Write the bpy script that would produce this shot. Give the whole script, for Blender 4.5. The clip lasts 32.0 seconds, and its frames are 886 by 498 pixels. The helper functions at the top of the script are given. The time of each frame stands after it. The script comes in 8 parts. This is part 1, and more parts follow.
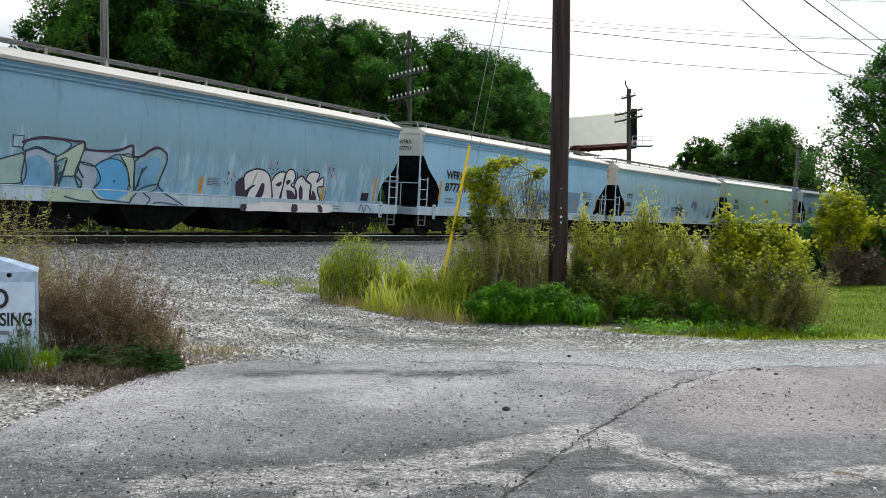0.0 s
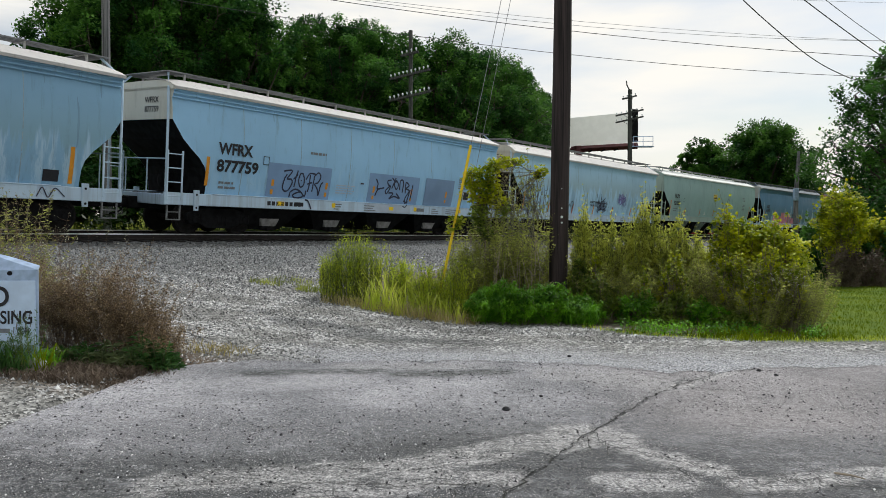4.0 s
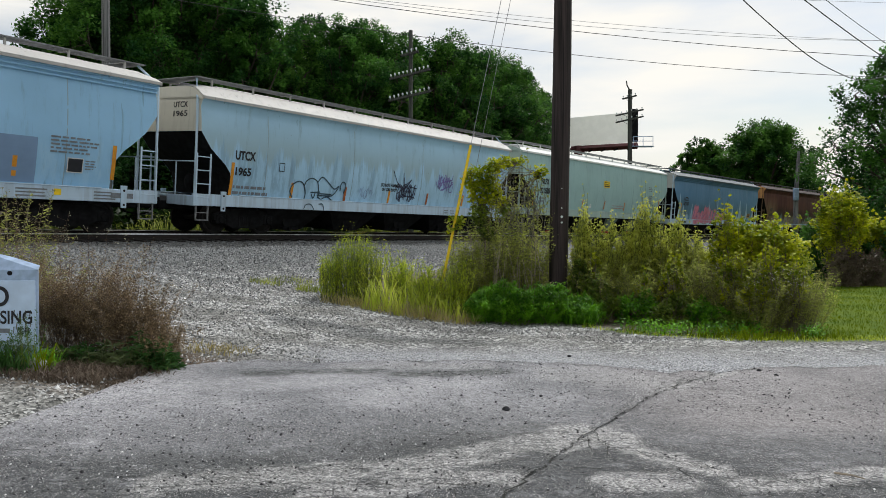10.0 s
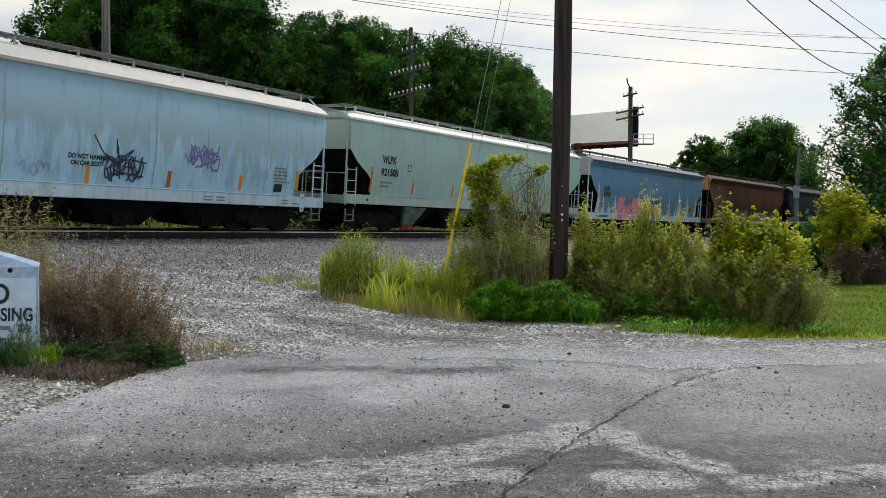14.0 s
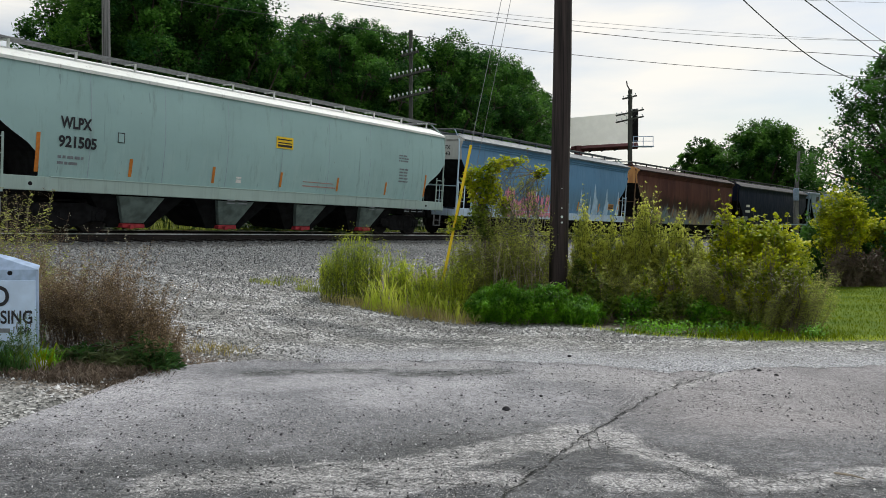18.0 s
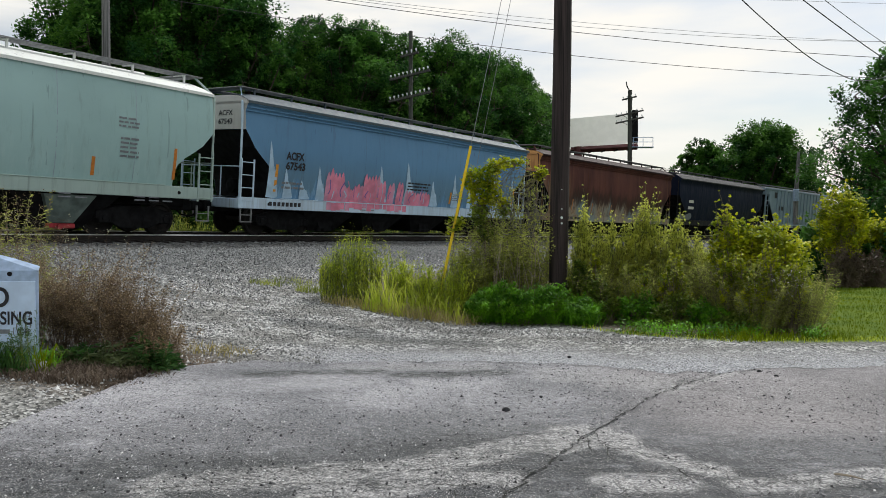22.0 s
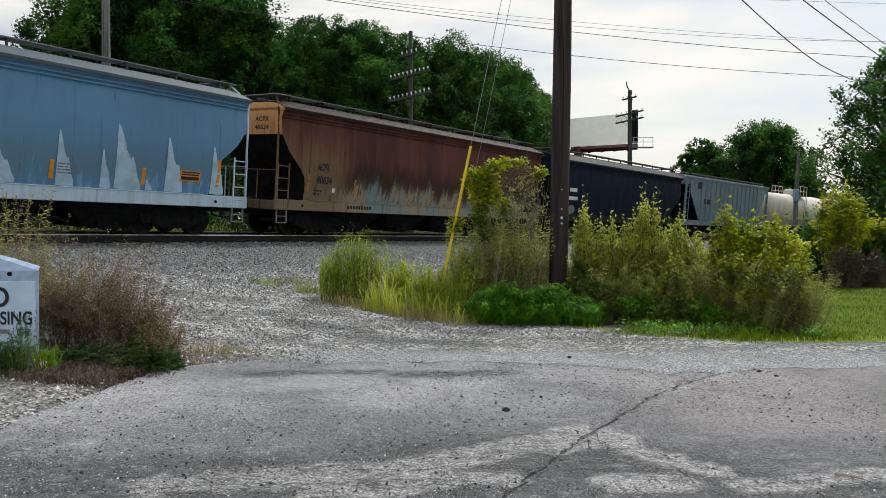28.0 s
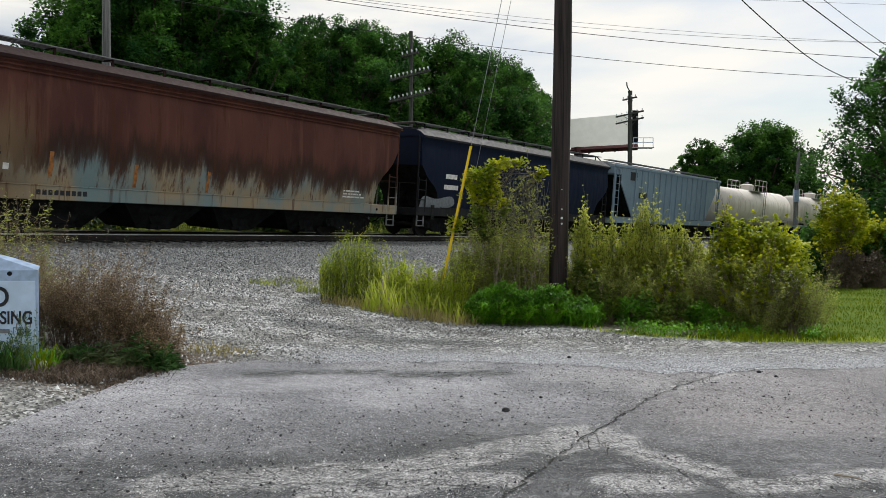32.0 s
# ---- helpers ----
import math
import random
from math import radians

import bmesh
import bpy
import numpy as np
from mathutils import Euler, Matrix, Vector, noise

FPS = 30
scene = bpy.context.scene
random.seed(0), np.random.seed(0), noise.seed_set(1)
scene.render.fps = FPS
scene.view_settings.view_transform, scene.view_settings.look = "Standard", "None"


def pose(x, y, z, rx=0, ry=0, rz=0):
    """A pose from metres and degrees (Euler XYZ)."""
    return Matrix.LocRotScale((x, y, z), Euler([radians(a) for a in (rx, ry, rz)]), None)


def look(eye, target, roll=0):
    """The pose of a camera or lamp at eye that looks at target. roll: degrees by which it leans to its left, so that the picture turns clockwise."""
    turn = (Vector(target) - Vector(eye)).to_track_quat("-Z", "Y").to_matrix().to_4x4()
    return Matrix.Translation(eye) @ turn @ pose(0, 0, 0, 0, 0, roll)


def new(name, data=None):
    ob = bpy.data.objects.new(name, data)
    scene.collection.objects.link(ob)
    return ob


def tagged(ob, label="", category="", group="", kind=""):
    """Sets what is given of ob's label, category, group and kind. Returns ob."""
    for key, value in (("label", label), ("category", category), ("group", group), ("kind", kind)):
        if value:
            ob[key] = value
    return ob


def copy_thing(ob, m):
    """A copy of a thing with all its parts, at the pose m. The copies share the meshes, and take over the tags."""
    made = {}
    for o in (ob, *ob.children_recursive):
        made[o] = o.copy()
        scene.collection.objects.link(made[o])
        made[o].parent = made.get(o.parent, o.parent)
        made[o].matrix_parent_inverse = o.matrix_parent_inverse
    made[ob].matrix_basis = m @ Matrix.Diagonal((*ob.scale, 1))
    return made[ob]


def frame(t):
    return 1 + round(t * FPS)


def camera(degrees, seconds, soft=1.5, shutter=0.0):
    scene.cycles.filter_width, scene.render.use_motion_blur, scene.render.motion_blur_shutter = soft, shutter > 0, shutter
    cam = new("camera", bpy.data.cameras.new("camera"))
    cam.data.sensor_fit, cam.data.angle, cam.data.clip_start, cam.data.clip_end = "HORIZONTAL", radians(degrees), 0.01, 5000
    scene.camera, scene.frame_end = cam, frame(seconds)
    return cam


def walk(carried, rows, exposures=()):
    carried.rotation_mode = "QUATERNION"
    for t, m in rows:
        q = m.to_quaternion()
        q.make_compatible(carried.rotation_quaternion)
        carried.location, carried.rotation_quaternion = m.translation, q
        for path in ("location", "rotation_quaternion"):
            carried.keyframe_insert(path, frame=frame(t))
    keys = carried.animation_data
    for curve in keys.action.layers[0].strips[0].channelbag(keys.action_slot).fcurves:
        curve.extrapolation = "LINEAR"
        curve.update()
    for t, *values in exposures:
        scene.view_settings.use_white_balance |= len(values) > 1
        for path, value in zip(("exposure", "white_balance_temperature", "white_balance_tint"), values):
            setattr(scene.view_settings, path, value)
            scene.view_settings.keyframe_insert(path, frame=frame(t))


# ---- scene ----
# Camera: held by hand almost still at the edge of a parking lot.
EYE = 1.55
cam = camera(62.0, 32.0, soft=0.65)


def stance(pitch, yaw=0.0, roll=0.0):
    return pose(0, 0, EYE, 89.111 + pitch, 0, yaw) @ pose(0, 0, 0, 0, 0, roll)


walk(cam, [
    (0.0, stance(0.02, -0.04, -0.22)), (0.5, stance(0.21, -0.01, -0.09)), (1.0, stance(0.125, 0, -0.05)), (1.5, stance(0.10, 0, -0.04)),
    (2.0, stance(0.06)), (2.5, stance(0.01)), (3.5, stance(0.0)), (5.5, stance(0.02)), (6.0, stance(0.06)), (6.5, stance(0.01)),
    (8.0, stance(-0.02)), (9.0, stance(0.0)), (10.0, stance(-0.01)), (11.0, stance(-0.07)), (12.0, stance(-0.13)), (13.0, stance(-0.20, 0.025, 0.02)),
    (14.0, stance(-0.20, 0.02, 0.03)), (14.5, stance(-0.14, 0.02, 0.03)), (16.5, stance(0.0, 0.01, 0.01)), (18.0, stance(-0.01, 0.01, 0.01)),
    (19.0, stance(-0.04, 0.01, 0.03)), (20.0, stance(0.0, 0.01, 0.01)), (21.5, stance(0.02)), (22.0, stance(0.055)), (22.5, stance(0.01)),
    (25.5, stance(0.0)), (27.5, stance(0.06)), (28.5, stance(0.045, 0, 0.01)), (29.5, stance(0.01, 0, 0.01)), (31.0, stance(0.06)), (32.0, stance(0.07, 0, 0.08)),
], exposures=[(0.0, 0.32), (0.3, 0.08), (0.6, 0.0), (32.0, 0.0)])

# Light: bright broken overcast, the sun veiled high ahead and to the right.
SUN_EL, SUN_AZ = radians(52), radians(35)      # azimuth from +Y towards +X
world = bpy.data.worlds.new("sky")
scene.world = world
world.use_nodes = True
wt = world.node_tree
wt.nodes.clear()
w_out = wt.nodes.new("ShaderNodeOutputWorld")
w_bg = wt.nodes.new("ShaderNodeBackground")
w_sky = wt.nodes.new("ShaderNodeTexSky")
w_sky.sky_type, w_sky.sun_disc = "NISHITA", False
w_sky.sun_elevation, w_sky.sun_rotation = SUN_EL, SUN_AZ
w_sky.air_density, w_sky.dust_density = 1.2, 2.0
w_co = wt.nodes.new("ShaderNodeTexCoord")
w_map = wt.nodes.new("ShaderNodeMapping")
w_map.inputs["Scale"].default_value = (1.3, 1.3, 6.0)
w_no = wt.nodes.new("ShaderNodeTexNoise")
w_no.inputs["Scale"].default_value, w_no.inputs["Detail"].default_value = 1.6, 6
w_ra = wt.nodes.new("ShaderNodeValToRGB")
w_ra.color_ramp.elements[0].position, w_ra.color_ramp.elements[0].color = 0.38, (0.15, 0.15, 0.15, 1)
w_ra.color_ramp.elements[1].position, w_ra.color_ramp.elements[1].color = 0.60, (1, 1, 1, 1)
w_sc = wt.nodes.new("ShaderNodeMix")
w_sc.data_type = "RGBA"
w_sc.inputs[7].default_value = (9.5, 9.25, 8.65, 1)
wt.links.new(w_co.outputs["Generated"], w_map.inputs["Vector"])
wt.links.new(w_map.outputs[0], w_no.inputs["Vector"])
wt.links.new(w_no.outputs["Fac"], w_ra.inputs[0])
wt.links.new(w_ra.outputs[0], w_sc.inputs[0])
wt.links.new(w_sky.outputs[0], w_sc.inputs[6])
wt.links.new(w_sc.outputs[2], w_bg.inputs["Color"])
w_bg.inputs["Strength"].default_value = 0.106
wt.links.new(w_bg.outputs[0], w_out.inputs["Surface"])
sun_data = bpy.data.lights.new("sun", "SUN")
sun_data.energy, sun_data.angle, sun_data.color = 2.7, radians(11), (1.0, 0.98, 0.94)
sun = new("sun", sun_data)
sun.matrix_world = look((20 * math.sin(SUN_AZ), 20 * math.cos(SUN_AZ), 20 * math.tan(SUN_EL)), (0, 0, 0))

# ---------------------------------------------------------------- geometry helpers
rng = np.random.default_rng(7)


class Geo:
    """Collects vertices and faces for one mesh."""

    def __init__(self):
        self.v, self.f = [], []

    def add(self, verts, faces):
        n = len(self.v)
        self.v.extend(tuple(p) for p in verts)
        self.f.extend(tuple(i + n for i in q) for q in faces)
        return self

    def box(self, c, size, b=0.0):
        x, y, z = (s / 2 for s in size)
        if b <= 0:
            vs = [(c[0] + i * x, c[1] + j * y, c[2] + k * z) for i in (-1, 1) for j in (-1, 1) for k in (-1, 1)]
            return self.add(vs, [(0, 1, 3, 2), (4, 6, 7, 5), (0, 4, 5, 1), (2, 3, 7, 6), (0, 2, 6, 4), (1, 5, 7, 3)])
        b = min(b, x * 0.9, y * 0.9, z * 0.9)
        vs, idx = [], {}
        for i in (-1, 1):
            for j in (-1, 1):
                for k in (-1, 1):
                    for a in range(3):
                        o = [x - b, y - b, z - b]
                        o[a] = (x, y, z)[a]
                        idx[i, j, k, a] = len(vs)
                        vs.append((c[0] + i * o[0], c[1] + j * o[1], c[2] + k * o[2]))
        fs = []
        ring = [(-1, -1), (1, -1), (1, 1), (-1, 1)]
        for a in range(3):
            for s in (-1, 1):
                q = []
                for u, w in ring:
                    sg = [u, w]
                    sg.insert(a, s)
                    q.append(idx[sg[0], sg[1], sg[2], a])
                fs.append(tuple(q))
        for a in range(3):
            p, q = [n for n in range(3) if n != a]
            for u, w in ring:
                lo, hi = [0, 0, 0], [0, 0, 0]
                lo[a], hi[a] = -1, 1
                lo[p] = hi[p] = u
                lo[q] = hi[q] = w
                fs.append((idx[(*lo, p)], idx[(*hi, p)], idx[(*hi, q)], idx[(*lo, q)]))
        for i in (-1, 1):
            for j in (-1, 1):
                for k in (-1, 1):
                    fs.append((idx[i, j, k, 0], idx[i, j, k, 1], idx[i, j, k, 2]))
        return self.add(vs, fs)

    def tube(self, pts, r, n=6, cap=True):
        """A round bar along pts; r is one radius or one for each point."""
        pts = [Vector(p) for p in pts]
        rs = [r] * len(pts) if isinstance(r, (int, float)) else r
        base = len(self.v)
        for i, p in enumerate(pts):
            d = (pts[min(i + 1, len(pts) - 1)] - pts[max(i - 1, 0)]).normalized()
            a = d.cross(Vector((0, 0, 1)) if abs(d.z) < 0.9 else Vector((1, 0, 0))).normalized()
            b = d.cross(a)
            for k in range(n):
                t = 2 * math.pi * k / n
                self.v.append(tuple(p + rs[i] * (math.cos(t) * a + math.sin(t) * b)))
        for i in range(len(pts) - 1):
            for k in range(n):
                k2 = (k + 1) % n
                self.f.append((base + i * n + k, base + i * n + k2, base + (i + 1) * n + k2, base + (i + 1) * n + k))
        if cap:
            self.f.append(tuple(base + k for k in reversed(range(n))))
            self.f.append(tuple(base + (len(pts) - 1) * n + k for k in range(n)))
        return self

    def prism(self, outline, lo, hi, axis=1):
        """Extrudes a 2D outline along an axis (the other two axes in order)."""
        n = len(outline)
        vs = []
        for h in (lo, hi):
            for p in outline:
                q = list(p)
                q.insert(axis, h)
                vs.append(q)
        fs = [tuple(range(n)), tuple(reversed(range(n, 2 * n)))]
        fs += [(i, i + n, (i + 1) % n + n, (i + 1) % n) for i in range(n)]
        return self.add(vs, fs)

    def lathe(self, c, axis, profile, n=20):
        """Turns (along, radius) pairs about an axis through c."""
        base = len(self.v)
        o = [k for k in range(3) if k != axis]
        for a, r in profile:
            for k in range(n):
                t = 2 * math.pi * k / n
                p = list(c)
                p[axis] += a
                p[o[0]] += r * math.cos(t)
                p[o[1]] += r * math.sin(t)
                self.v.append(tuple(p))
        for i in range(len(profile) - 1):
            for k in range(n):
                k2 = (k + 1) % n
                self.f.append((base + i * n + k, base + i * n + k2, base + (i + 1) * n + k2, base + (i + 1) * n + k))
        self.f.append(tuple(base + k for k in reversed(range(n))))
        self.f.append(tuple(base + (len(profile) - 1) * n + k for k in range(n)))
        return self

    def mesh(self, name, smooth=0):
        me = bpy.data.meshes.new(name)
        me.from_pydata(self.v, [], self.f)
        bm = bmesh.new()
        bm.from_mesh(me)
        if len(bm.faces) < 30000:
            bmesh.ops.recalc_face_normals(bm, faces=bm.faces)
        bm.to_mesh(me)
        bm.free()
        if smooth:
            me.shade_smooth()
            me.set_sharp_from_angle(angle=radians(smooth))
        return me


def part(name, geo, material, parent, label="", smooth=0, at=None):
    """Links a Geo or a mesh as one object under a thing or part."""
    me = geo.mesh(name, smooth) if isinstance(geo, Geo) else geo
    if material is not None and not me.materials:
        me.materials.append(material)
    ob = new(name, me)
    if parent is not None:
        ob.parent = parent
    if at is not None:
        ob.matrix_basis = at
    return tagged(ob, label) if label else ob


def thing(name, label, category, group="", at=None):
    ob = new(name)
    ob.empty_display_size = 0.2
    if at is not None:
        ob.matrix_basis = at
    return tagged(ob, label, category, group)


def solid(name, geo, material, label, category="", group="", kind="", smooth=0, at=None):
    """A top-level mesh of its own."""
    return tagged(part(name, geo, material, None, "", smooth, at), label, category, group, kind)


def raw_mesh(name, verts, faces):
    """A big mesh from numpy arrays; faces all have the same corner count."""
    me = bpy.data.meshes.new(name)
    verts, faces = np.asarray(verts, np.float32), np.asarray(faces, np.int32)
    k = faces.shape[1]
    me.vertices.add(len(verts))
    me.vertices.foreach_set("co", verts.ravel())
    me.loops.add(faces.size)
    me.loops.foreach_set("vertex_index", faces.ravel())
    me.polygons.add(len(faces))
    me.polygons.foreach_set("loop_start", np.arange(0, faces.size, k, dtype=np.int32))
    me.update(calc_edges=True)
    return me


def smoothstep(a, b, x):
    t = np.clip((np.asarray(x, float) - a) / (b - a), 0, 1)
    return t * t * (3 - 2 * t)


# ---------------------------------------------------------------- the lie of the land
RAIL_TOP = 1.66                  # head of the inner, nearer rail
CANT = 0.0766                    # the curve is banked towards the camera
TURN = (375.271, -258.196)       # centre of the railway curve
TRACK_R = 474.98                 # radius of the track's centre line
HEAD, BEND, NEAR = 0.602644, 0.00211296, 17.7559


def track_d(x, y):
    """Distance from the track's centre line, positive on the camera's side."""
    return TRACK_R - np.hypot(np.asarray(x, float) - TURN[0], np.asarray(y, float) - TURN[1])


def ground_z(x, y):
    t = np.clip((13.2 - track_d(x, y)) / 10.6, 0, 1)
    return 1.25 * np.where(t < 1, t * t / (t + 0.06) * 1.06, 1.0)


def gpt(p, dz=0.0):
    return Vector((p[0], p[1], float(ground_z(p[0], p[1])) + dz))


def on_track(s, off=0.0, z=0.0):
    """A point at arc length s of the near car sides; off metres towards the camera from the centre line."""
    h = HEAD + BEND * s
    x = (-math.cos(h) + math.cos(HEAD)) / BEND - NEAR * math.cos(HEAD)
    y = (math.sin(h) - math.sin(HEAD)) / BEND + NEAR * math.sin(HEAD)
    o = off - 1.71
    return Vector((x + o * math.cos(h), y - o * math.sin(h), RAIL_TOP + z + CANT * min(1.9, max(-0.7, 0.755 - off))))


# ---------------------------------------------------------------- materials
class Mat:
    """A small node-material writer."""

    def __init__(self, name, rough=0.6, metal=0.0, spec=0.4):
        self.m = bpy.data.materials.new(name)
        self.m.use_nodes = True
        self.t = self.m.node_tree
        self.b = self.t.nodes["Principled BSDF"]
        self.b.inputs["Roughness"].default_value = rough
        self.b.inputs["Metallic"].default_value = metal
        self.b.inputs["Specular IOR Level"].default_value = spec
        self.co = self.n("ShaderNodeTexCoord").outputs["Object"]

    def n(self, kind):
        return self.t.nodes.new(kind)

    def link(self, a, b):
        self.t.links.new(a, b)

    def scaled(self, s, co=None):
        mp = self.n("ShaderNodeMapping")
        mp.inputs["Scale"].default_value = s if isinstance(s, tuple) else (s, s, s)
        self.link(co or self.co, mp.inputs["Vector"])
        return mp.outputs[0]

    def noise(self, s, detail=4.0, rough=0.55, co=None):
        nd = self.n("ShaderNodeTexNoise")
        nd.inputs["Scale"].default_value = 1.0
        nd.inputs["Detail"].default_value = detail
        nd.inputs["Roughness"].default_value = rough
        self.link(self.scaled(s, co), nd.inputs["Vector"])
        return nd.outputs["Fac"]

    def voronoi(self, s, feature="F1", out="Distance"):
        nd = self.n("ShaderNodeTexVoronoi")
        nd.feature = feature
        nd.inputs["Scale"].default_value = 1.0
        self.link(self.scaled(s), nd.inputs["Vector"])
        return nd.outputs[out]

    def band(self, x, lo, hi):
        nd = self.n("ShaderNodeMapRange")
        nd.interpolation_type = "SMOOTHSTEP"
        nd.inputs[1].default_value, nd.inputs[2].default_value = lo, hi
        self.link(x, nd.inputs[0])
        return nd.outputs[0]

    def math(self, op, a, b):
        nd = self.n("ShaderNodeMath")
        nd.operation = op
        for k, x in enumerate((a, b)):
            if isinstance(x, (int, float)):
                nd.inputs[k].default_value = x
            else:
                self.link(x, nd.inputs[k])
        return nd.outputs[0]

    def axis(self, k):
        nd = self.n("ShaderNodeSeparateXYZ")
        self.link(self.co, nd.inputs[0])
        return nd.outputs[k]

    def attr(self, name):
        nd = self.n("ShaderNodeAttribute")
        nd.attribute_name = name
        return nd.outputs["Fac"]

    def mix(self, fac, a, b, blend="MIX"):
        nd = self.n("ShaderNodeMix")
        nd.data_type, nd.blend_type = "RGBA", blend
        for sock, x in ((nd.inputs[0], fac), (nd.inputs[6], a), (nd.inputs[7], b)):
            if isinstance(x, (int, float)):
                sock.default_value = x
            elif isinstance(x, tuple):
                sock.default_value = (*x, 1) if len(x) == 3 else x
            else:
                self.link(x, sock)
        return nd.outputs[2]

    def color(self, c):
        if isinstance(c, tuple):
            self.b.inputs["Base Color"].default_value = (*c, 1)
        else:
            self.link(c, self.b.inputs["Base Color"])
        return self

    def bump(self, h, strength=0.3, dist=0.02):
        nd = self.n("ShaderNodeBump")
        nd.inputs["Strength"].default_value, nd.inputs["Distance"].default_value = strength, dist
        self.link(h, nd.inputs["Height"])
        self.link(nd.outputs[0], self.b.inputs["Normal"])
        return self

    def roughness(self, sock):
        self.link(sock, self.b.inputs["Roughness"])
        return self


def plain(name, c, rough=0.6, metal=0.0, vary=0.25, scale=6.0, bump=0.1, spec=0.4):
    m = Mat(name, rough, metal, spec)
    nz = m.noise(scale, 5)
    m.color(m.mix(m.band(nz, 0.3, 0.7), tuple(v * (1 - vary) for v in c), tuple(min(1, v * (1 + vary)) for v in c)))
    if bump:
        m.bump(m.noise(scale * 6, 3), bump, 0.01)
    return m.m


def car_paint(name, base, streak, amount=0.5, top=2.6, dirt=(0.10, 0.09, 0.08), rough=0.5, spots=(0.16, 0.09, 0.05), spec=0.4, dust=None):
    """Weathered railcar paint: washed runs below a ragged height, a dusty band above it, fine dirt."""
    m = Mat(name, rough, 0, spec)
    big = m.noise((0.35, 0.35, 0.5), 4)
    c = m.mix(m.band(big, 0.3, 0.75), base, tuple(v * 0.86 for v in base))
    z = m.axis(2)
    ends = m.math("ADD", z, m.math("MULTIPLY", m.math("SUBTRACT", m.noise((2.4, 2.4, 0.02), 5, 0.75), 0.5), 2.8))
    low = m.math("SUBTRACT", 1.0, m.band(ends, top - 0.22, top + 0.12))
    if dust:
        fade = m.math("SUBTRACT", 1.0, m.band(z, top - 0.2, top + 1.35))
        c = m.mix(m.math("MULTIPLY", m.math("MULTIPLY", m.math("SUBTRACT", 1.0, low), fade), 0.8), c, dust)
    st = m.noise((3.6, 3.6, 0.10), 6, 0.75)
    fac = m.math("MULTIPLY", m.math("MULTIPLY", m.band(st, 0.46, 0.58), low), amount)
    fac = m.math("MULTIPLY", fac, m.band(z, top - 2.2, top - 0.4))
    c = m.mix(fac, c, streak)
    thin = m.math("MULTIPLY", m.band(m.noise((7.5, 7.5, 0.07), 3, 0.6), 0.66, 0.70), 0.5)
    c = m.mix(thin, c, tuple(v * 0.45 for v in base))
    fine = m.noise((5.0, 5.0, 0.7), 6, 0.7)
    c = m.mix(m.math("MULTIPLY", m.band(fine, 0.52, 0.78), 0.35), c, dirt)
    rust = m.noise((9.0, 9.0, 9.0), 6, 0.75)
    c = m.mix(m.math("MULTIPLY", m.band(rust, 0.66, 0.74), 0.5), c, spots)
    m.color(c)
    m.roughness(m.band(fine, -0.6, 1.3))
    m.bump(m.noise((0.9, 0.9, 0.5), 2), 0.25, 0.05)
    return m.m


def rusty_paint(name):
    """Brown rust run down over faded green-grey paint."""
    m = Mat(name, 0.75, 0, 0.15)
    base = m.mix(m.band(m.noise((0.9, 0.9, 0.6), 4), 0.35, 0.7), (0.17, 0.24, 0.25), (0.32, 0.25, 0.16))
    rust = m.mix(m.band(m.noise((0.7, 0.7, 0.25), 5), 0.3, 0.7), (0.056, 0.022, 0.021), (0.112, 0.044, 0.034))
    rust = m.mix(m.math("MULTIPLY", m.band(m.noise((3, 3, 0.12), 4, 0.7), 0.5, 0.7), 0.6), rust, (0.145, 0.062, 0.042))
    edge = m.math("ADD", m.axis(2), m.math("MULTIPLY", m.math("SUBTRACT", m.noise((1.3, 1.3, 0.12), 6, 0.75), 0.5), 3.0))
    c = m.mix(m.band(edge, 1.35, 2.15), base, rust)
    fringe = m.math("MULTIPLY", m.band(edge, 1.5, 1.9), m.math("SUBTRACT", 1.0, m.band(edge, 2.1, 2.7)))
    c = m.mix(m.math("MULTIPLY", fringe, 0.7), c, (0.030, 0.020, 0.014))
    olive = m.math("MULTIPLY", m.math("SUBTRACT", 1.0, m.band(m.axis(0), -5.8, -4.6)), m.math("SUBTRACT", 1.0, m.band(edge, 2.3, 3.6)))
    c = m.mix(m.math("MULTIPLY", olive, 0.8), c, (0.185, 0.128, 0.075))
    runs = m.math("MULTIPLY", m.band(m.noise((4.5, 4.5, 0.16), 5, 0.75), 0.52, 0.66), 0.85)
    c = m.mix(runs, c, (0.075, 0.028, 0.014))
    m.color(c)
    m.bump(m.noise((6, 6, 3), 5), 0.25, 0.02)
    return m.m


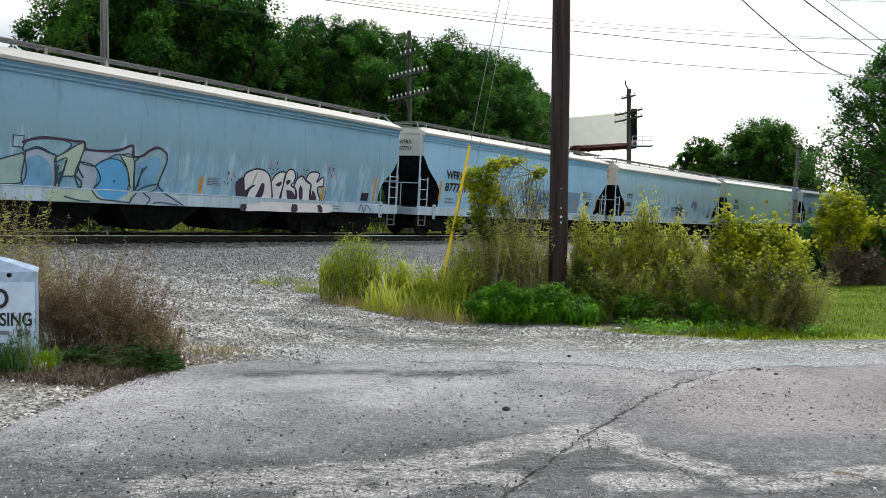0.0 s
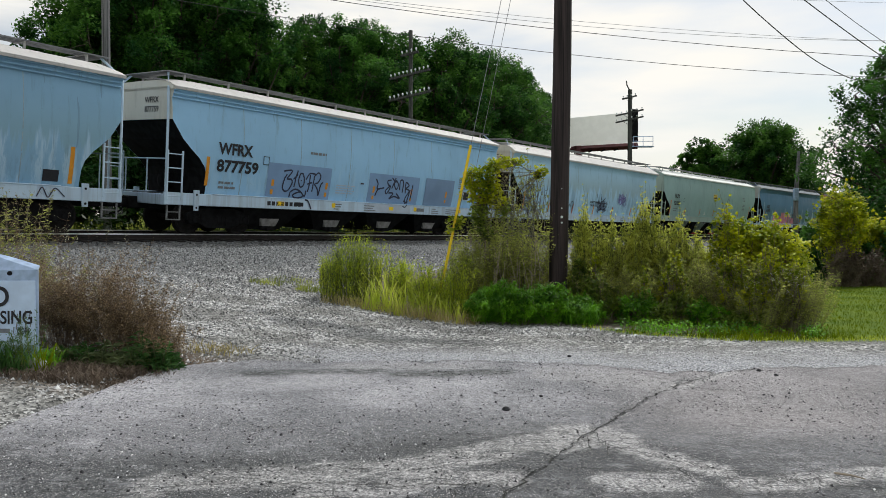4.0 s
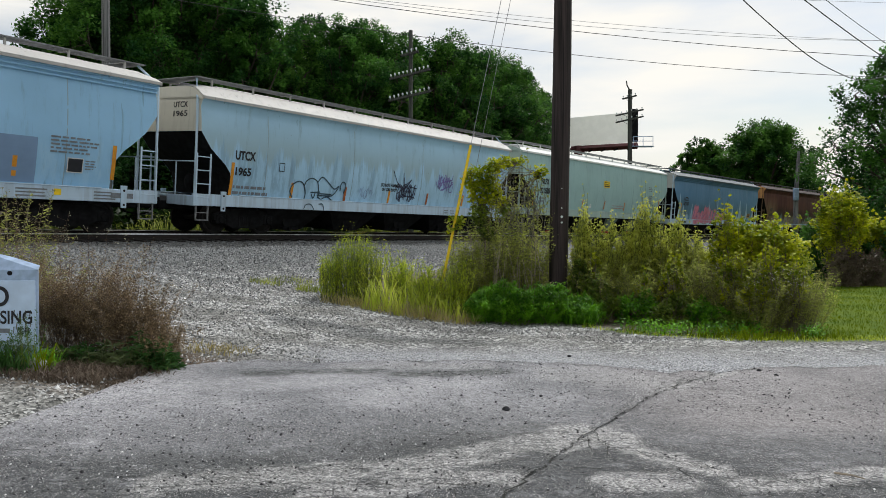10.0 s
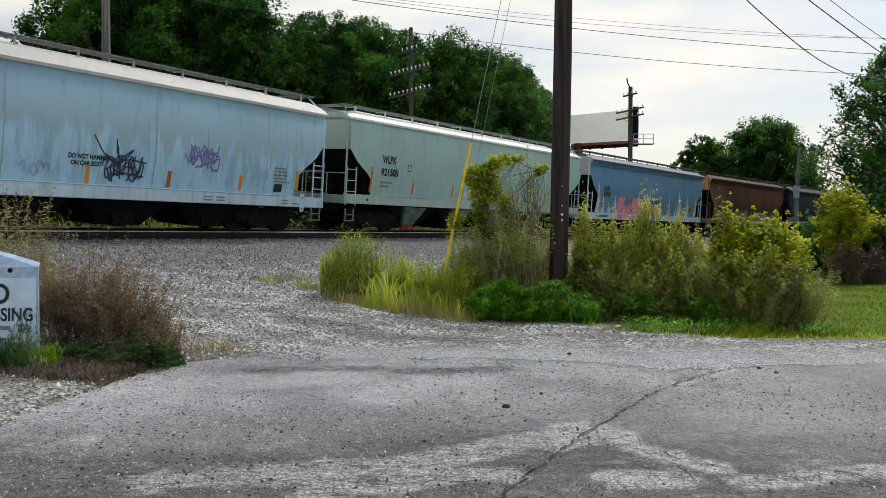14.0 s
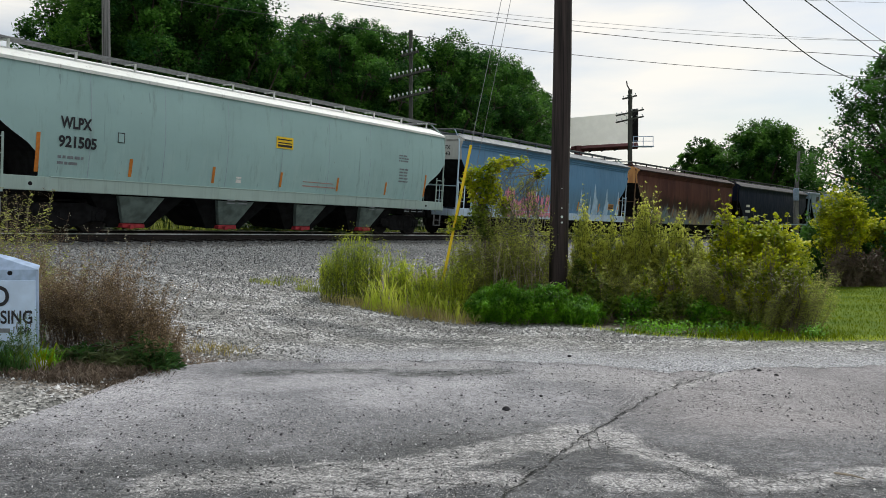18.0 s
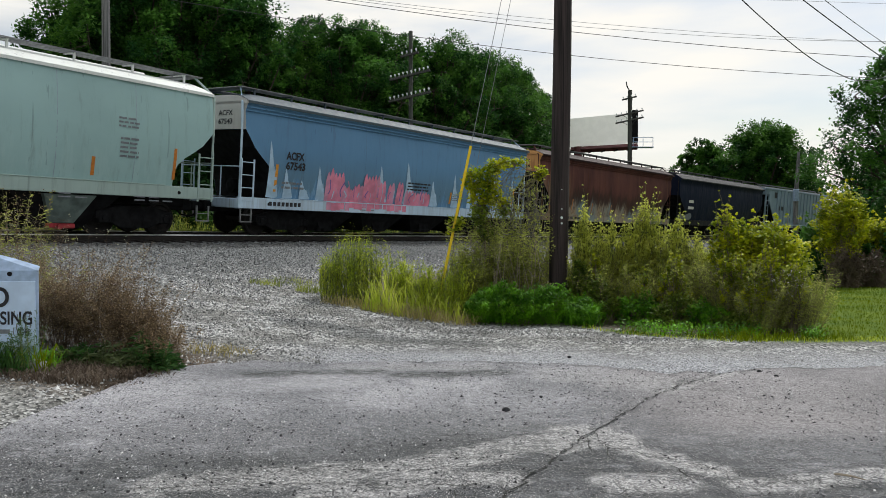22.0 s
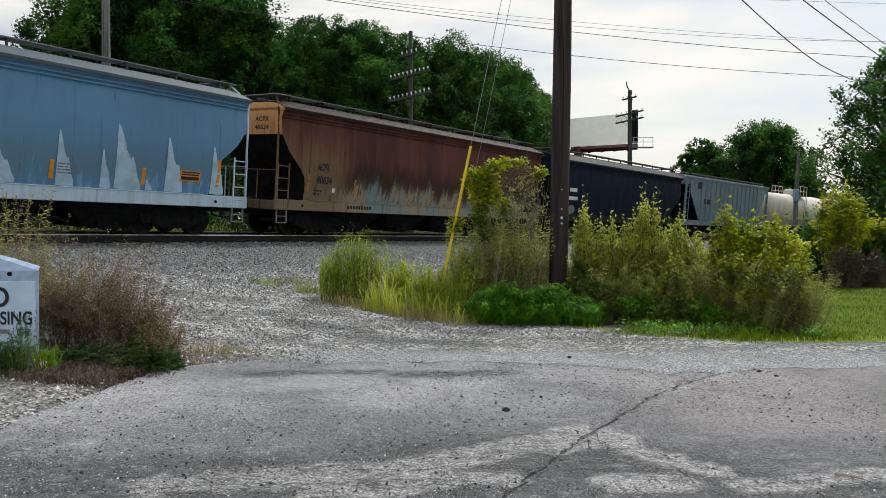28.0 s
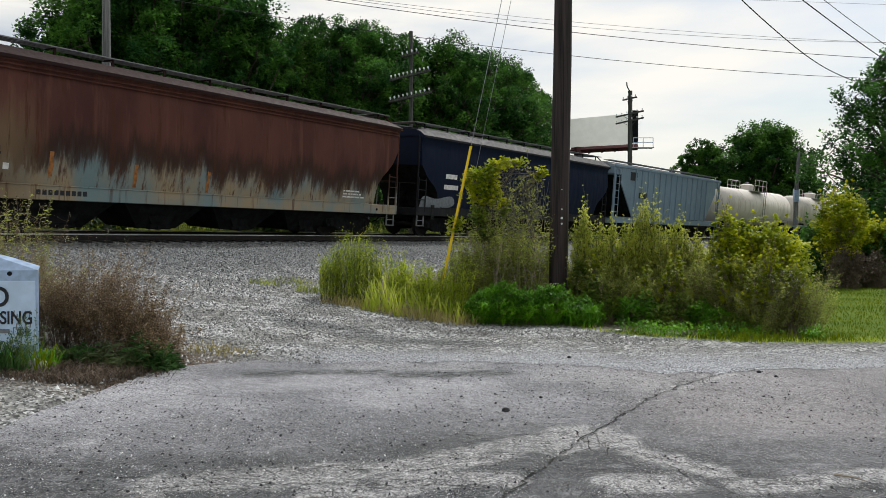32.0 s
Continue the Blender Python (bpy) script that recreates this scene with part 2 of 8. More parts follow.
def leafy(name, a, b, glow=0.35, leaf=0.5, clump=1.6, gloss=0.3):
    """Leaves in two greens that differ from leaf to leaf and from clump to clump, and let some light through."""
    m = Mat(name, 0.55, 0, gloss)
    geo = m.n("ShaderNodeNewGeometry")
    r = m.n("ShaderNodeMapRange")
    m.link(geo.outputs["Random Per Island"], r.inputs[0])
    tone = m.math("ADD", m.math("MULTIPLY", m.math("POWER", r.outputs[0], 1.4), leaf), m.math("MULTIPLY", m.band(m.noise(clump, 3), 0.38, 0.64), 1.0 - leaf))
    c = m.mix(tone, a, b)
    m.color(c)
    tr = m.n("ShaderNodeBsdfTranslucent")
    m.link(c, tr.inputs["Color"])
    mx = m.n("ShaderNodeMixShader")
    mx.inputs[0].default_value = glow
    out = m.t.nodes["Material Output"]
    m.link(m.b.outputs[0], mx.inputs[1])
    m.link(tr.outputs[0], mx.inputs[2])
    m.link(mx.outputs[0], out.inputs["Surface"])
    return m.m


def ground_material():
    """Crushed stone, grass and bare earth, spread by where each lies."""
    m = Mat("ground_cover", 0.95, 0, 0.2)
    stones = m.voronoi(30.0, out="Color")
    grey = m.n("ShaderNodeRGBToBW")
    m.link(stones, grey.inputs[0])
    cell = m.mix(m.band(grey.outputs[0], 0.25, 0.85), (0.070, 0.073, 0.072), (0.58, 0.59, 0.58))
    fines = m.n("ShaderNodeRGBToBW")
    m.link(m.voronoi(62.0, out="Color"), fines.inputs[0])
    big = m.noise((1.0, 1.7, 1), 7, 0.75)
    cell = m.mix(m.math("MULTIPLY", m.band(big, 0.44, 0.56), 0.9), cell, m.mix(grey.outputs[0], (0.04, 0.043, 0.042), (0.32, 0.325, 0.31)))
    cell = m.mix(m.math("MULTIPLY", m.attr("oily"), 0.9), cell, m.mix(grey.outputs[0], (0.022, 0.025, 0.027), (0.20, 0.21, 0.215)))
    cell = m.mix(m.attr("dust"), cell, m.mix(m.band(fines.outputs[0], 0.2, 0.9), (0.17, 0.18, 0.195), (0.50, 0.515, 0.545)))
    grass = m.mix(m.band(m.noise(1.1, 7, 0.75), 0.3, 0.7), (0.050, 0.105, 0.004), (0.125, 0.180, 0.007))
    earth = m.mix(m.noise(4, 6, 0.7), (0.06, 0.045, 0.032), (0.17, 0.13, 0.09))
    c = m.mix(m.attr("lawn"), cell, grass)
    c = m.mix(m.attr("earth"), c, earth)
    m.color(c)
    m.bump(m.voronoi(30.0), 0.8, 0.03)
    return m.m


def asphalt_material():
    """Old asphalt: bare aggregate, worn pale where the binder has gone, dark along cracks, edge and streaks."""
    m = Mat("old_asphalt", 0.85, 0, 0.3)
    big = m.noise(0.5, 6, 0.65)
    c = m.mix(m.band(big, 0.35, 0.65), (0.150, 0.157, 0.172), (0.345, 0.350, 0.374))
    c = m.mix(m.math("MULTIPLY", m.attr("near_dark"), m.band(m.noise((1.2, 1.7, 1), 6, 0.7), 0.25, 0.55)), c, (0.088, 0.093, 0.102))
    c = m.mix(m.math("MULTIPLY", m.attr("blush"), 0.75), c, m.mix(m.band(big, 0.35, 0.65), (0.175, 0.168, 0.175), (0.262, 0.250, 0.256)))
    mott = m.noise((9, 13, 9), 5, 0.75)
    c = m.mix(m.math("MULTIPLY", m.band(mott, 0.54, 0.66), 0.62), c, (0.10, 0.104, 0.112))
    near = m.math("MULTIPLY", m.attr("rough"), m.band(m.noise((2.6, 4.0, 2), 9, 0.85), 0.40, 0.50))
    c = m.mix(m.math("MULTIPLY", near, 0.85), c, (0.045, 0.050, 0.054))
    wear = m.math("MULTIPLY", m.attr("pale"), m.band(m.noise((4.2, 6.5, 4), 9, 0.85), 0.40, 0.47))
    warp = m.n("ShaderNodeVectorMath")
    warp.operation = "ADD"
    wob = m.n("ShaderNodeTexNoise")
    wob.inputs["Scale"].default_value, wob.inputs["Detail"].default_value = 5.0, 4
    m.link(m.co, wob.inputs["Vector"])
    m.link(m.scaled(7.0), warp.inputs[0])
    m.link(wob.outputs["Color"], warp.inputs[1])
    net = m.n("ShaderNodeTexVoronoi")
    net.feature = "DISTANCE_TO_EDGE"
    net.inputs["Scale"].default_value = 1.0
    m.link(warp.outputs[0], net.inputs["Vector"])
    c = m.mix(m.math("MULTIPLY", wear, 0.82), c, m.mix(m.band(m.noise(46, 4, 0.8), 0.36, 0.62), (0.12, 0.125, 0.13), (0.58, 0.58, 0.58)))
    crazed = m.math("MULTIPLY", m.math("SUBTRACT", 1.0, m.band(net.outputs["Distance"], 0.015, 0.07)), m.math("MULTIPLY", m.math("MAXIMUM", m.attr("pale"), m.attr("rough")), m.band(m.noise(2.3, 5), 0.42, 0.60)))
    c = m.mix(m.math("MULTIPLY", crazed, 0.85), c, (0.040, 0.043, 0.046))
    agg = m.n("ShaderNodeRGBToBW")
    m.link(m.voronoi(85.0, out="Color"), agg.inputs[0])
    c = m.mix(1.0, c, m.mix(m.band(agg.outputs[0], 0.2, 0.8), (0.30, 0.30, 0.30), (0.68, 0.68, 0.68)), "OVERLAY")
    c = m.mix(m.math("MULTIPLY", m.band(m.noise(110, 2, 0.8), 0.60, 0.64), 0.8), c, (0.66, 0.65, 0.64))
    c = m.mix(m.math("MULTIPLY", m.band(m.noise(70, 3, 0.8), 0.60, 0.64), 0.85), c, (0.035, 0.036, 0.04))
    dark = m.math("MULTIPLY", m.attr("dark"), m.band(m.noise((9, 22, 16), 8, 0.9), 0.43, 0.53))
    c = m.mix(m.math("MULTIPLY", dark, 0.92), c, (0.034, 0.040, 0.038))
    m.color(c)
    m.bump(m.math("ADD", agg.outputs[0], m.math("MULTIPLY", m.noise(12, 5), 2.0)), 0.8, 0.015)
    return m.m


def wood_pole(name, a, b):
    m = Mat(name, 0.85)
    c = m.mix(m.band(m.noise((14, 14, 0.5), 6, 0.7), 0.3, 0.7), a, b)
    c = m.mix(m.math("MULTIPLY", m.band(m.noise((30, 30, 0.25), 4), 0.56, 0.62), 0.8), c, tuple(v * 0.3 for v in a))
    m.color(c)
    m.bump(m.noise((25, 25, 0.6), 5), 0.6, 0.02)
    return m.m


M_GROUND = ground_material()
M_ASPHALT = asphalt_material()
M_STONE = Mat("crushed_stone", 0.9, 0, 0.25)
_r = M_STONE.n("ShaderNodeNewGeometry").outputs["Random Per Island"]
_patch = M_STONE.math("MULTIPLY", M_STONE.band(M_STONE.noise((1.0, 1.7, 1), 7, 0.75), 0.44, 0.56), 0.9)
M_STONE.color(M_STONE.mix(_patch, M_STONE.mix(M_STONE.math("POWER", _r, 1.3), (0.070, 0.074, 0.076), (0.66, 0.675, 0.68)), M_STONE.mix(_r, (0.050, 0.052, 0.052), (0.30, 0.30, 0.285))))
M_STONE = M_STONE.m
M_OILSTONE = Mat("oily_stone", 0.9, 0, 0.25)
_r = M_OILSTONE.n("ShaderNodeNewGeometry").outputs["Random Per Island"]
M_OILSTONE.color(M_OILSTONE.mix(_r, (0.022, 0.025, 0.027), (0.27, 0.285, 0.29)))
M_OILSTONE = M_OILSTONE.m
M_GRIT = Mat("asphalt_grit", 0.9, 0, 0.25)
_r = M_GRIT.n("ShaderNodeNewGeometry").outputs["Random Per Island"]
M_GRIT.color(M_GRIT.mix(M_GRIT.math("POWER", _r, 1.6), (0.05, 0.053, 0.058), (0.66, 0.67, 0.68)))
M_GRIT = M_GRIT.m
M_DARKSTONE = plain("dark_stone", (0.030, 0.031, 0.034), 0.9, 0, 0.25, 6, 0.1, 0.15)
M_RAIL = plain("rail_steel", (0.80, 0.80, 0.80), 0.30, 0.5, 0.1, 4)
M_RAILSIDE = plain("rusty_rail", (0.018, 0.014, 0.013), 0.85, 0.0, 0.3, 8)
M_TIE = plain("creosoted_tie", (0.015, 0.013, 0.012), 0.9, 0, 0.4, 5, 0.4)
# Iron of the running gear; also the shade painted onto slope sheets and bays.
M_BLACK = plain("sooty_and_shaded_iron", (0.010, 0.0105, 0.0115), 0.9, 0.0, 0.4, 4, 0.2, 0.08)
M_WHEEL = plain("wheel_steel", (0.016, 0.015, 0.015), 0.8, 0.0, 0.3, 6, 0.1, 0.15)
M_ORANGE = plain("orange_reflective_strip", (0.62, 0.26, 0.02), 0.4, 0, 0.12, 12, 0)
M_INK = plain("black_stencil", (0.012, 0.014, 0.02), 0.6, 0, 0.2, 9, 0)
M_FADED = plain("faded_stencil", (0.17, 0.19, 0.21), 0.7, 0, 0.2, 9, 0)
M_WHITEPAINT = plain("white_stencil", (0.66, 0.66, 0.64), 0.6, 0, 0.15, 9, 0)
M_YELLOW = plain("yellow_plastic", (0.80, 0.56, 0.01), 0.45, 0, 0.1, 8, 0)
M_STEEL = plain("galvanised_steel", (0.36, 0.48, 0.66), 0.42, 0.5, 0.15, 9)
M_SIGN = plain("white_sign_face", (0.52, 0.67, 0.86), 0.4, 0, 0.08, 5, 0)
M_POLE = wood_pole("weathered_brown_pole", (0.008, 0.006, 0.006), (0.052, 0.038, 0.037))
M_GREYPOLE = wood_pole("grey_pole", (0.10, 0.105, 0.11), (0.22, 0.22, 0.22))
M_DARKPOLE = wood_pole("dark_telegraph_pole", (0.030, 0.034, 0.032), (0.075, 0.08, 0.07))
M_GLASS = plain("pale_insulator", (0.55, 0.62, 0.60), 0.2, 0, 0.1, 10, 0)
M_CABLE = plain("black_cable", (0.025, 0.026, 0.03), 0.6, 0, 0.1, 5, 0)
M_GREYCABLE = plain("grey_cable", (0.22, 0.23, 0.25), 0.5, 0.2, 0.1, 5, 0)
M_BARK = wood_pole("bark", (0.040, 0.032, 0.025), (0.10, 0.08, 0.062))
M_TWIG = plain("dry_twig", (0.165, 0.140, 0.095), 0.9, 0, 0.4, 3, 0)
M_BROWNTWIG = plain("brown_weed_stem", (0.115, 0.078, 0.052), 0.9, 0, 0.4, 3, 0)
M_PALETWIG = plain("pale_dead_stem", (0.34, 0.29, 0.22), 0.9, 0, 0.3, 3, 0)
M_SEED = leafy("dry_seed_heads", (0.070, 0.052, 0.024), (0.42, 0.31, 0.18), 0.3, 0.6, 2.2, 0.15)
M_TREE = leafy("tree_leaves", (0.011, 0.052, 0.015), (0.100, 0.255, 0.040), 0.45, 0.20, 0.45, 0.06)
M_TREE2 = leafy("maple_leaves", (0.014, 0.060, 0.016), (0.115, 0.270, 0.040), 0.45, 0.20, 0.45, 0.06)
M_LIME = leafy("bright_young_leaves", (0.11, 0.20, 0.006), (0.70, 0.71, 0.020), 0.50)
M_GREEN = leafy("bush_leaves", (0.045, 0.095, 0.012), (0.30, 0.40, 0.045), 0.40)
M_DEEP = leafy("groundcover_leaves", (0.026, 0.125, 0.006), (0.24, 0.56, 0.022), 0.44)
M_OLIVE = leafy("weedy_leaves", (0.085, 0.125, 0.018), (0.52, 0.58, 0.11), 0.42)
M_WEED = leafy("olive_weed_leaves", (0.20, 0.25, 0.045), (0.64, 0.69, 0.16), 0.56, 0.5, 1.6, 0.12)
M_BROWNLEAF = leafy("grey_brown_foliage", (0.17, 0.205, 0.045), (0.58, 0.62, 0.17), 0.52, 0.5, 1.6, 0.12)
M_PLUME = leafy("pale_plume_leaves", (0.36, 0.41, 0.065), (0.84, 0.86, 0.22), 0.62, 0.45, 1.6, 0.08)
M_GRASS = leafy("tall_grass", (0.28, 0.40, 0.026), (0.80, 0.84, 0.10), 0.58, 0.5, 1.6, 0.12)
M_LAWN = leafy("lawn_grass", (0.075, 0.130, 0.004), (0.185, 0.245, 0.007), 0.40, 0.15, 0.7, 0.04)
M_STRAW = leafy("straw", (0.30, 0.25, 0.09), (0.46, 0.40, 0.17), 0.3)
M_STALK = plain("green_stalk", (0.13, 0.17, 0.04), 0.8, 0, 0.3, 3, 0)
M_GREYTWIG = plain("grey_twig", (0.15, 0.145, 0.14), 0.9, 0, 0.3, 3, 0)
M_PALESEED = leafy("pale_seed_dots", (0.38, 0.40, 0.26), (0.70, 0.70, 0.52), 0.3)
M_DARKWEED = leafy("dark_weed_leaves", (0.025, 0.085, 0.018), (0.085, 0.20, 0.045), 0.3)
# Leaf colour lowered to stand for the shade the train throws on the brush.
M_BRUSH = leafy("brush_leaves_painted_shade", (0.009, 0.024, 0.008), (0.032, 0.064, 0.014), 0.25)
M_DRYBRUSH = leafy("dull_dry_brush", (0.085, 0.065, 0.050), (0.21, 0.165, 0.12), 0.3)
M_GREYLEAF = leafy("grey_green_leaves", (0.055, 0.085, 0.030), (0.16, 0.20, 0.085), 0.3)
M_BRIGHTGRASS = leafy("lemon_grass", (0.32, 0.44, 0.03), (0.66, 0.70, 0.11), 0.5)
# Darker than the tree leaves: the wood's shade is put into this green.
M_THICKET = leafy("thicket_leaves_painted_shade", (0.012, 0.046, 0.013), (0.050, 0.120, 0.022), 0.35, 0.2, 0.5, 0.05)
M_HILL = plain("distant_woods", (0.045, 0.075, 0.06), 0.95, 0, 0.4, 0.05, 0)

# ---------------------------------------------------------------- ground, lot, track
def spread(lo, hi, step, far_lo, far_hi, grow=1.22):
    """Even steps from lo to hi, then ever wider ones out to the far ends."""
    v = list(np.arange(lo, hi + step / 2, step))
    d = step
    while v[-1] < far_hi:
        d *= grow
        v.append(v[-1] + d)
    d = step
    while v[0] > far_lo:
        d *= grow
        v.insert(0, v[0] - d)
    return np.array(v)


def near_line(px, py, line):
    """Distance of many points from a polyline."""
    best = np.full(px.shape, 1e9)
    for (ax, ay), (bx, by) in zip(line[:-1], line[1:]):
        dx, dy = bx - ax, by - ay
        t = np.clip(((px - ax) * dx + (py - ay) * dy) / (dx * dx + dy * dy + 1e-9), 0, 1)
        best = np.minimum(best, np.hypot(px - ax - t * dx, py - ay - t * dy))
    return best


def wobble(x, y, s, seed=0):
    return np.array([noise.noise(Vector((a * s, b * s, seed * 7.3))) for a, b in zip(x.ravel(), y.ravel())]).reshape(x.shape)


def sheet(name, xs, ys, zfun):
    gx, gy = np.meshgrid(xs, ys)
    gz = zfun(gx, gy)
    nx, ny = len(xs), len(ys)
    i = np.arange(nx * ny).reshape(ny, nx)
    f = np.stack([i[:-1, :-1], i[:-1, 1:], i[1:, 1:], i[1:, :-1]], -1).reshape(-1, 4)
    me = raw_mesh(name, np.stack([gx, gy, gz], -1).reshape(-1, 3), f)
    me.shade_smooth()
    return me, gx.ravel(), gy.ravel()


def paint_mask(me, name, values):
    a = me.attributes.new(name, "FLOAT", "POINT")
    a.data.foreach_set("value", np.asarray(values, np.float32).ravel())


LOT_W, LOT_E = -3.45, 40.0
EDGE = [(-2.958, 8.500), (-2.341, 8.880), (-0.592, 9.190), (0.817, 9.190), (2.138, 8.830), (2.578, 8.390), (3.417, 8.640), (5.258, 8.750)]


def lot_edge(x):
    """How far the asphalt reaches at x."""
    ex = np.array([LOT_W - 0.2] + [p[0] for p in EDGE] + [60.0])
    ey = np.array([EDGE[0][1] - 1.4] + [p[1] for p in EDGE] + [EDGE[-1][1] + 0.3])
    return np.interp(x, ex, ey)


ISLAND = [(-2.174, 13.570), (-1.456, 13.190), (-0.834, 12.960), (0.060, 13.150), (0.645, 12.760), (1.617, 12.710), (2.478, 12.630), (2.897, 11.960), (3.600, 11.290), (4.366, 11.040), (5.184, 10.980), (5.825, 10.920), (6.561, 10.920)]


def island_front(x):
    ix = np.array([p[0] for p in ISLAND] + [60.0])
    iy = np.array([p[1] for p in ISLAND] + [ISLAND[-1][1] + 2])
    return np.interp(x, ix, iy)


def land(x, y):
    z = ground_z(x, y)
    inside = (x > LOT_W) & (x < LOT_E) & (y < lot_edge(x))
    z = np.where(inside, z - 0.04, z)
    near = (np.abs(x) < 25) & (y < 40)
    z = np.where(near, z + 0.02 * np.sin(x * 1.7 + y * 0.6) * np.sin(y * 1.3 - x * 0.4) * (~inside), z)
    d = track_d(x, y)
    z = np.where(d < -4, z - 0.25 * smoothstep(4, 7, -d) + 1.6 * smoothstep(9, 17, -d), z)
    far = np.hypot(x, y)
    return z + 3.0 * smoothstep(150, 700, far) * (0.5 + 0.5 * np.sin(x * 0.004 + 1) * np.cos(y * 0.005))


ground_me, ggx, ggy = sheet("ground", spread(-9, 13, 0.2, -1800, 1800), spread(3, 30, 0.2, -400, 2200), land)
gd = track_d(ggx, ggy)
front = island_front(ggx)
ragged = wobble(ggx, ggy, 0.8, 1)
west = smoothstep(-0.25, 0.35, ggx - (-2.221, 13.540)[0] + 0.25 * ragged)
lawn = smoothstep(-0.1, 0.25, ggy - front + 0.25 * ragged) * west * smoothstep(2.4, 3.4, gd)
lawn *= np.maximum(smoothstep(0.9, 0.3, ggy - front) * smoothstep(2.2, 3.0, ggx), smoothstep(0.41, 0.46, ggx / np.maximum(ggy, 1)))
lawn = np.maximum(lawn, smoothstep(3.2, 4.5, -gd))
lawn = np.maximum(lawn, smoothstep(14, 20, -ggx))
earth = smoothstep(1.0, 0.2, near_line(ggx, ggy, [(-4.289, 7.730), (-3.712, 7.640), (-3.261, 8.120), (-2.999, 8.620)]) * 0.9 + 0.4 * ragged)
earth = np.maximum(earth, smoothstep(0.1, 0.9, ggy - front) * west * smoothstep(24, 18, ggy) * smoothstep(6.2, 5.2, ggx) * 0.8)
dust = smoothstep(1.9, 0.2, ggy - lot_edge(ggx) + 0.8 * ragged) * smoothstep(-2.6, -1.0, ggx)
paint_mask(ground_me, "lawn", lawn)
paint_mask(ground_me, "earth", np.clip(earth, 0, 1))
rut_d = np.minimum(near_line(ggx, ggy, [(-2.527, 11.610), (-1.623, 11.510), (-0.540, 11.010)]), near_line(ggx, ggy, [(-1.393, 11.080), (-0.202, 11.000), (0.941, 10.580)]))
paint_mask(ground_me, "oily", np.maximum(smoothstep(8.0, 2.5, gd + 1.2 * ragged) * smoothstep(-3, -1, gd), 0.8 * smoothstep(0.40, 0.10, rut_d + 0.2 * ragged)))
paint_mask(ground_me, "dust", np.clip(dust, 0, 1))
solid("ground", ground_me, M_GROUND, "grey crushed stone and grass ground beside a railway", kind="structure")

# Asphalt lot: columns run back to a ragged edge.
cols = np.concatenate([np.arange(LOT_W, 13, 0.07), np.linspace(13.4, LOT_E, 40)])
rows = np.concatenate([np.linspace(-30, 2.5, 24)[:-1], np.arange(2.5, 10.0, 0.07)])
lot_gx, lot_gy = np.meshgrid(cols, rows)
edge_y = lot_edge(cols) + 0.05 * np.sin(cols * 5.1) + 0.04 * np.sin(cols * 13.7 + 1)
reach = (rows - rows[0]) / (rows[-1] - rows[0])
lot_gy = np.minimum(lot_gy, edge_y[None, :])
lot_gx = lot_gx - (lot_gx < LOT_W + 0.5) * 0.12 * np.sin(lot_gy * 2.3) * (LOT_W + 0.5 - lot_gx) * 2
CRACKS = [
    [(0.311, 4.230), (0.420, 4.530), (0.668, 4.950), (1.077, 5.710), (1.477, 6.300), (2.020, 7.200), (2.490, 7.810), (3.291, 8.570)],
    [(1.091, 5.670), (1.086, 5.410), (1.054, 5.130)],
    [(2.311, 7.520), (2.588, 7.570), (2.874, 7.410)],
    [(1.117, 5.480), (1.450, 5.170), (1.746, 4.890), (2.186, 4.630), (2.770, 4.430)],
    [(-2.650, 4.410), (-1.854, 4.530), (-1.079, 4.630), (-0.293, 4.550), (0.408, 4.590)],
]
lot_z = ground_z(lot_gx, lot_gy) + 0.012 + 0.012 * np.sin(lot_gx * 0.9) * np.sin(lot_gy * 1.1 + 2)
jag = wobble(lot_gx, lot_gy, 3.0, 3)
jag2 = wobble(lot_gx, lot_gy, 8.0, 5)
crack_d = [near_line(lot_gx + 0.06 * jag + 0.03 * jag2, lot_gy + 0.06 * jag - 0.03 * jag2, c) for c in CRACKS]
lot_z -= 0.03 * smoothstep(0.10, 0.02, crack_d[0]) + 0.012 * smoothstep(0.07, 0.02, crack_d[3])
i = np.arange(lot_gx.size).reshape(lot_gx.shape)
quads = np.stack([i[:-1, :-1], i[:-1, 1:], i[1:, 1:], i[1:, :-1]], -1).reshape(-1, 4)
keep = (lot_gy[1:, :-1] - lot_gy[:-1, :-1]).ravel() > 1e-4
lot_me = raw_mesh("asphalt_lot", np.stack([lot_gx, lot_gy, lot_z], -1).reshape(-1, 3), quads[keep])
lot_me.shade_smooth()
PALE = [
    ([(-1.725, 4.650), (-0.826, 4.810), (-0.092, 5.000), (0.610, 5.450), (1.176, 5.880)], 0.20, 1.0),
    ([(1.191, 5.630), (1.450, 5.170), (1.810, 4.810)], 0.11, 1.0), ([(0.907, 5.480), (1.218, 5.760), (1.299, 5.630)], 0.2, 1.0),
    ([(1.076, 4.590), (1.463, 4.590)], 0.16, 0.8), ([(-0.757, 4.410), (-0.085, 4.610), (0.347, 4.720)], 0.16, 0.8),
    ([(1.904, 4.550), (2.502, 4.690), (2.890, 4.810)], 0.12, 0.8),
    ([(2.355, 7.570), (3.189, 8.390)], 0.13, 0.9), ([(1.436, 8.290), (2.191, 7.810)], 0.40, 0.45), ([(-1.228, 8.710), (0.445, 8.790)], 0.18, 0.45),
]
pale = np.zeros(lot_gx.shape)
for line, w, much in PALE:
    pale = np.maximum(pale, much * smoothstep(w * 1.18, w * 0.88, near_line(lot_gx, lot_gy, line) + 0.55 * w * jag + 0.35 * w * jag2))
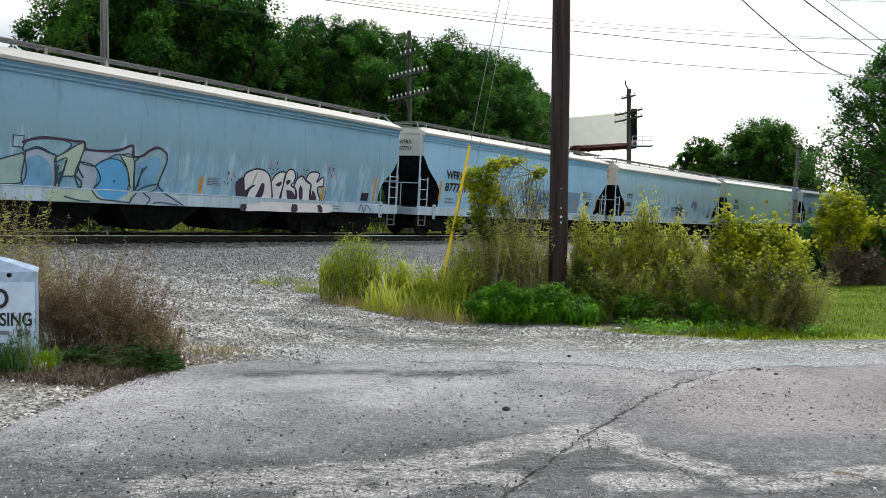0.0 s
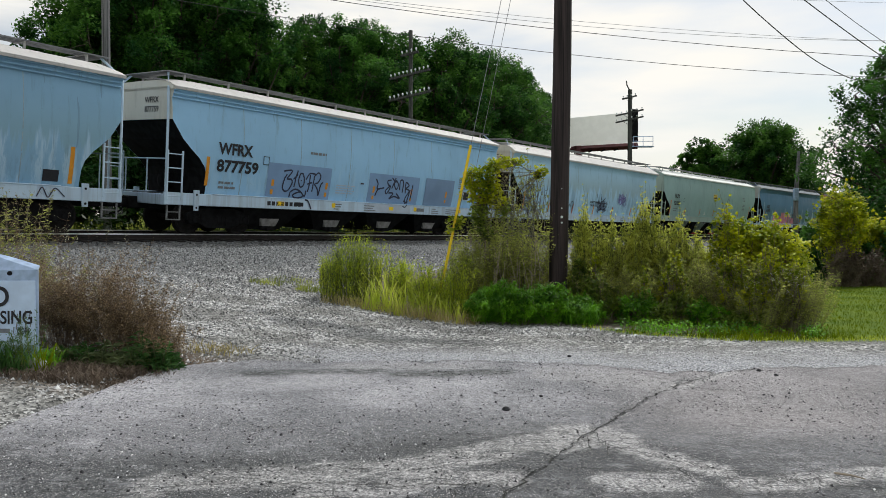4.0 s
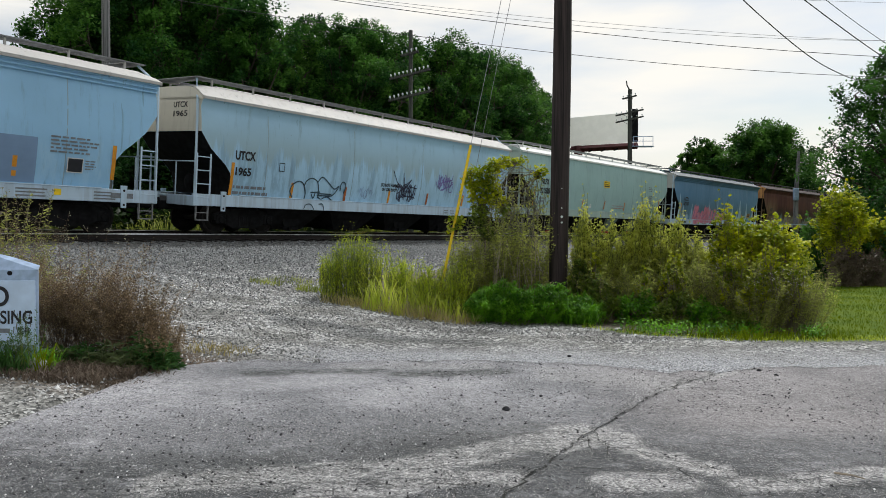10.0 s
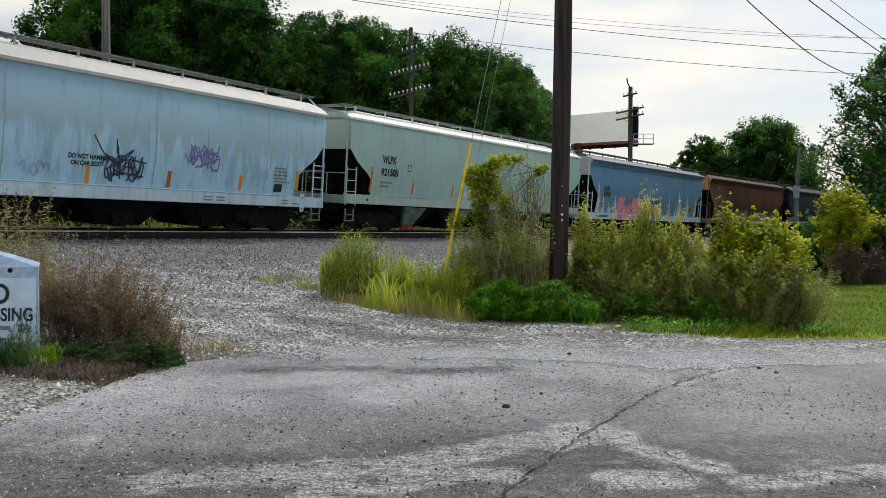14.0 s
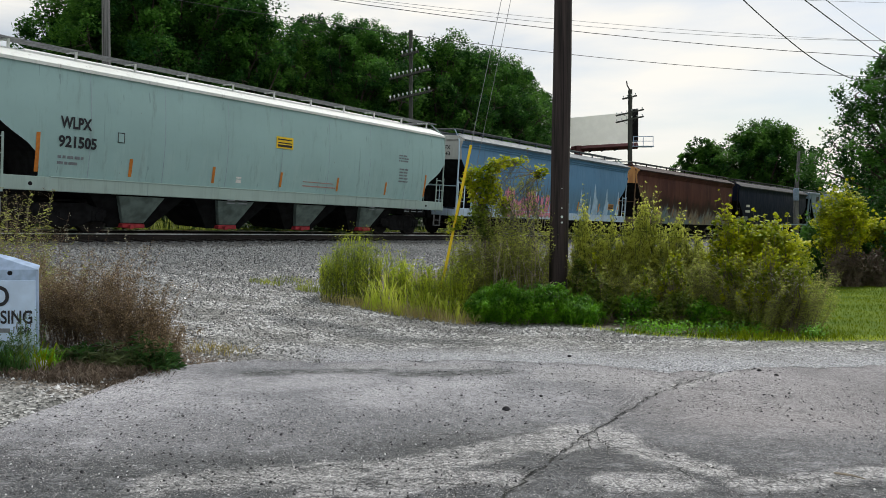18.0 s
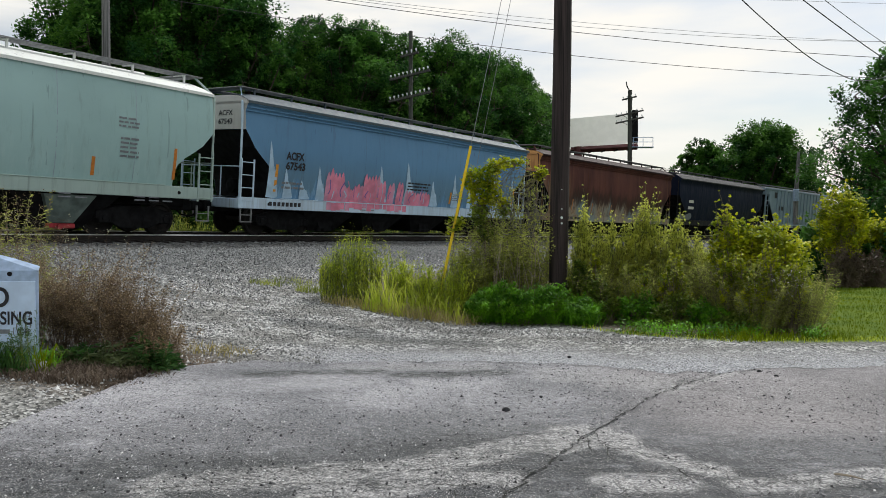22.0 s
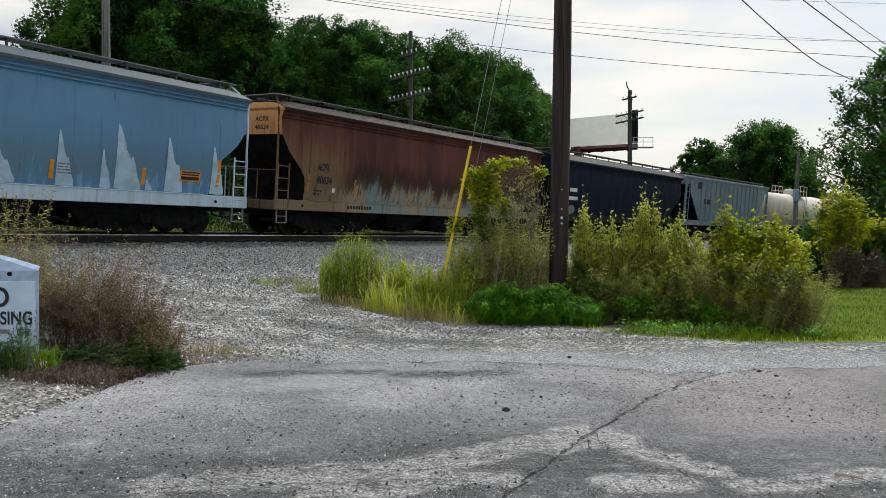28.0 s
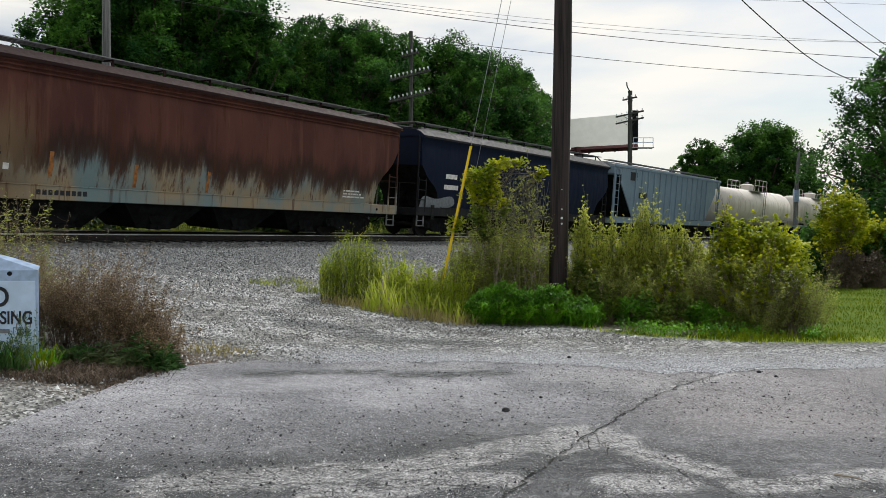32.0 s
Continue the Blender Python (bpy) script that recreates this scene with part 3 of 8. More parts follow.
NEARLINE = [(-3.046, 5.070), (-1.799, 4.850), (-0.705, 5.000), (0.627, 5.600), (1.208, 5.710), (1.882, 4.950), (2.836, 4.720)]
# Two ragged streaks where the asphalt is darker.
DARK_STREAKS = [([(-2.143, 8.250), (-1.440, 8.390), (-0.800, 8.420)], 0.17), ([(-0.468, 8.250), (0.102, 8.320), (0.687, 8.460)], 0.18)]
dark = 0.42 * smoothstep(0.085, 0.02, crack_d[0]) * (0.6 + 0.6 * jag2)
for k in (1, 2, 3, 4):
    dark = np.maximum(dark, 0.45 * smoothstep(0.055, 0.015, crack_d[k]))
for line, w in DARK_STREAKS:
    dark = np.maximum(dark, 1.0 * smoothstep(w * 1.4, w * 0.5, near_line(lot_gx, lot_gy, line) + 0.4 * w * jag))
dark = np.maximum(dark, 0.75 * smoothstep(0.14, 0.03, np.abs(edge_y[None, :] - lot_gy) + 0.05 * jag) * (lot_gx > -0.5))
dark = np.maximum(dark, 0.5 * smoothstep(0.9, 0.2, near_line(lot_gx, lot_gy, [(-1.932, 4.720), (-0.723, 5.130), (0.487, 5.480)])))
paint_mask(lot_me, "rough", smoothstep(0.55, 0.0, lot_gy - np.interp(lot_gx, [p[0] for p in NEARLINE], [p[1] for p in NEARLINE]) + 0.3 * jag))
# Asphalt tone grows darker nearer than this line, most on the right.
NEAR_DARK_LINE = [(-3.4, 5.9), (-1.0, 6.1), (0.4, 6.4), (1.2, 6.0), (1.7, 6.7), (2.8, 7.1), (5.5, 7.3)]
near_dark = smoothstep(0.9, -0.3, lot_gy - np.interp(lot_gx, [p[0] for p in NEAR_DARK_LINE], [p[1] for p in NEAR_DARK_LINE]) + 0.4 * wobble(lot_gx, lot_gy, 1.1, 8))
paint_mask(lot_me, "near_dark", near_dark * (0.70 + 0.28 * smoothstep(0.8, 2.0, lot_gx)))
paint_mask(lot_me, "pale", pale)
paint_mask(lot_me, "dark", dark)
paint_mask(lot_me, "blush", smoothstep(1.0, 2.6, lot_gx) * smoothstep(5.2, 6.2, lot_gy))
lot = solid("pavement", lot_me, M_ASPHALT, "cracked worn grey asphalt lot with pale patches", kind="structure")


# Open cracks: jagged dark gaps along the same lines, with side branches.
cr_rng = np.random.default_rng(21)
M_CRACK = plain("crack_dirt", (0.040, 0.042, 0.040), 0.95, 0, 0.4, 20, 0.2, 0.1)


def crack(line, width, wander=0.03):
    pts = []
    for (ax, ay), (bx_, by_) in zip(line[:-1], line[1:]):
        n = max(2, int(math.hypot(bx_ - ax, by_ - ay) / 0.05))
        pts += [(ax + (bx_ - ax) * k / n, ay + (by_ - ay) * k / n) for k in range(n)]
    pts = np.array(pts + [line[-1]])
    pts += cr_rng.normal(0, wander * 0.35, pts.shape) + wander * np.sin(np.arange(len(pts)) * 0.9)[:, None] * 0.5
    g = Geo()
    for k, (x, y) in enumerate(pts):
        d = pts[min(k + 1, len(pts) - 1)] - pts[max(k - 1, 0)]
        d = d / (np.hypot(*d) + 1e-9)
        w = width * cr_rng.uniform(0.25, 1.0) * (0.3 if k in (0, len(pts) - 1) else 1)
        z = float(ground_z(x, y)) + 0.012 + 0.012 * math.sin(x * 0.9) * math.sin(y * 1.1 + 2) + 0.004 - (0.022 if width > 0.010 else 0.0)
        g.v += [(x - d[1] * w, y + d[0] * w, z), (x + d[1] * w, y - d[0] * w, z)]
    g.f = [(2 * k, 2 * k + 1, 2 * k + 3, 2 * k + 2) for k in range(len(pts) - 1)]
    part("crack", g, M_CRACK, lot, "dark open crack")
    return pts


for k, line in enumerate(CRACKS):
    base = crack(line, 0.011 if k == 0 else 0.005, 0.05 if k == 0 else 0.03)
    for q in base[:: 9 if k == 0 else 14]:
        a = cr_rng.uniform(0, 6.28)
        n = cr_rng.uniform(0.1, 0.35)
        crack([tuple(q), (q[0] + n * 0.5 * math.cos(a), q[1] + n * 0.35 * math.sin(a)), (q[0] + n * math.cos(a + 0.5), q[1] + n * 0.8 * math.sin(a + 0.5))], 0.004, 0.02)
for line in ([(0.059, 4.810), (0.357, 4.850), (0.643, 4.770)], [(0.800, 4.830), (1.184, 4.890), (1.511, 4.740)], [(-2.113, 4.720), (-1.656, 4.760), (-1.201, 4.690)], [(-0.850, 4.950), (-0.312, 4.850), (0.251, 4.970)], [(1.182, 5.800), (1.191, 5.340), (1.161, 4.950)], [(1.334, 5.340), (1.502, 4.950), (1.625, 4.650)], [(2.813, 8.050), (2.755, 7.520), (2.902, 7.410)], [(2.559, 7.930), (2.838, 8.120), (3.099, 8.320)]):
    crack(line, 0.005, 0.03)


def stones(name, spots, sizes, material, label):
    """Loose angular stones, half sunk, joined as one spread."""
    base = np.array([(1, 0, -0.4), (-1, 0, -0.4), (0, 1, -0.4), (0, -1, -0.4), (0.3, 0.1, 1), (-0.3, -0.1, 0.8)], float)
    tri = np.array([(0, 2, 4), (2, 5, 4), (2, 1, 5), (1, 3, 5), (3, 4, 5), (3, 0, 4)])
    n = len(spots)
    v = base[None] * rng.uniform(0.6, 1.35, (n, 6, 1)) * np.asarray(sizes)[:, None, None]
    v += rng.normal(0, 0.22, (n, 6, 3)) * np.asarray(sizes)[:, None, None]
    v[:, :, 2] *= 0.7
    a = rng.uniform(0, 6.28, n)
    c, s = np.cos(a)[:, None], np.sin(a)[:, None]
    x, y = v[:, :, 0] * c - v[:, :, 1] * s, v[:, :, 0] * s + v[:, :, 1] * c
    v = np.stack([x, y, v[:, :, 2]], -1) + np.asarray(spots)[:, None, :]
    f = (tri[None] + (np.arange(n) * 6)[:, None, None]).reshape(-1, 3)
    return solid(name, raw_mesh(name, v.reshape(-1, 3), f), material, label, "stones", kind="stuff")


def scatter(n, x0, x1, y0, y1, keep):
    x, y = rng.uniform(x0, x1, n), rng.uniform(y0, y1, n)
    ok = keep(x, y)
    return x[ok], y[ok]


def on_gravel(x, y):
    d = track_d(x, y)
    return ((d > 1.9) & (d < 7.5) & (x < 7) & (x > -0.62 * y - 0.4)) | (d > 1.9) & ((y > lot_edge(x) - 0.05) | (x < LOT_W + 0.05)) & ((y < island_front(x)) | (x < (-2.126, 13.600)[0])) & (x > -0.62 * y - 0.4) & (x < 0.62 * y + 0.5)


bx, by = scatter(170000, -14, 9, 4, 27, on_gravel)
bz = land(bx, by)
bs = 0.011 + 0.014 * rng.random(len(bx)) ** 2 + 0.010 * smoothstep(9, 20, by)
bs *= np.where((by - lot_edge(bx) < 2.4) & (bx > -1.5), 0.42, 1.0)
oily = track_d(bx, by) + rng.normal(0, 1.7, len(bx)) < 7.4
RUTS = [[(-2.527, 11.610), (-1.623, 11.510), (-0.540, 11.010)], [(-1.393, 11.080), (-0.202, 11.000), (0.941, 10.580)], [(-3.288, 12.120), (-2.460, 12.160)]]
for rut in RUTS:
    oily |= near_line(bx, by, rut) + rng.normal(0, 0.10, len(bx)) < 0.17
for sel, nm, mt, lb in ((~oily, "gravel", M_STONE, "angular grey and white crushed stone gravel"), (oily, "dark_gravel", M_OILSTONE, "dark oily crushed stone near the track")):
    stones(nm, np.stack([bx, by, bz + 0.3 * bs], -1)[sel], bs[sel], mt, lb)
px, py = scatter(13000, LOT_W, 9, 3.8, 9.4, lambda x, y: (y < lot_edge(x)) & (abs(x) < 0.62 * y + 0.3))
stones("loose_pebbles", np.stack([px, py, ground_z(px, py) + 0.018], -1), 0.003 + 0.010 * rng.random(len(px)) ** 4, M_DARKSTONE, "dark loose pebbles strewn over asphalt")
lx, ly = scatter(42000, LOT_W, 9, 3.6, 9.4, lambda x, y: (y < lot_edge(x)) & (abs(x) < 0.62 * y + 0.3))
stones("grit", np.stack([lx, ly, ground_z(lx, ly) + 0.013], -1), 0.0022 + 0.006 * rng.random(len(lx)) ** 3, M_GRIT, "fine grey and white grit strewn over asphalt")
for k, (p, s) in enumerate([((0.562, 6.550), 0.042), ((0.947, 7.100), 0.02), ((3.637, 8.460), 0.03), ((3.710, 8.190), 0.022), ((1.629, 9.490), 0.03)]):
    g = Geo()
    g.lathe((0, 0, 0), 2, [(-s * 0.4, s * 0.7), (0, s), (s * 0.5, s * 0.5)], 7)
    solid("stone", g, M_DARKSTONE, "small dark loose stone on asphalt", "stone", "loose stones", at=Matrix.Translation(gpt(p, 0.02)))
stick = Geo().tube([gpt((2.528, 4.740), 0.03), gpt((2.604, 4.680), 0.035), gpt((2.659, 4.620), 0.03)], [0.008, 0.007, 0.004], 5)
solid("stick", stick, M_PALETWIG, "short pale broken stick on asphalt", "stick")

# Track: ballast bed, ties, rails.
S_ALL = np.arange(-40, 260, 2.0)
bed = Geo()
prof = [(2.9, -0.44), (2.1, -0.33), (1.45, -0.20), (0, -0.19), (-1.45, -0.20), (-2.1, -0.30), (-3.6, -0.55)]
for s in S_ALL:
    for o, z in prof:
        bed.v.append(tuple(on_track(s, o, z)))
k = len(prof)
bed.f = [(a * k + b, a * k + b + 1, (a + 1) * k + b + 1, (a + 1) * k + b) for a in range(len(S_ALL) - 1) for b in range(k - 1)]
M_BALLAST = Mat("ballast_stone", 0.95, 0, 0.2)
_g = M_BALLAST.n("ShaderNodeRGBToBW")
M_BALLAST.link(M_BALLAST.voronoi(15.0, out="Color"), _g.inputs[0])
M_BALLAST.color(M_BALLAST.mix(_g.outputs[0], (0.03, 0.032, 0.032), (0.22, 0.225, 0.22)))
M_BALLAST.bump(M_BALLAST.voronoi(15.0), 0.9, 0.05)
M_BALLAST = M_BALLAST.m
solid("ballast", bed, M_BALLAST, "grey stone ballast bed under the railway track", kind="structure")
sx = rng.uniform(-4, 60, 9000)
so = rng.uniform(1.3, 2.9, 9000)
bp = np.array([on_track(a, b) for a, b in zip(sx, so)])
bp[:, 2] += np.interp(so, [1.3, 1.45, 2.1, 2.9], [-0.20, -0.20, -0.33, -0.44])
stones("ballast_stones", bp, 0.02 + 0.03 * rng.random(9000), M_OILSTONE, "loose angular ballast stones at the track edge")


def rail(off):
    """A flat-bottomed rail swept along the curve."""
    g = Geo()
    pr = [(-0.07, -0.17), (0.07, -0.17), (0.07, -0.15), (0.012, -0.13), (0.012, -0.04), (0.036, -0.036), (0.036, -0.028), (0.020, 0.0), (-0.020, 0.0), (-0.036, -0.028), (-0.036, -0.036), (-0.012, -0.04), (-0.012, -0.13), (-0.07, -0.15)]
    for s in S_ALL:
        for o, z in pr:
            g.v.append(tuple(on_track(s, off + o, z)))
    n = len(pr)
    g.f = [(a * n + b, a * n + (b + 1) % n, (a + 1) * n + (b + 1) % n, (a + 1) * n + b) for a in range(len(S_ALL) - 1) for b in range(n)]
    me = g.mesh("rail")
    me.materials.append(M_RAILSIDE)
    me.materials.append(M_RAIL)
    me.polygons.foreach_set("material_index", [1 if (i % n) in (6, 7, 8) else 0 for i in range(len(me.polygons))])
    return me


track = thing("railway_track", "single railway track with rusty rails on dark wooden ties", "railway track")
tagged(track, kind="structure")
part("rail", rail(0.755), None, track, "rusty steel rail with a bright worn head")
part("rail", rail(-0.755), None, track, "rusty steel rail with a bright worn head")
tie_me = Geo().box((0, 0, -0.25), (0.23, 2.6, 0.18), 0.02).mesh("tie")
for j in range(200):
    s = -10 + j * 0.55
    h = HEAD + BEND * s
    c = on_track(s)
    part("tie", tie_me, M_TIE, track, at=Matrix.Translation(c) @ Matrix.Rotation(math.pi / 2 - h, 4, "Z") @ Matrix.Rotation(CANT, 4, "X"))


# ---------------------------------------------------------------- railcars
def half_width(z):
    """Half the width of a hopper's bowed side at height z above the rail."""
    return 1.42 + 0.19 * (1 - ((z - 2.7) / 1.6) ** 2)


def letters(text, size, width, x, z, material, car, label, side=half_width, spacing=1.0, name="lettering"):
    """Stencilled writing that follows the bowed side; x, z of its left bottom."""
    cu = bpy.data.curves.new("text", "FONT")
    cu.body, cu.size, cu.resolution_u, cu.offset, cu.space_character = text, 1.0, 3, 0.036, spacing
    ob = bpy.data.objects.new("text", cu)
    me = bpy.data.meshes.new_from_object(ob)
    bpy.data.objects.remove(ob)
    co = np.zeros(len(me.vertices) * 3)
    me.vertices.foreach_get("co", co)
    co = co.reshape(-1, 3)
    lo, hi = co.min(0), co.max(0)
    gx = x + (co[:, 0] - lo[0]) / (hi[0] - lo[0]) * width
    gz = z + (co[:, 1] - lo[1]) / (hi[1] - lo[1]) * size
    co = np.stack([gx, [-(side(q) + 0.012) for q in gz], gz], -1)
    me.vertices.foreach_set("co", co.ravel())
    me.update()
    return part(name, me, material, car, label)


def decal(name, boxes, material, car, label="", side=half_width, lift=0.012):
    """Flat painted marks (x, z, width, height) lying on the bowed side, one object each."""
    for x, z, w, h in boxes:
        g = Geo()
        n = max(1, int(h / 0.25))
        for k in range(n + 1):
            a = z + h * k / n
            g.v += [(x, -side(a) - lift, a), (x + w, -side(a) - lift, a)]
        g.f = [(2 * k, 2 * k + 1, 2 * k + 3, 2 * k + 2) for k in range(n)]
        ob = part(name, g, material, car, label)
    return ob


def spline(pts, n=6):
    """Catmull-Rom through 2D points."""
    p = [np.array(q, float) for q in pts]
    p = [2 * p[0] - p[1]] + p + [2 * p[-1] - p[-2]]
    out = []
    for i in range(1, len(p) - 2):
        for k in range(n):
            t = k / n
            out.append(0.5 * (2 * p[i] + (p[i + 1] - p[i - 1]) * t + (2 * p[i - 1] - 5 * p[i] + 4 * p[i + 1] - p[i + 2]) * t * t + (3 * p[i] - p[i - 1] - 3 * p[i + 1] + p[i + 2]) * t ** 3))
    return out + [p[-2]]


def strokes(name, lines, width, material, car, label, side=half_width, lift=0.016, n=6):
    """Sprayed lines: ribbons that follow the bowed side."""
    for pts in lines:
        g = Geo()
        q = spline(pts, n)
        base = 0
        for i, c in enumerate(q):
            d = q[min(i + 1, len(q) - 1)] - q[max(i - 1, 0)]
            d = d / (np.hypot(*d) + 1e-9)
            for s in (-1, 1):
                x, z = c[0] - s * d[1] * width / 2, c[1] + s * d[0] * width / 2
                g.v.append((x, -side(z) - lift, z))
        g.f += [(base + 2 * i, base + 2 * i + 1, base + 2 * i + 3, base + 2 * i + 2) for i in range(len(q) - 1)]
        part(name, g, material, car, label)


def blob(name, outlines, material, car, label, side=half_width, lift=0.013, n=6):
    """Filled sprayed shapes with rounded outlines, cut level by level so that they follow the side; one object each."""
    for pts in outlines:
        q = [tuple(c) for c in spline(list(pts) + [pts[0]], n)][:-1]
        bm = bmesh.new()
        face = bm.faces.new([bm.verts.new((x, 0, z)) for x, z in q])
        bmesh.ops.triangulate(bm, faces=[face])
        lo, hi = min(p[1] for p in q), max(p[1] for p in q)
        for k in range(1, max(2, int((hi - lo) / 0.15))):
            bmesh.ops.bisect_plane(bm, geom=bm.verts[:] + bm.edges[:] + bm.faces[:], plane_co=(0, 0, lo + 0.15 * k), plane_no=(0, 0, 1))
        for v in bm.verts:
            v.co.y = -side(v.co.z) - lift
        me = bpy.data.meshes.new(name)
        bm.to_mesh(me)
        bm.free()
        part(name, me, material, car, label)


def wheelset_mesh():
    g = Geo()
    for s in (-1, 1):
        y = s * 0.755
        g.lathe((0, y, 0), 1, [(-0.07 * s, 0.20), (-0.07 * s, 0.485), (-0.035 * s, 0.485), (-0.03 * s, 0.46), (0.07 * s, 0.452), (0.07 * s, 0.39), (0.03 * s, 0.36), (0.03 * s, 0.18), (0.09 * s, 0.16), (0.09 * s, 0.05)], 28)
        for k in range(2):
            g.box((0.27 * (1 - 2 * k), y + s * 0.035, 0), (0.10, 0.02, 0.10), 0.005)
    g.lathe((0, 0, 0), 1, [(-0.98, 0.07), (-0.7, 0.085), (0.7, 0.085), (0.98, 0.07)], 14)
    return g.mesh("wheelset", 40)


def truck_frame_mesh():
    g = Geo()
    for s in (-1, 1):
        y = s * 1.02
        g.prism([(-1.12, 0.62), (-0.55, 0.78), (0.55, 0.78), (1.12, 0.62), (1.12, 0.45), (0.75, 0.36), (0.42, 0.20), (-0.42, 0.20), (-0.75, 0.36), (-1.12, 0.45)], y - 0.09, y + 0.09)
        for a in (-0.89, 0.89):
            g.box((a, y, 0.47), (0.34, 0.26, 0.30), 0.03)
            g.lathe((a, y + s * 0.12, 0.457), 1, [(0, 0.11), (s * 0.05, 0.10), (s * 0.06, 0.05)], 10)
        for a in (-0.22, -0.08, 0.08, 0.22):
            g.tube([(a, y + s * 0.05, 0.27), (a, y + s * 0.05, 0.55)], 0.055, 8)
    g.box((0, 0, 0.62), (0.45, 2.2, 0.28), 0.03)
    g.box((0, 0, 0.80), (0.5, 0.6, 0.14), 0.02)
    return g.mesh("truck_frame", 35)


WHEELSET, TRUCK = wheelset_mesh(), truck_frame_mesh()
WHEELSET.materials.append(M_WHEEL)
WHEELSETS = []


def add_trucks(car, half):
    for s in (-1, 1):
        tr = part("truck", TRUCK, M_BLACK, car, "sooty cast steel freight truck", at=pose(s * half, 0, 0))
        for a in (-0.89, 0.89):
            WHEELSETS.append((part("wheelset", WHEELSET, None, tr, at=pose(a, 0, 0.457)), a))


def ladder_geo(x, y, z0, z1, w, rungs):
    g = Geo()
    for a in (x - w / 2, x + w / 2):
        g.box((a, y, (z0 + z1) / 2), (0.05, 0.04, z1 - z0), 0.008)
    for k in range(rungs):
        z = z0 + 0.10 + (z1 - z0 - 0.2) * k / (rungs - 1)
        g.tube([(x - w / 2, y, z), (x + w / 2, y, z)], 0.017, 6)
    return g


def coupler_geo(x, s):
    g = Geo()
    g.box((x + s * 0.15, 0, 0.85), (0.9, 0.16, 0.20), 0.02)
    g.box((x + s * 0.52, 0.03, 0.85), (0.28, 0.32, 0.30), 0.06)
    g.box((x - s * 0.35, 0, 0.86), (1.2, 0.42, 0.34), 0.03)
    g.tube([(x, 0.35, 0.80), (x + s * 0.25, 0.33, 0.55), (x + s * 0.55, 0.25, 0.50)], 0.025, 6)
    return g


def hopper_car(label, length, paint, roof_mat, sill_mat, ribs=3, bays=4, eave=3.85, seams=6, outlet=None, gate=None, end_mat=None, shoulder=2.85, post_n=11, slope=1.2, mouth=(0.45, 0.60, 0.22, 0.20), lugs=True, seam_mat=None, crease=None, up=0.0, chute_y=1.05):
    """A covered hopper: bowed sides, slope-sheet ends, roof with running boards, ladders, sills, bays and trucks."""
    car = thing("covered_hopper_car", label, "railcar", "cars of the freight train")
    L = length / 2
    end_mat = end_mat or paint
    hi_x = L - 0.14
    z_sill = 1.20 + up
    crease = crease or eave - 0.31

    def wide(z):
        """The side bows out, then flares from the crease up to the eave."""
        return half_width(z) if z <= crease else half_width(crease) + 0.42 * (z - crease)

    def reach(z):
        if z >= shoulder:
            return hi_x
        t = (shoulder - z) / (shoulder - z_sill)
        return hi_x - slope * float(np.interp(t, (0, 0.25, 0.43, 0.55, 0.68, 0.8, 1), (0, 0.28, 0.60, 0.86, 0.96, 1, 1)))

    zs = list(np.linspace(z_sill, shoulder, 9)) + list(np.linspace(shoulder, crease, 6))[1:] + ([eave] if eave > crease else [])
    n = 72 if seams else 20
    pitch = (2 * hi_x - 4.8) / max(1, seams - 1)

    def dent(x):
        """How far the plates draw in at the weld seams."""
        return 0.024 * (1 - abs(math.sin(math.pi * (x + hi_x - 2.4) / pitch))) ** 2 if seams else 0.0

    side = Geo()
    for s in (-1, 1):
        base = len(side.v)
        for z in zs:
            for i in range(n + 1):
                x = reach(z) * (2 * i / n - 1)
                side.v.append((x, s * (wide(z) - dent(x) * (0 < i < n and z <= crease)), z))
        side.f += [(base + a * (n + 1) + b, base + a * (n + 1) + b + 1, base + (a + 1) * (n + 1) + b + 1, base + (a + 1) * (n + 1) + b) for a in range(len(zs) - 1) for b in range(n)]
    part("body", side, paint, car, smooth=40)
    # end sheets above, slope sheets below; the slope sheets' near-black stands for shade
    for s in (-1, 1):
        g = Geo()
        zt = [z for z in zs if z >= shoulder - 1e-6]
        for z in zt:
            for y in (-1, -0.85, 0.85, 1):
                bulge = 0.06 if abs(y) < 1 else 0.0
                g.v.append((s * (reach(z) + bulge), y * wide(z), z))
        g.f = [(a * 4 + b, a * 4 + b + 1, a * 4 + 5 + b, a * 4 + 4 + b) for a in range(len(zt) - 1) for b in range(3)]
        part("end_sheet", g, end_mat, car, smooth=50)
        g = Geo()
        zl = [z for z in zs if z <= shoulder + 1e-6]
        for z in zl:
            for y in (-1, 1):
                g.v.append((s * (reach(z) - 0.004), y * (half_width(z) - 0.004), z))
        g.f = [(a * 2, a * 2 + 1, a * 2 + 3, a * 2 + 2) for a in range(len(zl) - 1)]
        part("slope_sheet", g, M_BLACK, car, "slope sheet coloured near-black for shade")
    # roof
    w = wide(eave)
    roof = Geo()
    crest = 4.40 - eave
    pr = [(w + 0.06, eave - 0.07), (w + 0.06, eave + 0.01), (w - 0.02, eave + 0.05), (w - 0.20, eave + crest * 0.52), (w - 0.42, eave + crest * 0.80), (w - 0.8, eave + crest * 0.95), (0, eave + crest)]
    pr = pr + [(-y, z) for y, z in pr[-2::-1]]
    ends = [-L + 0.10, -L + 0.55, L - 0.55, L - 0.10]
    for x in ends:
        drop = 0.10 if abs(x) > L - 0.3 else 0.0
        for y, z in pr:
            roof.v.append((x, y, z - drop * max(0, (z - eave) / crest)))
    k = len(pr)
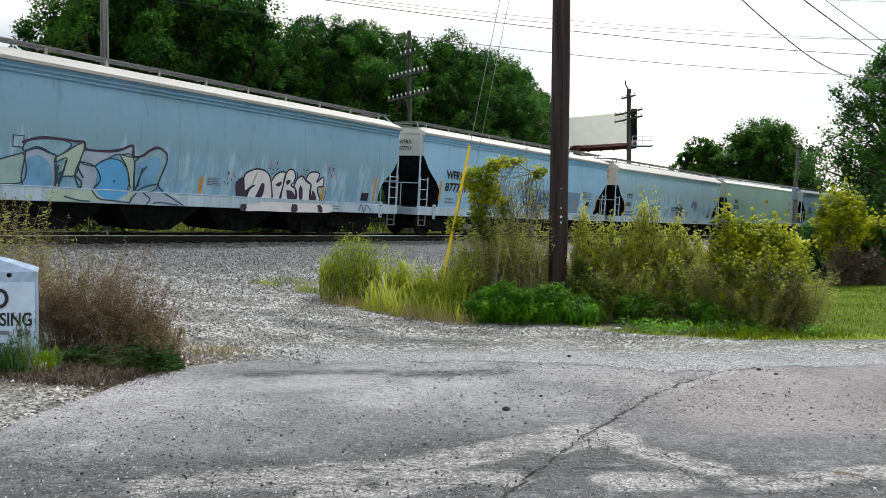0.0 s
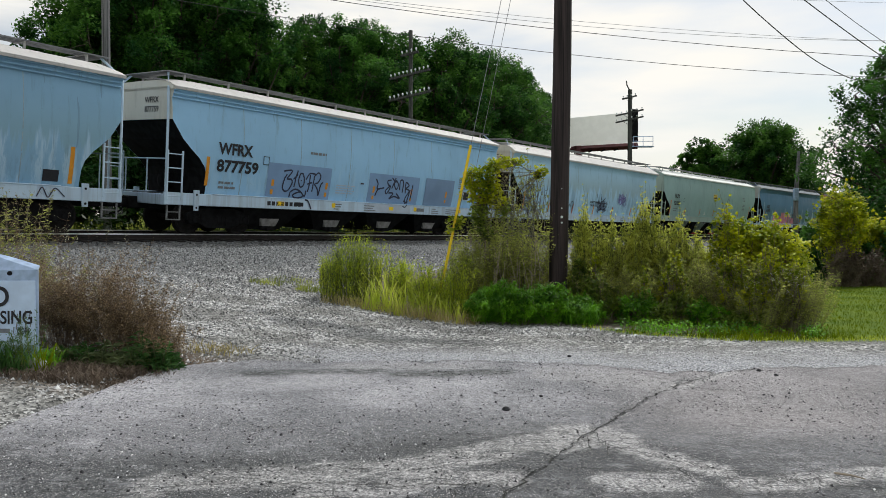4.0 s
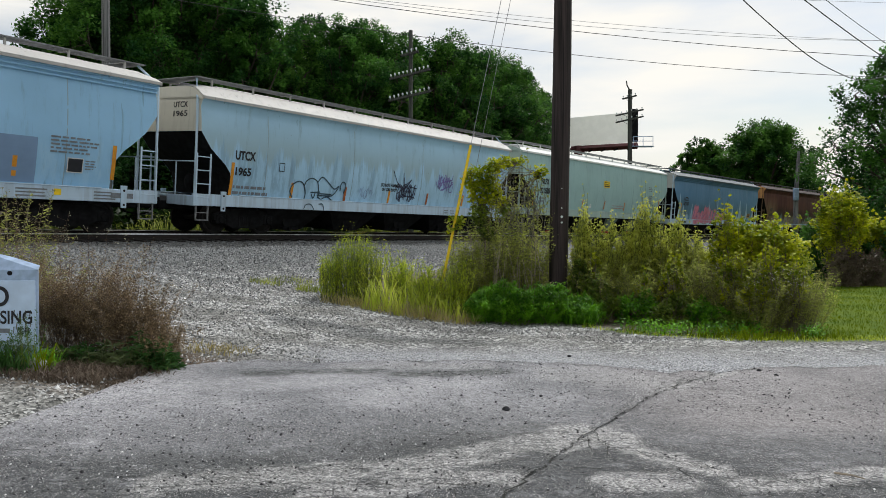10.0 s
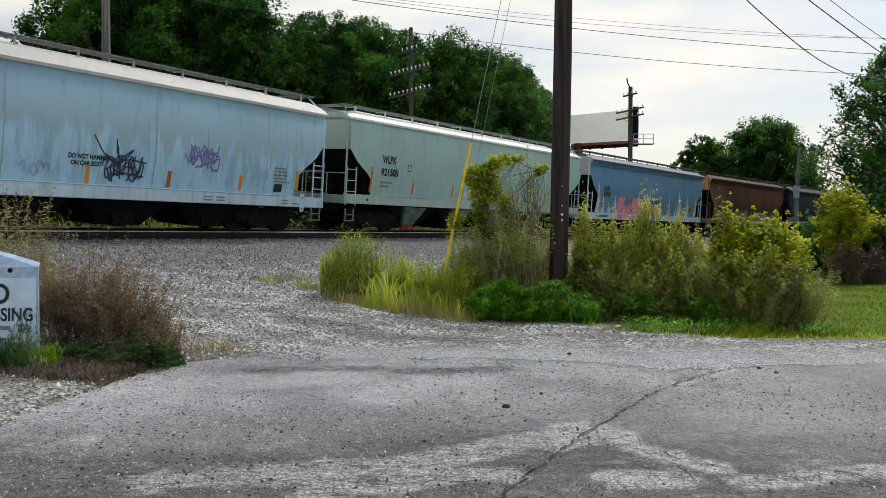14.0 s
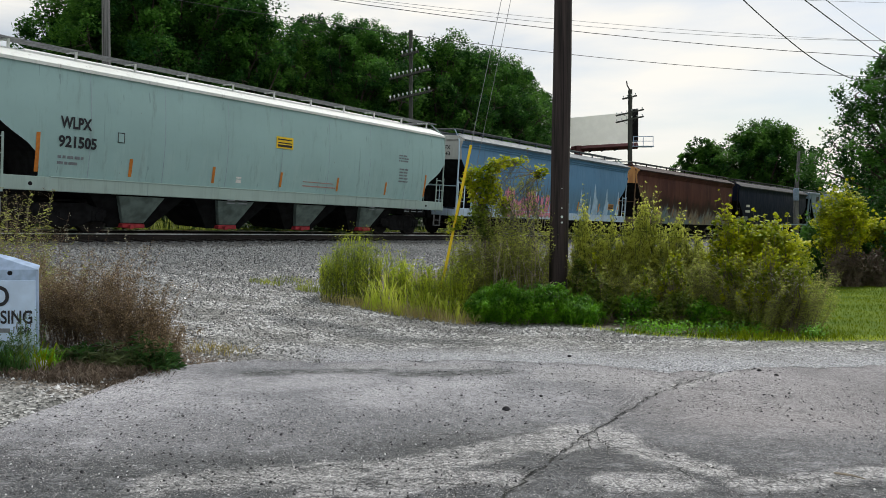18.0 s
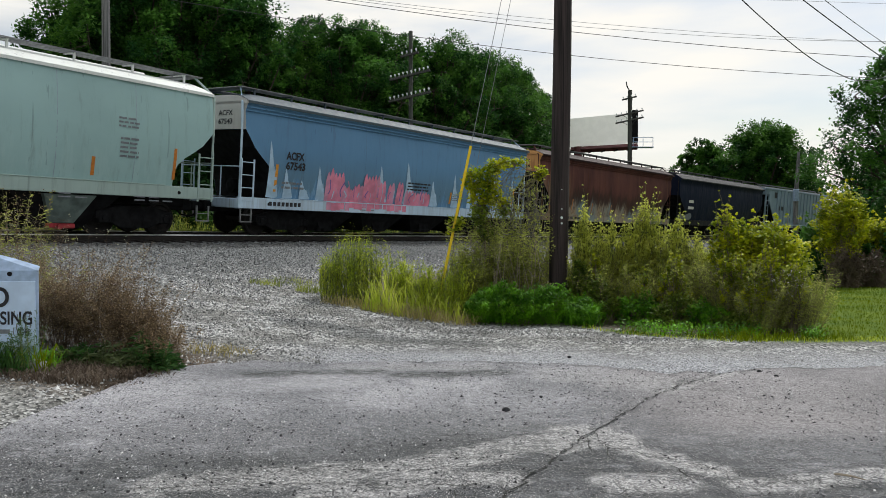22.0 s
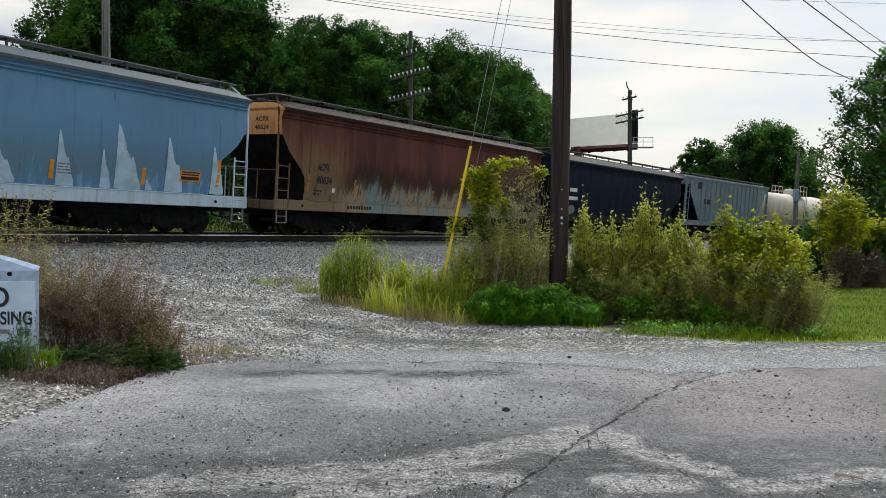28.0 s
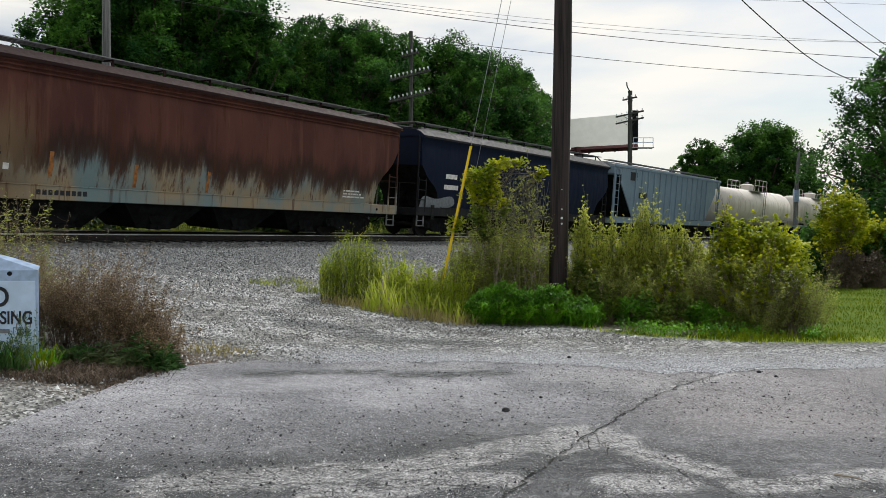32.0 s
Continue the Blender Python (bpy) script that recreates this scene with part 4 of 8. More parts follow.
    roof.f = [(a * k + b, a * k + b + 1, (a + 1) * k + b + 1, (a + 1) * k + b) for a in range(3) for b in range(k - 1)]
    part("roof", roof, roof_mat, car, smooth=35)
    for s in (-1, 1):
        cap = Geo().prism([(y * 0.985, z - 0.10 * max(0, (z - eave) / crest) - 0.012) for y, z in pr], s * (L - 0.11) - 0.03, s * (L - 0.11) + 0.03, 0)
        part("roof_end", cap, end_mat, car)
    for r in range(ribs):
        z = crease + (eave - crease) * (0.10 + 0.31 * r)
        for s in (-1, 1):
            g = Geo().box((0, s * (wide(z) + 0.012), z), (2 * hi_x, 0.07, 0.05), 0.014)
            part("side_rib", g, paint, car)
    # hatch trough and running boards
    part("hatch_cover", Geo().box((0, 0, 4.46), (length - 3.0, 0.55, 0.10), 0.03), roof_mat, car)
    for s in (-1, 1):
        g = Geo()
        for y in (-0.24, -0.08, 0.08, 0.24):
            g.box((0, s * 0.86 + y, 4.555), (length - 0.5, 0.11, 0.03))
        part("running_board", g, M_STEELGREY, car, "grey steel grating running board")
        for j in range(post_n):
            x = (-L + 0.8) + (length - 1.6) * j / (post_n - 1)
            h = Geo().box((x, s * 1.06, 4.43), (0.05, 0.05, 0.24)).box((x, s * 0.84, 4.53), (0.05, 0.5, 0.03))
            part("running_board_bracket", h, roof_mat, car)
    for s in (-1, 1):
        part("crossover_board", Geo().box((s * (L - 0.48), 0, 4.555), (0.5, 2.1, 0.03), 0.005), M_STEELGREY, car)
    # sills, end platforms
    for s in (-1, 1):
        g = Geo()
        g.box((0, s * 1.50, 1.03 + up), (length, 0.10, 0.34), 0.015)
        g.box((0, s * 1.46, 1.205 + up), (length - 3.2, 0.22, 0.03), 0.01)
        part("side_sill", g, sill_mat, car)
        part("end_platform", Geo().box((s * (L - 0.12), 0, 1.0 + up), (0.24, 2.95, 0.30), 0.02), sill_mat, car)
        part("centre_sill", Geo().box((s * (L - 1.6), 0, 0.98), (3.0, 0.6, 0.36), 0.02), M_BLACK, car)
        part("coupler", coupler_geo(s * L, s), M_BLACK, car, "black knuckle coupler with hose")
        part("brake_gear" if s < 0 else "air_tank", Geo().lathe((s * (L - 1.5), 0.3, 1.55), 0, [(-0.5, 0.1), (-0.45, 0.24), (0.45, 0.24), (0.5, 0.1)], 12).box((s * (L - 1.9), -0.7, 1.4), (0.3, 0.3, 0.5), 0.03), M_BLACK, car)
        for q in (-1, 1):
            x, y = s * (L - 0.06), q * 1.5
            top = Geo().tube([(x, y, 0.86 + up), (x, y, shoulder), (x, y - q * 0.03, eave - 0.05), (x - s * 0.30, y - q * 0.55, 4.54)], 0.035, 6)
            part("corner_post", top, sill_mat, car)
            part("ladder", ladder_geo(s * (L - 0.30), q * 1.545, 1.0, 2.36, 0.46, 4), sill_mat, car)
            part("sill_step", Geo().box((s * (L - 0.52), y, 0.66), (0.03, 0.05, 0.45)).box((s * (L - 0.12), y, 0.66), (0.03, 0.05, 0.45)).box((s * (L - 0.32), y, 0.45), (0.42, 0.08, 0.03)).box((s * (L - 0.32), y, 0.66), (0.42, 0.06, 0.025)), M_STEELGREY, car)
            if not lugs:
                part("sill_hole", Geo().lathe((s * (L - 1.15), q * 1.549, 1.02 + up), 1, [(-0.004, 0.05), (0.004, 0.05)], 12), M_BLACK, car, "dark oval hole in the sill", at=pose(0, 0, 0))
                continue
            lug = Geo().prism([(s * (L - 1.0) - 0.07, 0.72), (s * (L - 1.0) + 0.07, 0.72), (s * (L - 1.0) + 0.09, 1.30), (s * (L - 1.0) - 0.09, 1.30)], q * 1.56 - 0.02, q * 1.56 + 0.02)
            lug_ob = part("lifting_lug", lug, sill_mat, car)
            for hz in (1.17, 0.80):
                part("lug_hole", Geo().lathe((s * (L - 1.0), q * 1.583, hz), 1, [(-0.003, 0.032), (0.003, 0.032)], 10), M_BLACK, lug_ob)
        # handrails across the end platform
        rail_z = 2.12
        part("end_handrail", Geo().tube([(s * (L - 0.06), -1.46, rail_z), (s * (L - 0.06), 1.46, rail_z)], 0.02, 6).tube([(s * (L - 0.06), -0.55, 1.0), (s * (L - 0.06), -0.55, rail_z)], 0.02, 6).tube([(s * (L - 0.06), 0.55, 1.0), (s * (L - 0.06), 0.55, rail_z)], 0.02, 6), sill_mat, car)
    # weld seams
    if seams:
        sg = Geo()
        for z0, z1 in zip(zs[:-1], zs[1:]):
            if z1 > crease + 0.01:
                break
            sg.add([(-0.011, -half_width(z0) + 0.016, z0), (0.011, -half_width(z0) + 0.016, z0), (0.011, -half_width(z1) + 0.016, z1), (-0.011, -half_width(z1) + 0.016, z1)], [(0, 1, 2, 3)])
        seam_me = sg.mesh("weld_seam")
        for j in range(seams):
            x = -hi_x + 2.4 + (2 * hi_x - 4.8) * j / (seams - 1)
            part("weld_seam", seam_me, seam_mat or M_SEAM, car, at=pose(x, 0, 0))
    # hopper bays, coloured near-black for the shade under the car
    for j in range(bays):
        x = -L + 4.1 + (length - 8.2) * j / (bays - 1)
        hw = (length - 8.2) / (bays - 1) * 0.47
        g = Geo()
        top = 0.90 + up
        g.add([(x - hw, -1.3, top), (x + hw, -1.3, top), (x + hw, 1.3, top), (x - hw, 1.3, top), (x - 0.60, -0.8, 0.17), (x + 0.60, -0.8, 0.17), (x + 0.60, 0.8, 0.17), (x - 0.60, 0.8, 0.17)],
              [(0, 1, 5, 4), (1, 2, 6, 5), (2, 3, 7, 6), (3, 0, 4, 7), (4, 5, 6, 7)])
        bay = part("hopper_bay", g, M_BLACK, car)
        a, za, b, zb = mouth
        chute = Geo().add([(x - a, -chute_y, za), (x + a, -chute_y, za), (x + a, chute_y, za), (x - a, chute_y, za), (x - b, -1.0, zb), (x + b, -1.0, zb), (x + b, 1.0, zb), (x - b, 1.0, zb)],
                          [(0, 1, 5, 4), (1, 2, 6, 5), (2, 3, 7, 6), (3, 0, 4, 7), (4, 5, 6, 7), (0, 3, 2, 1)])
        part("chute", chute, outlet or M_BLACK, bay, "pale tapered outlet chute")
        part("outlet_gate", Geo().box((x, 0, 0.22), (0.66, 2.06, 0.12), 0.02).tube([(x - 0.12, -1.15, 0.20), (x - 0.12, 1.15, 0.20)], 0.06, 8), gate or M_BLACK, bay, "outlet gate with pipe")
    part("brake_pipe", Geo().tube([(-L + 1, -0.8, 0.84), (L - 1, -0.8, 0.84)], 0.03, 6), M_BLACK, car)
    add_trucks(car, L - 2.15)
    return car


def box_hopper(label, length, paint, roof_mat):
    """An upright ribbed hopper with flat sides and sloped end sheets."""
    car = thing("ribbed_hopper_car", label, "railcar", "cars of the freight train")
    L, top = length / 2, 4.2
    g = Geo()
    for s in (-1, 1):
        g.prism([(-L + 0.9, top), (L - 0.9, top), (L - 0.9, 3.2), (L - 2.6, 1.25), (-L + 2.6, 1.25), (-L + 0.9, 3.2)], s * 1.46 - 0.03, s * 1.46 + 0.03)
    part("body", g, paint, car)
    for s in (-1, 1):
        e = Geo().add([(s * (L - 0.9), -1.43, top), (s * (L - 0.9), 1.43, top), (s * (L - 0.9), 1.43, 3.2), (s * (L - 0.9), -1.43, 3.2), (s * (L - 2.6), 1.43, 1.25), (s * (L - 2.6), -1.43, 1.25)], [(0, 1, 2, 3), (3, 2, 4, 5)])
        # Near-black colour stands for the shade beneath the sloped end.
        part("slope_sheet", e, M_BLACK, car, "slope sheet coloured near-black for shade")
        part("roof_end", Geo().box((s * (L - 0.45), 0, top - 0.25), (0.9, 2.98, 0.5), 0.03), paint, car)
        part("side_sill", Geo().box((0, s * 1.47, 1.05), (length, 0.12, 0.34), 0.02), paint, car)
        part("top_chord", Geo().box((0, s * 1.50, top), (length, 0.10, 0.16), 0.02), paint, car)
        for j in range(14):
            x = -L + 2.7 + (length - 5.4) * j / 13
            part("side_stake", Geo().box((x, s * 1.52, 2.7), (0.10, 0.09, 3.0), 0.015), paint, car)
        part("end_platform", Geo().box((s * (L - 0.1), 0, 1.0), (0.2, 2.9, 0.3), 0.02), paint, car)
        part("coupler", coupler_geo(s * L, s), M_BLACK, car, "black knuckle coupler with hose")
        for q in (-1, 1):
            part("corner_post", Geo().box((s * (L - 0.1), q * 1.46, 2.6), (0.12, 0.10, 3.3), 0.02), paint, car)
            part("ladder", ladder_geo(s * (L - 0.38), q * 1.52, 0.6, 4.1, 0.44, 9), paint, car)
    part("roof", Geo().prism([(-1.5, top + 0.02), (1.5, top + 0.02), (0.9, top + 0.22), (-0.9, top + 0.22)], -L + 0.05, L - 0.05, 0), roof_mat, car)
    part("running_board", Geo().box((0, -0.9, top + 0.32), (length - 0.3, 0.5, 0.04)), M_STEELGREY, car)
    for j in range(3):
        x = -L + 4.4 + (length - 8.8) * j / 2
        bay = part("hopper_bay", Geo().add([(x - 1.7, -1.4, 0.9), (x + 1.7, -1.4, 0.9), (x + 1.7, 1.4, 0.9), (x - 1.7, 1.4, 0.9), (x - 0.4, -0.5, 0.36), (x + 0.4, -0.5, 0.36), (x + 0.4, 0.5, 0.36), (x - 0.4, 0.5, 0.36)], [(0, 1, 5, 4), (1, 2, 6, 5), (2, 3, 7, 6), (3, 0, 4, 7), (4, 5, 6, 7)]), M_BLACK, car)
        part("outlet_gate", Geo().box((x, 0, 0.31), (0.9, 1.5, 0.10), 0.02), M_BLACK, bay)
    add_trucks(car, L - 2.1)
    return car


def tank_car(label, length, paint):
    """A tank car: domed ends, saddles, dome with valves, platform with railings."""
    car = thing("tank_car", label, "railcar", "cars of the freight train")
    L, r, zc = length / 2, 1.48, 2.55
    prof = [(-L + 0.9, 0.2), (-L + 0.95, 0.7), (-L + 1.12, 1.15), (-L + 1.4, r), (L - 1.4, r), (L - 1.12, 1.15), (L - 0.95, 0.7), (L - 0.9, 0.2)]
    part("tank", Geo().lathe((0, 0, zc), 0, prof, 40), paint, car, smooth=50)
    for x in (-L * 0.45, 0.0, L * 0.45):
        part("tank_band", Geo().lathe((x, 0, zc), 0, [(-0.05, r + 0.012), (0.05, r + 0.012)], 40), paint, car, smooth=50)
    dome = part("dome", Geo().lathe((0, 0, zc + r - 0.1), 2, [(0, 0.52), (0.42, 0.52), (0.45, 0.56), (0.52, 0.56), (0.6, 0.3)], 24), paint, car, smooth=40)
    for a in (-0.2, 0.2):
        part("valve", Geo().lathe((a, 0, zc + r + 0.48), 2, [(0, 0.08), (0.18, 0.08), (0.2, 0.04)], 10), M_STEELGREY, dome)
    part("platform", Geo().box((0, -0.9, zc + r - 0.12), (2.7, 0.55, 0.05)).box((0, 0.9, zc + r - 0.12), (2.7, 0.55, 0.05)), M_STEELGREY, car)
    for s in (-1, 1):
        g = Geo()
        for z in (0.45, 0.9):
            g.tube([(-1.35, s * 1.15, zc + r - 0.1 + z), (1.35, s * 1.15, zc + r - 0.1 + z)], 0.025, 6)
        for x in (-1.35, -0.45, 0.45, 1.35):
            g.tube([(x, s * 1.15, zc + r - 0.1), (x, s * 1.15, zc + r + 0.8)], 0.025, 6)
        part("railing", g, paint, car, "white pipe railing")
        part("saddle", Geo().box((s * (L - 2.1), 0, 1.15), (1.0, 2.2, 0.5), 0.05), M_BLACK, car)
        part("stub_sill", Geo().box((s * (L - 1.2), 0, 0.95), (2.4, 0.5, 0.4), 0.03), M_BLACK, car)
        part("coupler", coupler_geo(s * L, s), M_BLACK, car)
        part("end_walk", Geo().box((s * (L - 0.3), 0, 1.1), (0.6, 2.9, 0.06)), M_STEELGREY, car)
        part("handrail", Geo().tube([(-L + 0.6, s * 1.58, 1.6), (L - 0.6, s * 1.58, 1.6)], 0.025, 6), M_STEELGREY, car)
    part("side_ladder", ladder_geo(0, -1.56, 0.5, 4.0, 0.45, 10), M_STEELGREY, car)
    add_trucks(car, L - 1.9)
    return car


M_STEELGREY = plain("grey_grating", (0.20, 0.21, 0.22), 0.6, 0.3, 0.25, 6)
M_GATE = plain("outlet_grey", (0.24, 0.24, 0.24), 0.7, 0.2, 0.3, 5)
# Grey-green chute paint, darkened to carry the shade below the sill.
M_BAY = plain("shade_toned_grey_green_bay", (0.135, 0.18, 0.17), 0.7, 0, 0.35, 3, 0.1, 0.2)
M_REDGATE = plain("red_outlet_gate", (0.35, 0.03, 0.04), 0.6)
M_DARKSEAM = plain("dark_weld_line", (0.085, 0.19, 0.30), 0.6, 0, 0.15, 5, 0)
M_SEAM = plain("weld_line", (0.27, 0.36, 0.40), 0.6, 0, 0.15, 5, 0)
P_A = car_paint("blue_grey_car_paint", (0.225, 0.42, 0.60), (0.43, 0.61, 0.73), 0.7, 2.3, dust=(0.215, 0.37, 0.45))
P_B = car_paint("pale_blue_car_paint", (0.30, 0.555, 0.80), (0.43, 0.64, 0.80), 0.3, 2.2)
P_C = car_paint("light_grey_car_paint", (0.38, 0.62, 0.81), (0.18, 0.31, 0.43), 0.6, 2.5, dust=(0.295, 0.42, 0.47))
P_D = car_paint("grey_green_car_paint", (0.31, 0.48, 0.48), (0.38, 0.54, 0.53), 0.25, 2.2)
P_E = car_paint("slate_blue_car_paint", (0.098, 0.238, 0.41), (0.25, 0.43, 0.60), 0.5, 1.6, dust=(0.105, 0.20, 0.27))
P_F = rusty_paint("rusted_car_paint")
P_G = car_paint("black_car_paint", (0.006, 0.012, 0.032), (0.016, 0.020, 0.028), 0.4, 2.2, (0.012, 0.013, 0.016), 0.8, (0.02, 0.016, 0.014), 0.08)
P_H = car_paint("grey_ribbed_paint", (0.19, 0.27, 0.35), (0.11, 0.16, 0.21), 0.4, 2.6)
P_T = car_paint("cream_tank_paint", (0.72, 0.68, 0.62), (0.30, 0.22, 0.16), 0.35, 3.2)
P_ROOF = car_paint("dusty_white_roof", (0.47, 0.47, 0.46), (0.36, 0.36, 0.35), 0.2, 3.0)
P_ROOFG = car_paint("grey_roof", (0.27, 0.30, 0.33), (0.3, 0.3, 0.3), 0.2, 3.0)
P_ROOFR = car_paint("brown_roof", (0.030, 0.016, 0.016), (0.06, 0.035, 0.03), 0.2, 3.0, (0.03, 0.02, 0.02), 0.9, (0.05, 0.03, 0.02), 0.1)
P_ROOFK = car_paint("black_roof", (0.022, 0.024, 0.028), (0.03, 0.03, 0.03), 0.2, 3.0, (0.02, 0.02, 0.02), 0.9, (0.02, 0.02, 0.02), 0.15)
P_ROOFD = car_paint("pale_roof", (0.74, 0.78, 0.76), (0.5, 0.52, 0.5), 0.2, 3.0)
P_ROOFE = car_paint("slate_roof", (0.062, 0.092, 0.115), (0.12, 0.15, 0.18), 0.2, 3.0)
P_SILL = car_paint("pale_sill_paint", (0.50, 0.66, 0.80), (0.34, 0.42, 0.50), 0.5, 1.4)
P_SILLG = car_paint("green_sill_paint", (0.36, 0.48, 0.45), (0.28, 0.36, 0.34), 0.4, 1.4)
P_SILLB = car_paint("dark_sill_paint", (0.010, 0.011, 0.014), (0.03, 0.03, 0.03), 0.3, 1.4, (0.02, 0.02, 0.02), 0.7, (0.02, 0.016, 0.014), 0.2)
P_CREAM = car_paint("cream_end_paint", (0.60, 0.59, 0.52), (0.4, 0.38, 0.33), 0.3, 3.0)
P_ORANGE = car_paint("tan_rust_end_paint", (0.60, 0.31, 0.11), (0.22, 0.085, 0.035), 0.5, 3.8)

# Each car: how far along its leading end stands at the start, and its length.
TRAIN = []


def couple(car, start, length):
    TRAIN.append((car, start, length))
    return car


car_a = couple(hopper_car("weathered light blue-grey covered hopper car with colourful graffiti", 16.75, P_A, P_ROOF, P_SILL, 3, 4, eave=4.09, shoulder=2.95, slope=0.97), 5.45, 16.75)
car_b = couple(hopper_car("pale blue covered hopper car with painted-over patches and black tags", 16.5, P_B, P_ROOF, P_SILL, 3, 4, eave=4.09, shoulder=3.2, end_mat=P_CREAM, outlet=M_GATE), 23.42, 16.5)
car_c = couple(hopper_car("streaked light grey covered hopper car with graffiti outlines", 16.55, P_C, P_ROOF, P_SILL, 0, 4, end_mat=P_CREAM, seams=4, eave=3.96, crease=3.69, shoulder=2.98, slope=1.15), 41.04, 16.55)
car_d = couple(hopper_car("clean grey-green covered hopper car with a yellow placard", 17.4, P_D, P_ROOFD, P_SILLG, 0, 4, outlet=M_BAY, end_mat=P_SILLG, seams=7, eave=4.08, crease=4.08, shoulder=2.96, gate=M_REDGATE, slope=1.2, mouth=(0.66, 1.02, 0.30, 0.30), up=0.2, chute_y=1.40, lugs=False), 58.58, 17.4)
car_e = couple(hopper_car("slate blue covered hopper car with pink graffiti and pale streaks", 16.5, P_E, P_ROOFE, P_SILL, 3, 4, end_mat=P_ROOF, seams=5, eave=4.09, shoulder=3.24, slope=1.2, lugs=False, seam_mat=M_DARKSEAM), 76.87, 16.5)
car_f = couple(hopper_car("heavily rusted brown covered hopper car over faded green paint", 16.45, P_F, P_ROOFR, P_F, 3, 4, end_mat=P_ORANGE, seams=0, eave=4.09, shoulder=3.25, slope=1.1, lugs=False), 94.45, 16.45)
car_g = couple(hopper_car("black covered hopper car with a pale roof edge", 16.6, P_G, P_ROOFK, P_SILLB, 0, 4, seams=0, eave=4.0), 112.05, 16.6)
car_h = couple(box_hopper("grey ribbed flat-sided hopper car", 16.7, P_H, P_ROOFG), 129.5, 16.7)
car_i = couple(tank_car("cream white tank car with rust stains and railed dome", 16.8, P_T), 147.2, 16.8)
car_j = couple(tank_car("cream white tank car with rust stains and railed dome", 13.5, P_T), 165.1, 13.5)


# ---------------------------------------------------------------- markings on the cars
def write(text, lo, hi, material, car, label="black stencilled reporting marks"):
    letters(text, hi[1] - lo[1], hi[0] - lo[0], lo[0], lo[1], material, car, label)


def strips(car, spots, h=0.47, w=0.105, material=None):
    """Orange reflective strips, one object each."""
    for x, z, *tall in spots:
        decal("reflective_strip", [(x - w / 2, z, w, tall[0] if tall else h)], material or M_ORANGE, car, "orange reflective strip")


def lines(car, lo, hi, n, material, label="small illegible stencil lines"):
    """Writing too small to read: bars of uneven length."""
    h = (hi[1] - lo[1]) / n
    for k in range(n):
        g, x, end = Geo(), lo[0], lo[0] + (hi[0] - lo[0]) * rng.uniform(0.7, 1.0)
        a, b = lo[1] + (k + 0.22) * h, lo[1] + (k + 0.70) * h
        while x < end - 0.02:
            w = min(rng.uniform(0.06, 0.24), end - x)
            g.add([(x, -half_width(a) - 0.012, a), (x + w, -half_width(a) - 0.012, a), (x + w, -half_width(b) - 0.012, b), (x, -half_width(b) - 0.012, b)], [(0, 1, 2, 3)])
            x += w + rng.uniform(0.02, 0.05)
        if g.v:
            tagged(part("stencil_bar", g, material, car, label), label, kind="stuff")


def on_sill(z):
    return 1.555


def placard(car, lo, hi, material, label, rim=M_INK):
    decal("placard", [(lo[0], lo[1], hi[0] - lo[0], hi[1] - lo[1])], material, car, label)
    w, h = hi[0] - lo[0], hi[1] - lo[1]
    if rim:
        decal("placard_rim", [(lo[0], lo[1], w, 0.02), (lo[0], hi[1] - 0.02, w, 0.02), (lo[0], lo[1], 0.02, h), (hi[0] - 0.02, lo[1], 0.02, h)], rim, car, lift=0.015)


SP_WHITE = plain("white_spray", (0.72, 0.73, 0.76), 0.6, 0, 0.06, 3, 0)
SP_NAVY = plain("navy_spray", (0.022, 0.028, 0.06), 0.6, 0, 0.2, 3, 0)
SP_PURPLE = plain("purple_spray", (0.055, 0.030, 0.070), 0.6, 0, 0.25, 3, 0)
SP_BLUE = plain("sky_blue_spray", (0.16, 0.37, 0.60), 0.6, 0, 0.15, 2, 0)
SP_TEAL = plain("pale_teal_spray", (0.33, 0.50, 0.49), 0.6, 0, 0.15, 2, 0)
SP_AZURE = plain("bright_blue_spray", (0.11, 0.40, 0.76), 0.6, 0, 0.08, 2, 0)
SP_SAGE = plain("pale_sage_spray", (0.42, 0.54, 0.47), 0.6, 0, 0.10, 2, 0)
SP_LILAC = plain("pale_lilac_spray", (0.36, 0.45, 0.58), 0.6, 0, 0.10, 2, 0)
SP_MIST = plain("misty_blue_spray", (0.24, 0.42, 0.52), 0.6, 0, 0.15, 2, 0)
SP_PINK = plain("pink_spray", (0.66, 0.22, 0.32), 0.6, 0, 0.2, 2, 0)
SP_PINK2 = plain("pale_pink_spray", (0.55, 0.25, 0.36), 0.6, 0, 0.2, 2, 0)
SP_VIOLET = plain("violet_spray", (0.15, 0.12, 0.34), 0.6, 0, 0.2, 2, 0)
SP_TEALINE = plain("dark_teal_spray", (0.030, 0.065, 0.095), 0.6, 0, 0.2, 3, 0)
SP_PALEINE = plain("faint_blue_spray", (0.26, 0.38, 0.56), 0.6, 0, 0.2, 3, 0)
SP_BUFF = plain("blue_cover_paint", (0.19, 0.32, 0.52), 0.6, 0, 0.08, 1.5, 0)
SP_BUFF3 = plain("grey_blue_cover_paint", (0.17, 0.27, 0.42), 0.6, 0, 0.08, 1.5, 0)
SP_BUFF2 = plain("pale_cover_paint", (0.42, 0.50, 0.59), 0.6, 0, 0.08, 1.5, 0)
SP_PALE = plain("pale_streak", (0.36, 0.52, 0.66), 0.7, 0, 0.15, 3, 0)

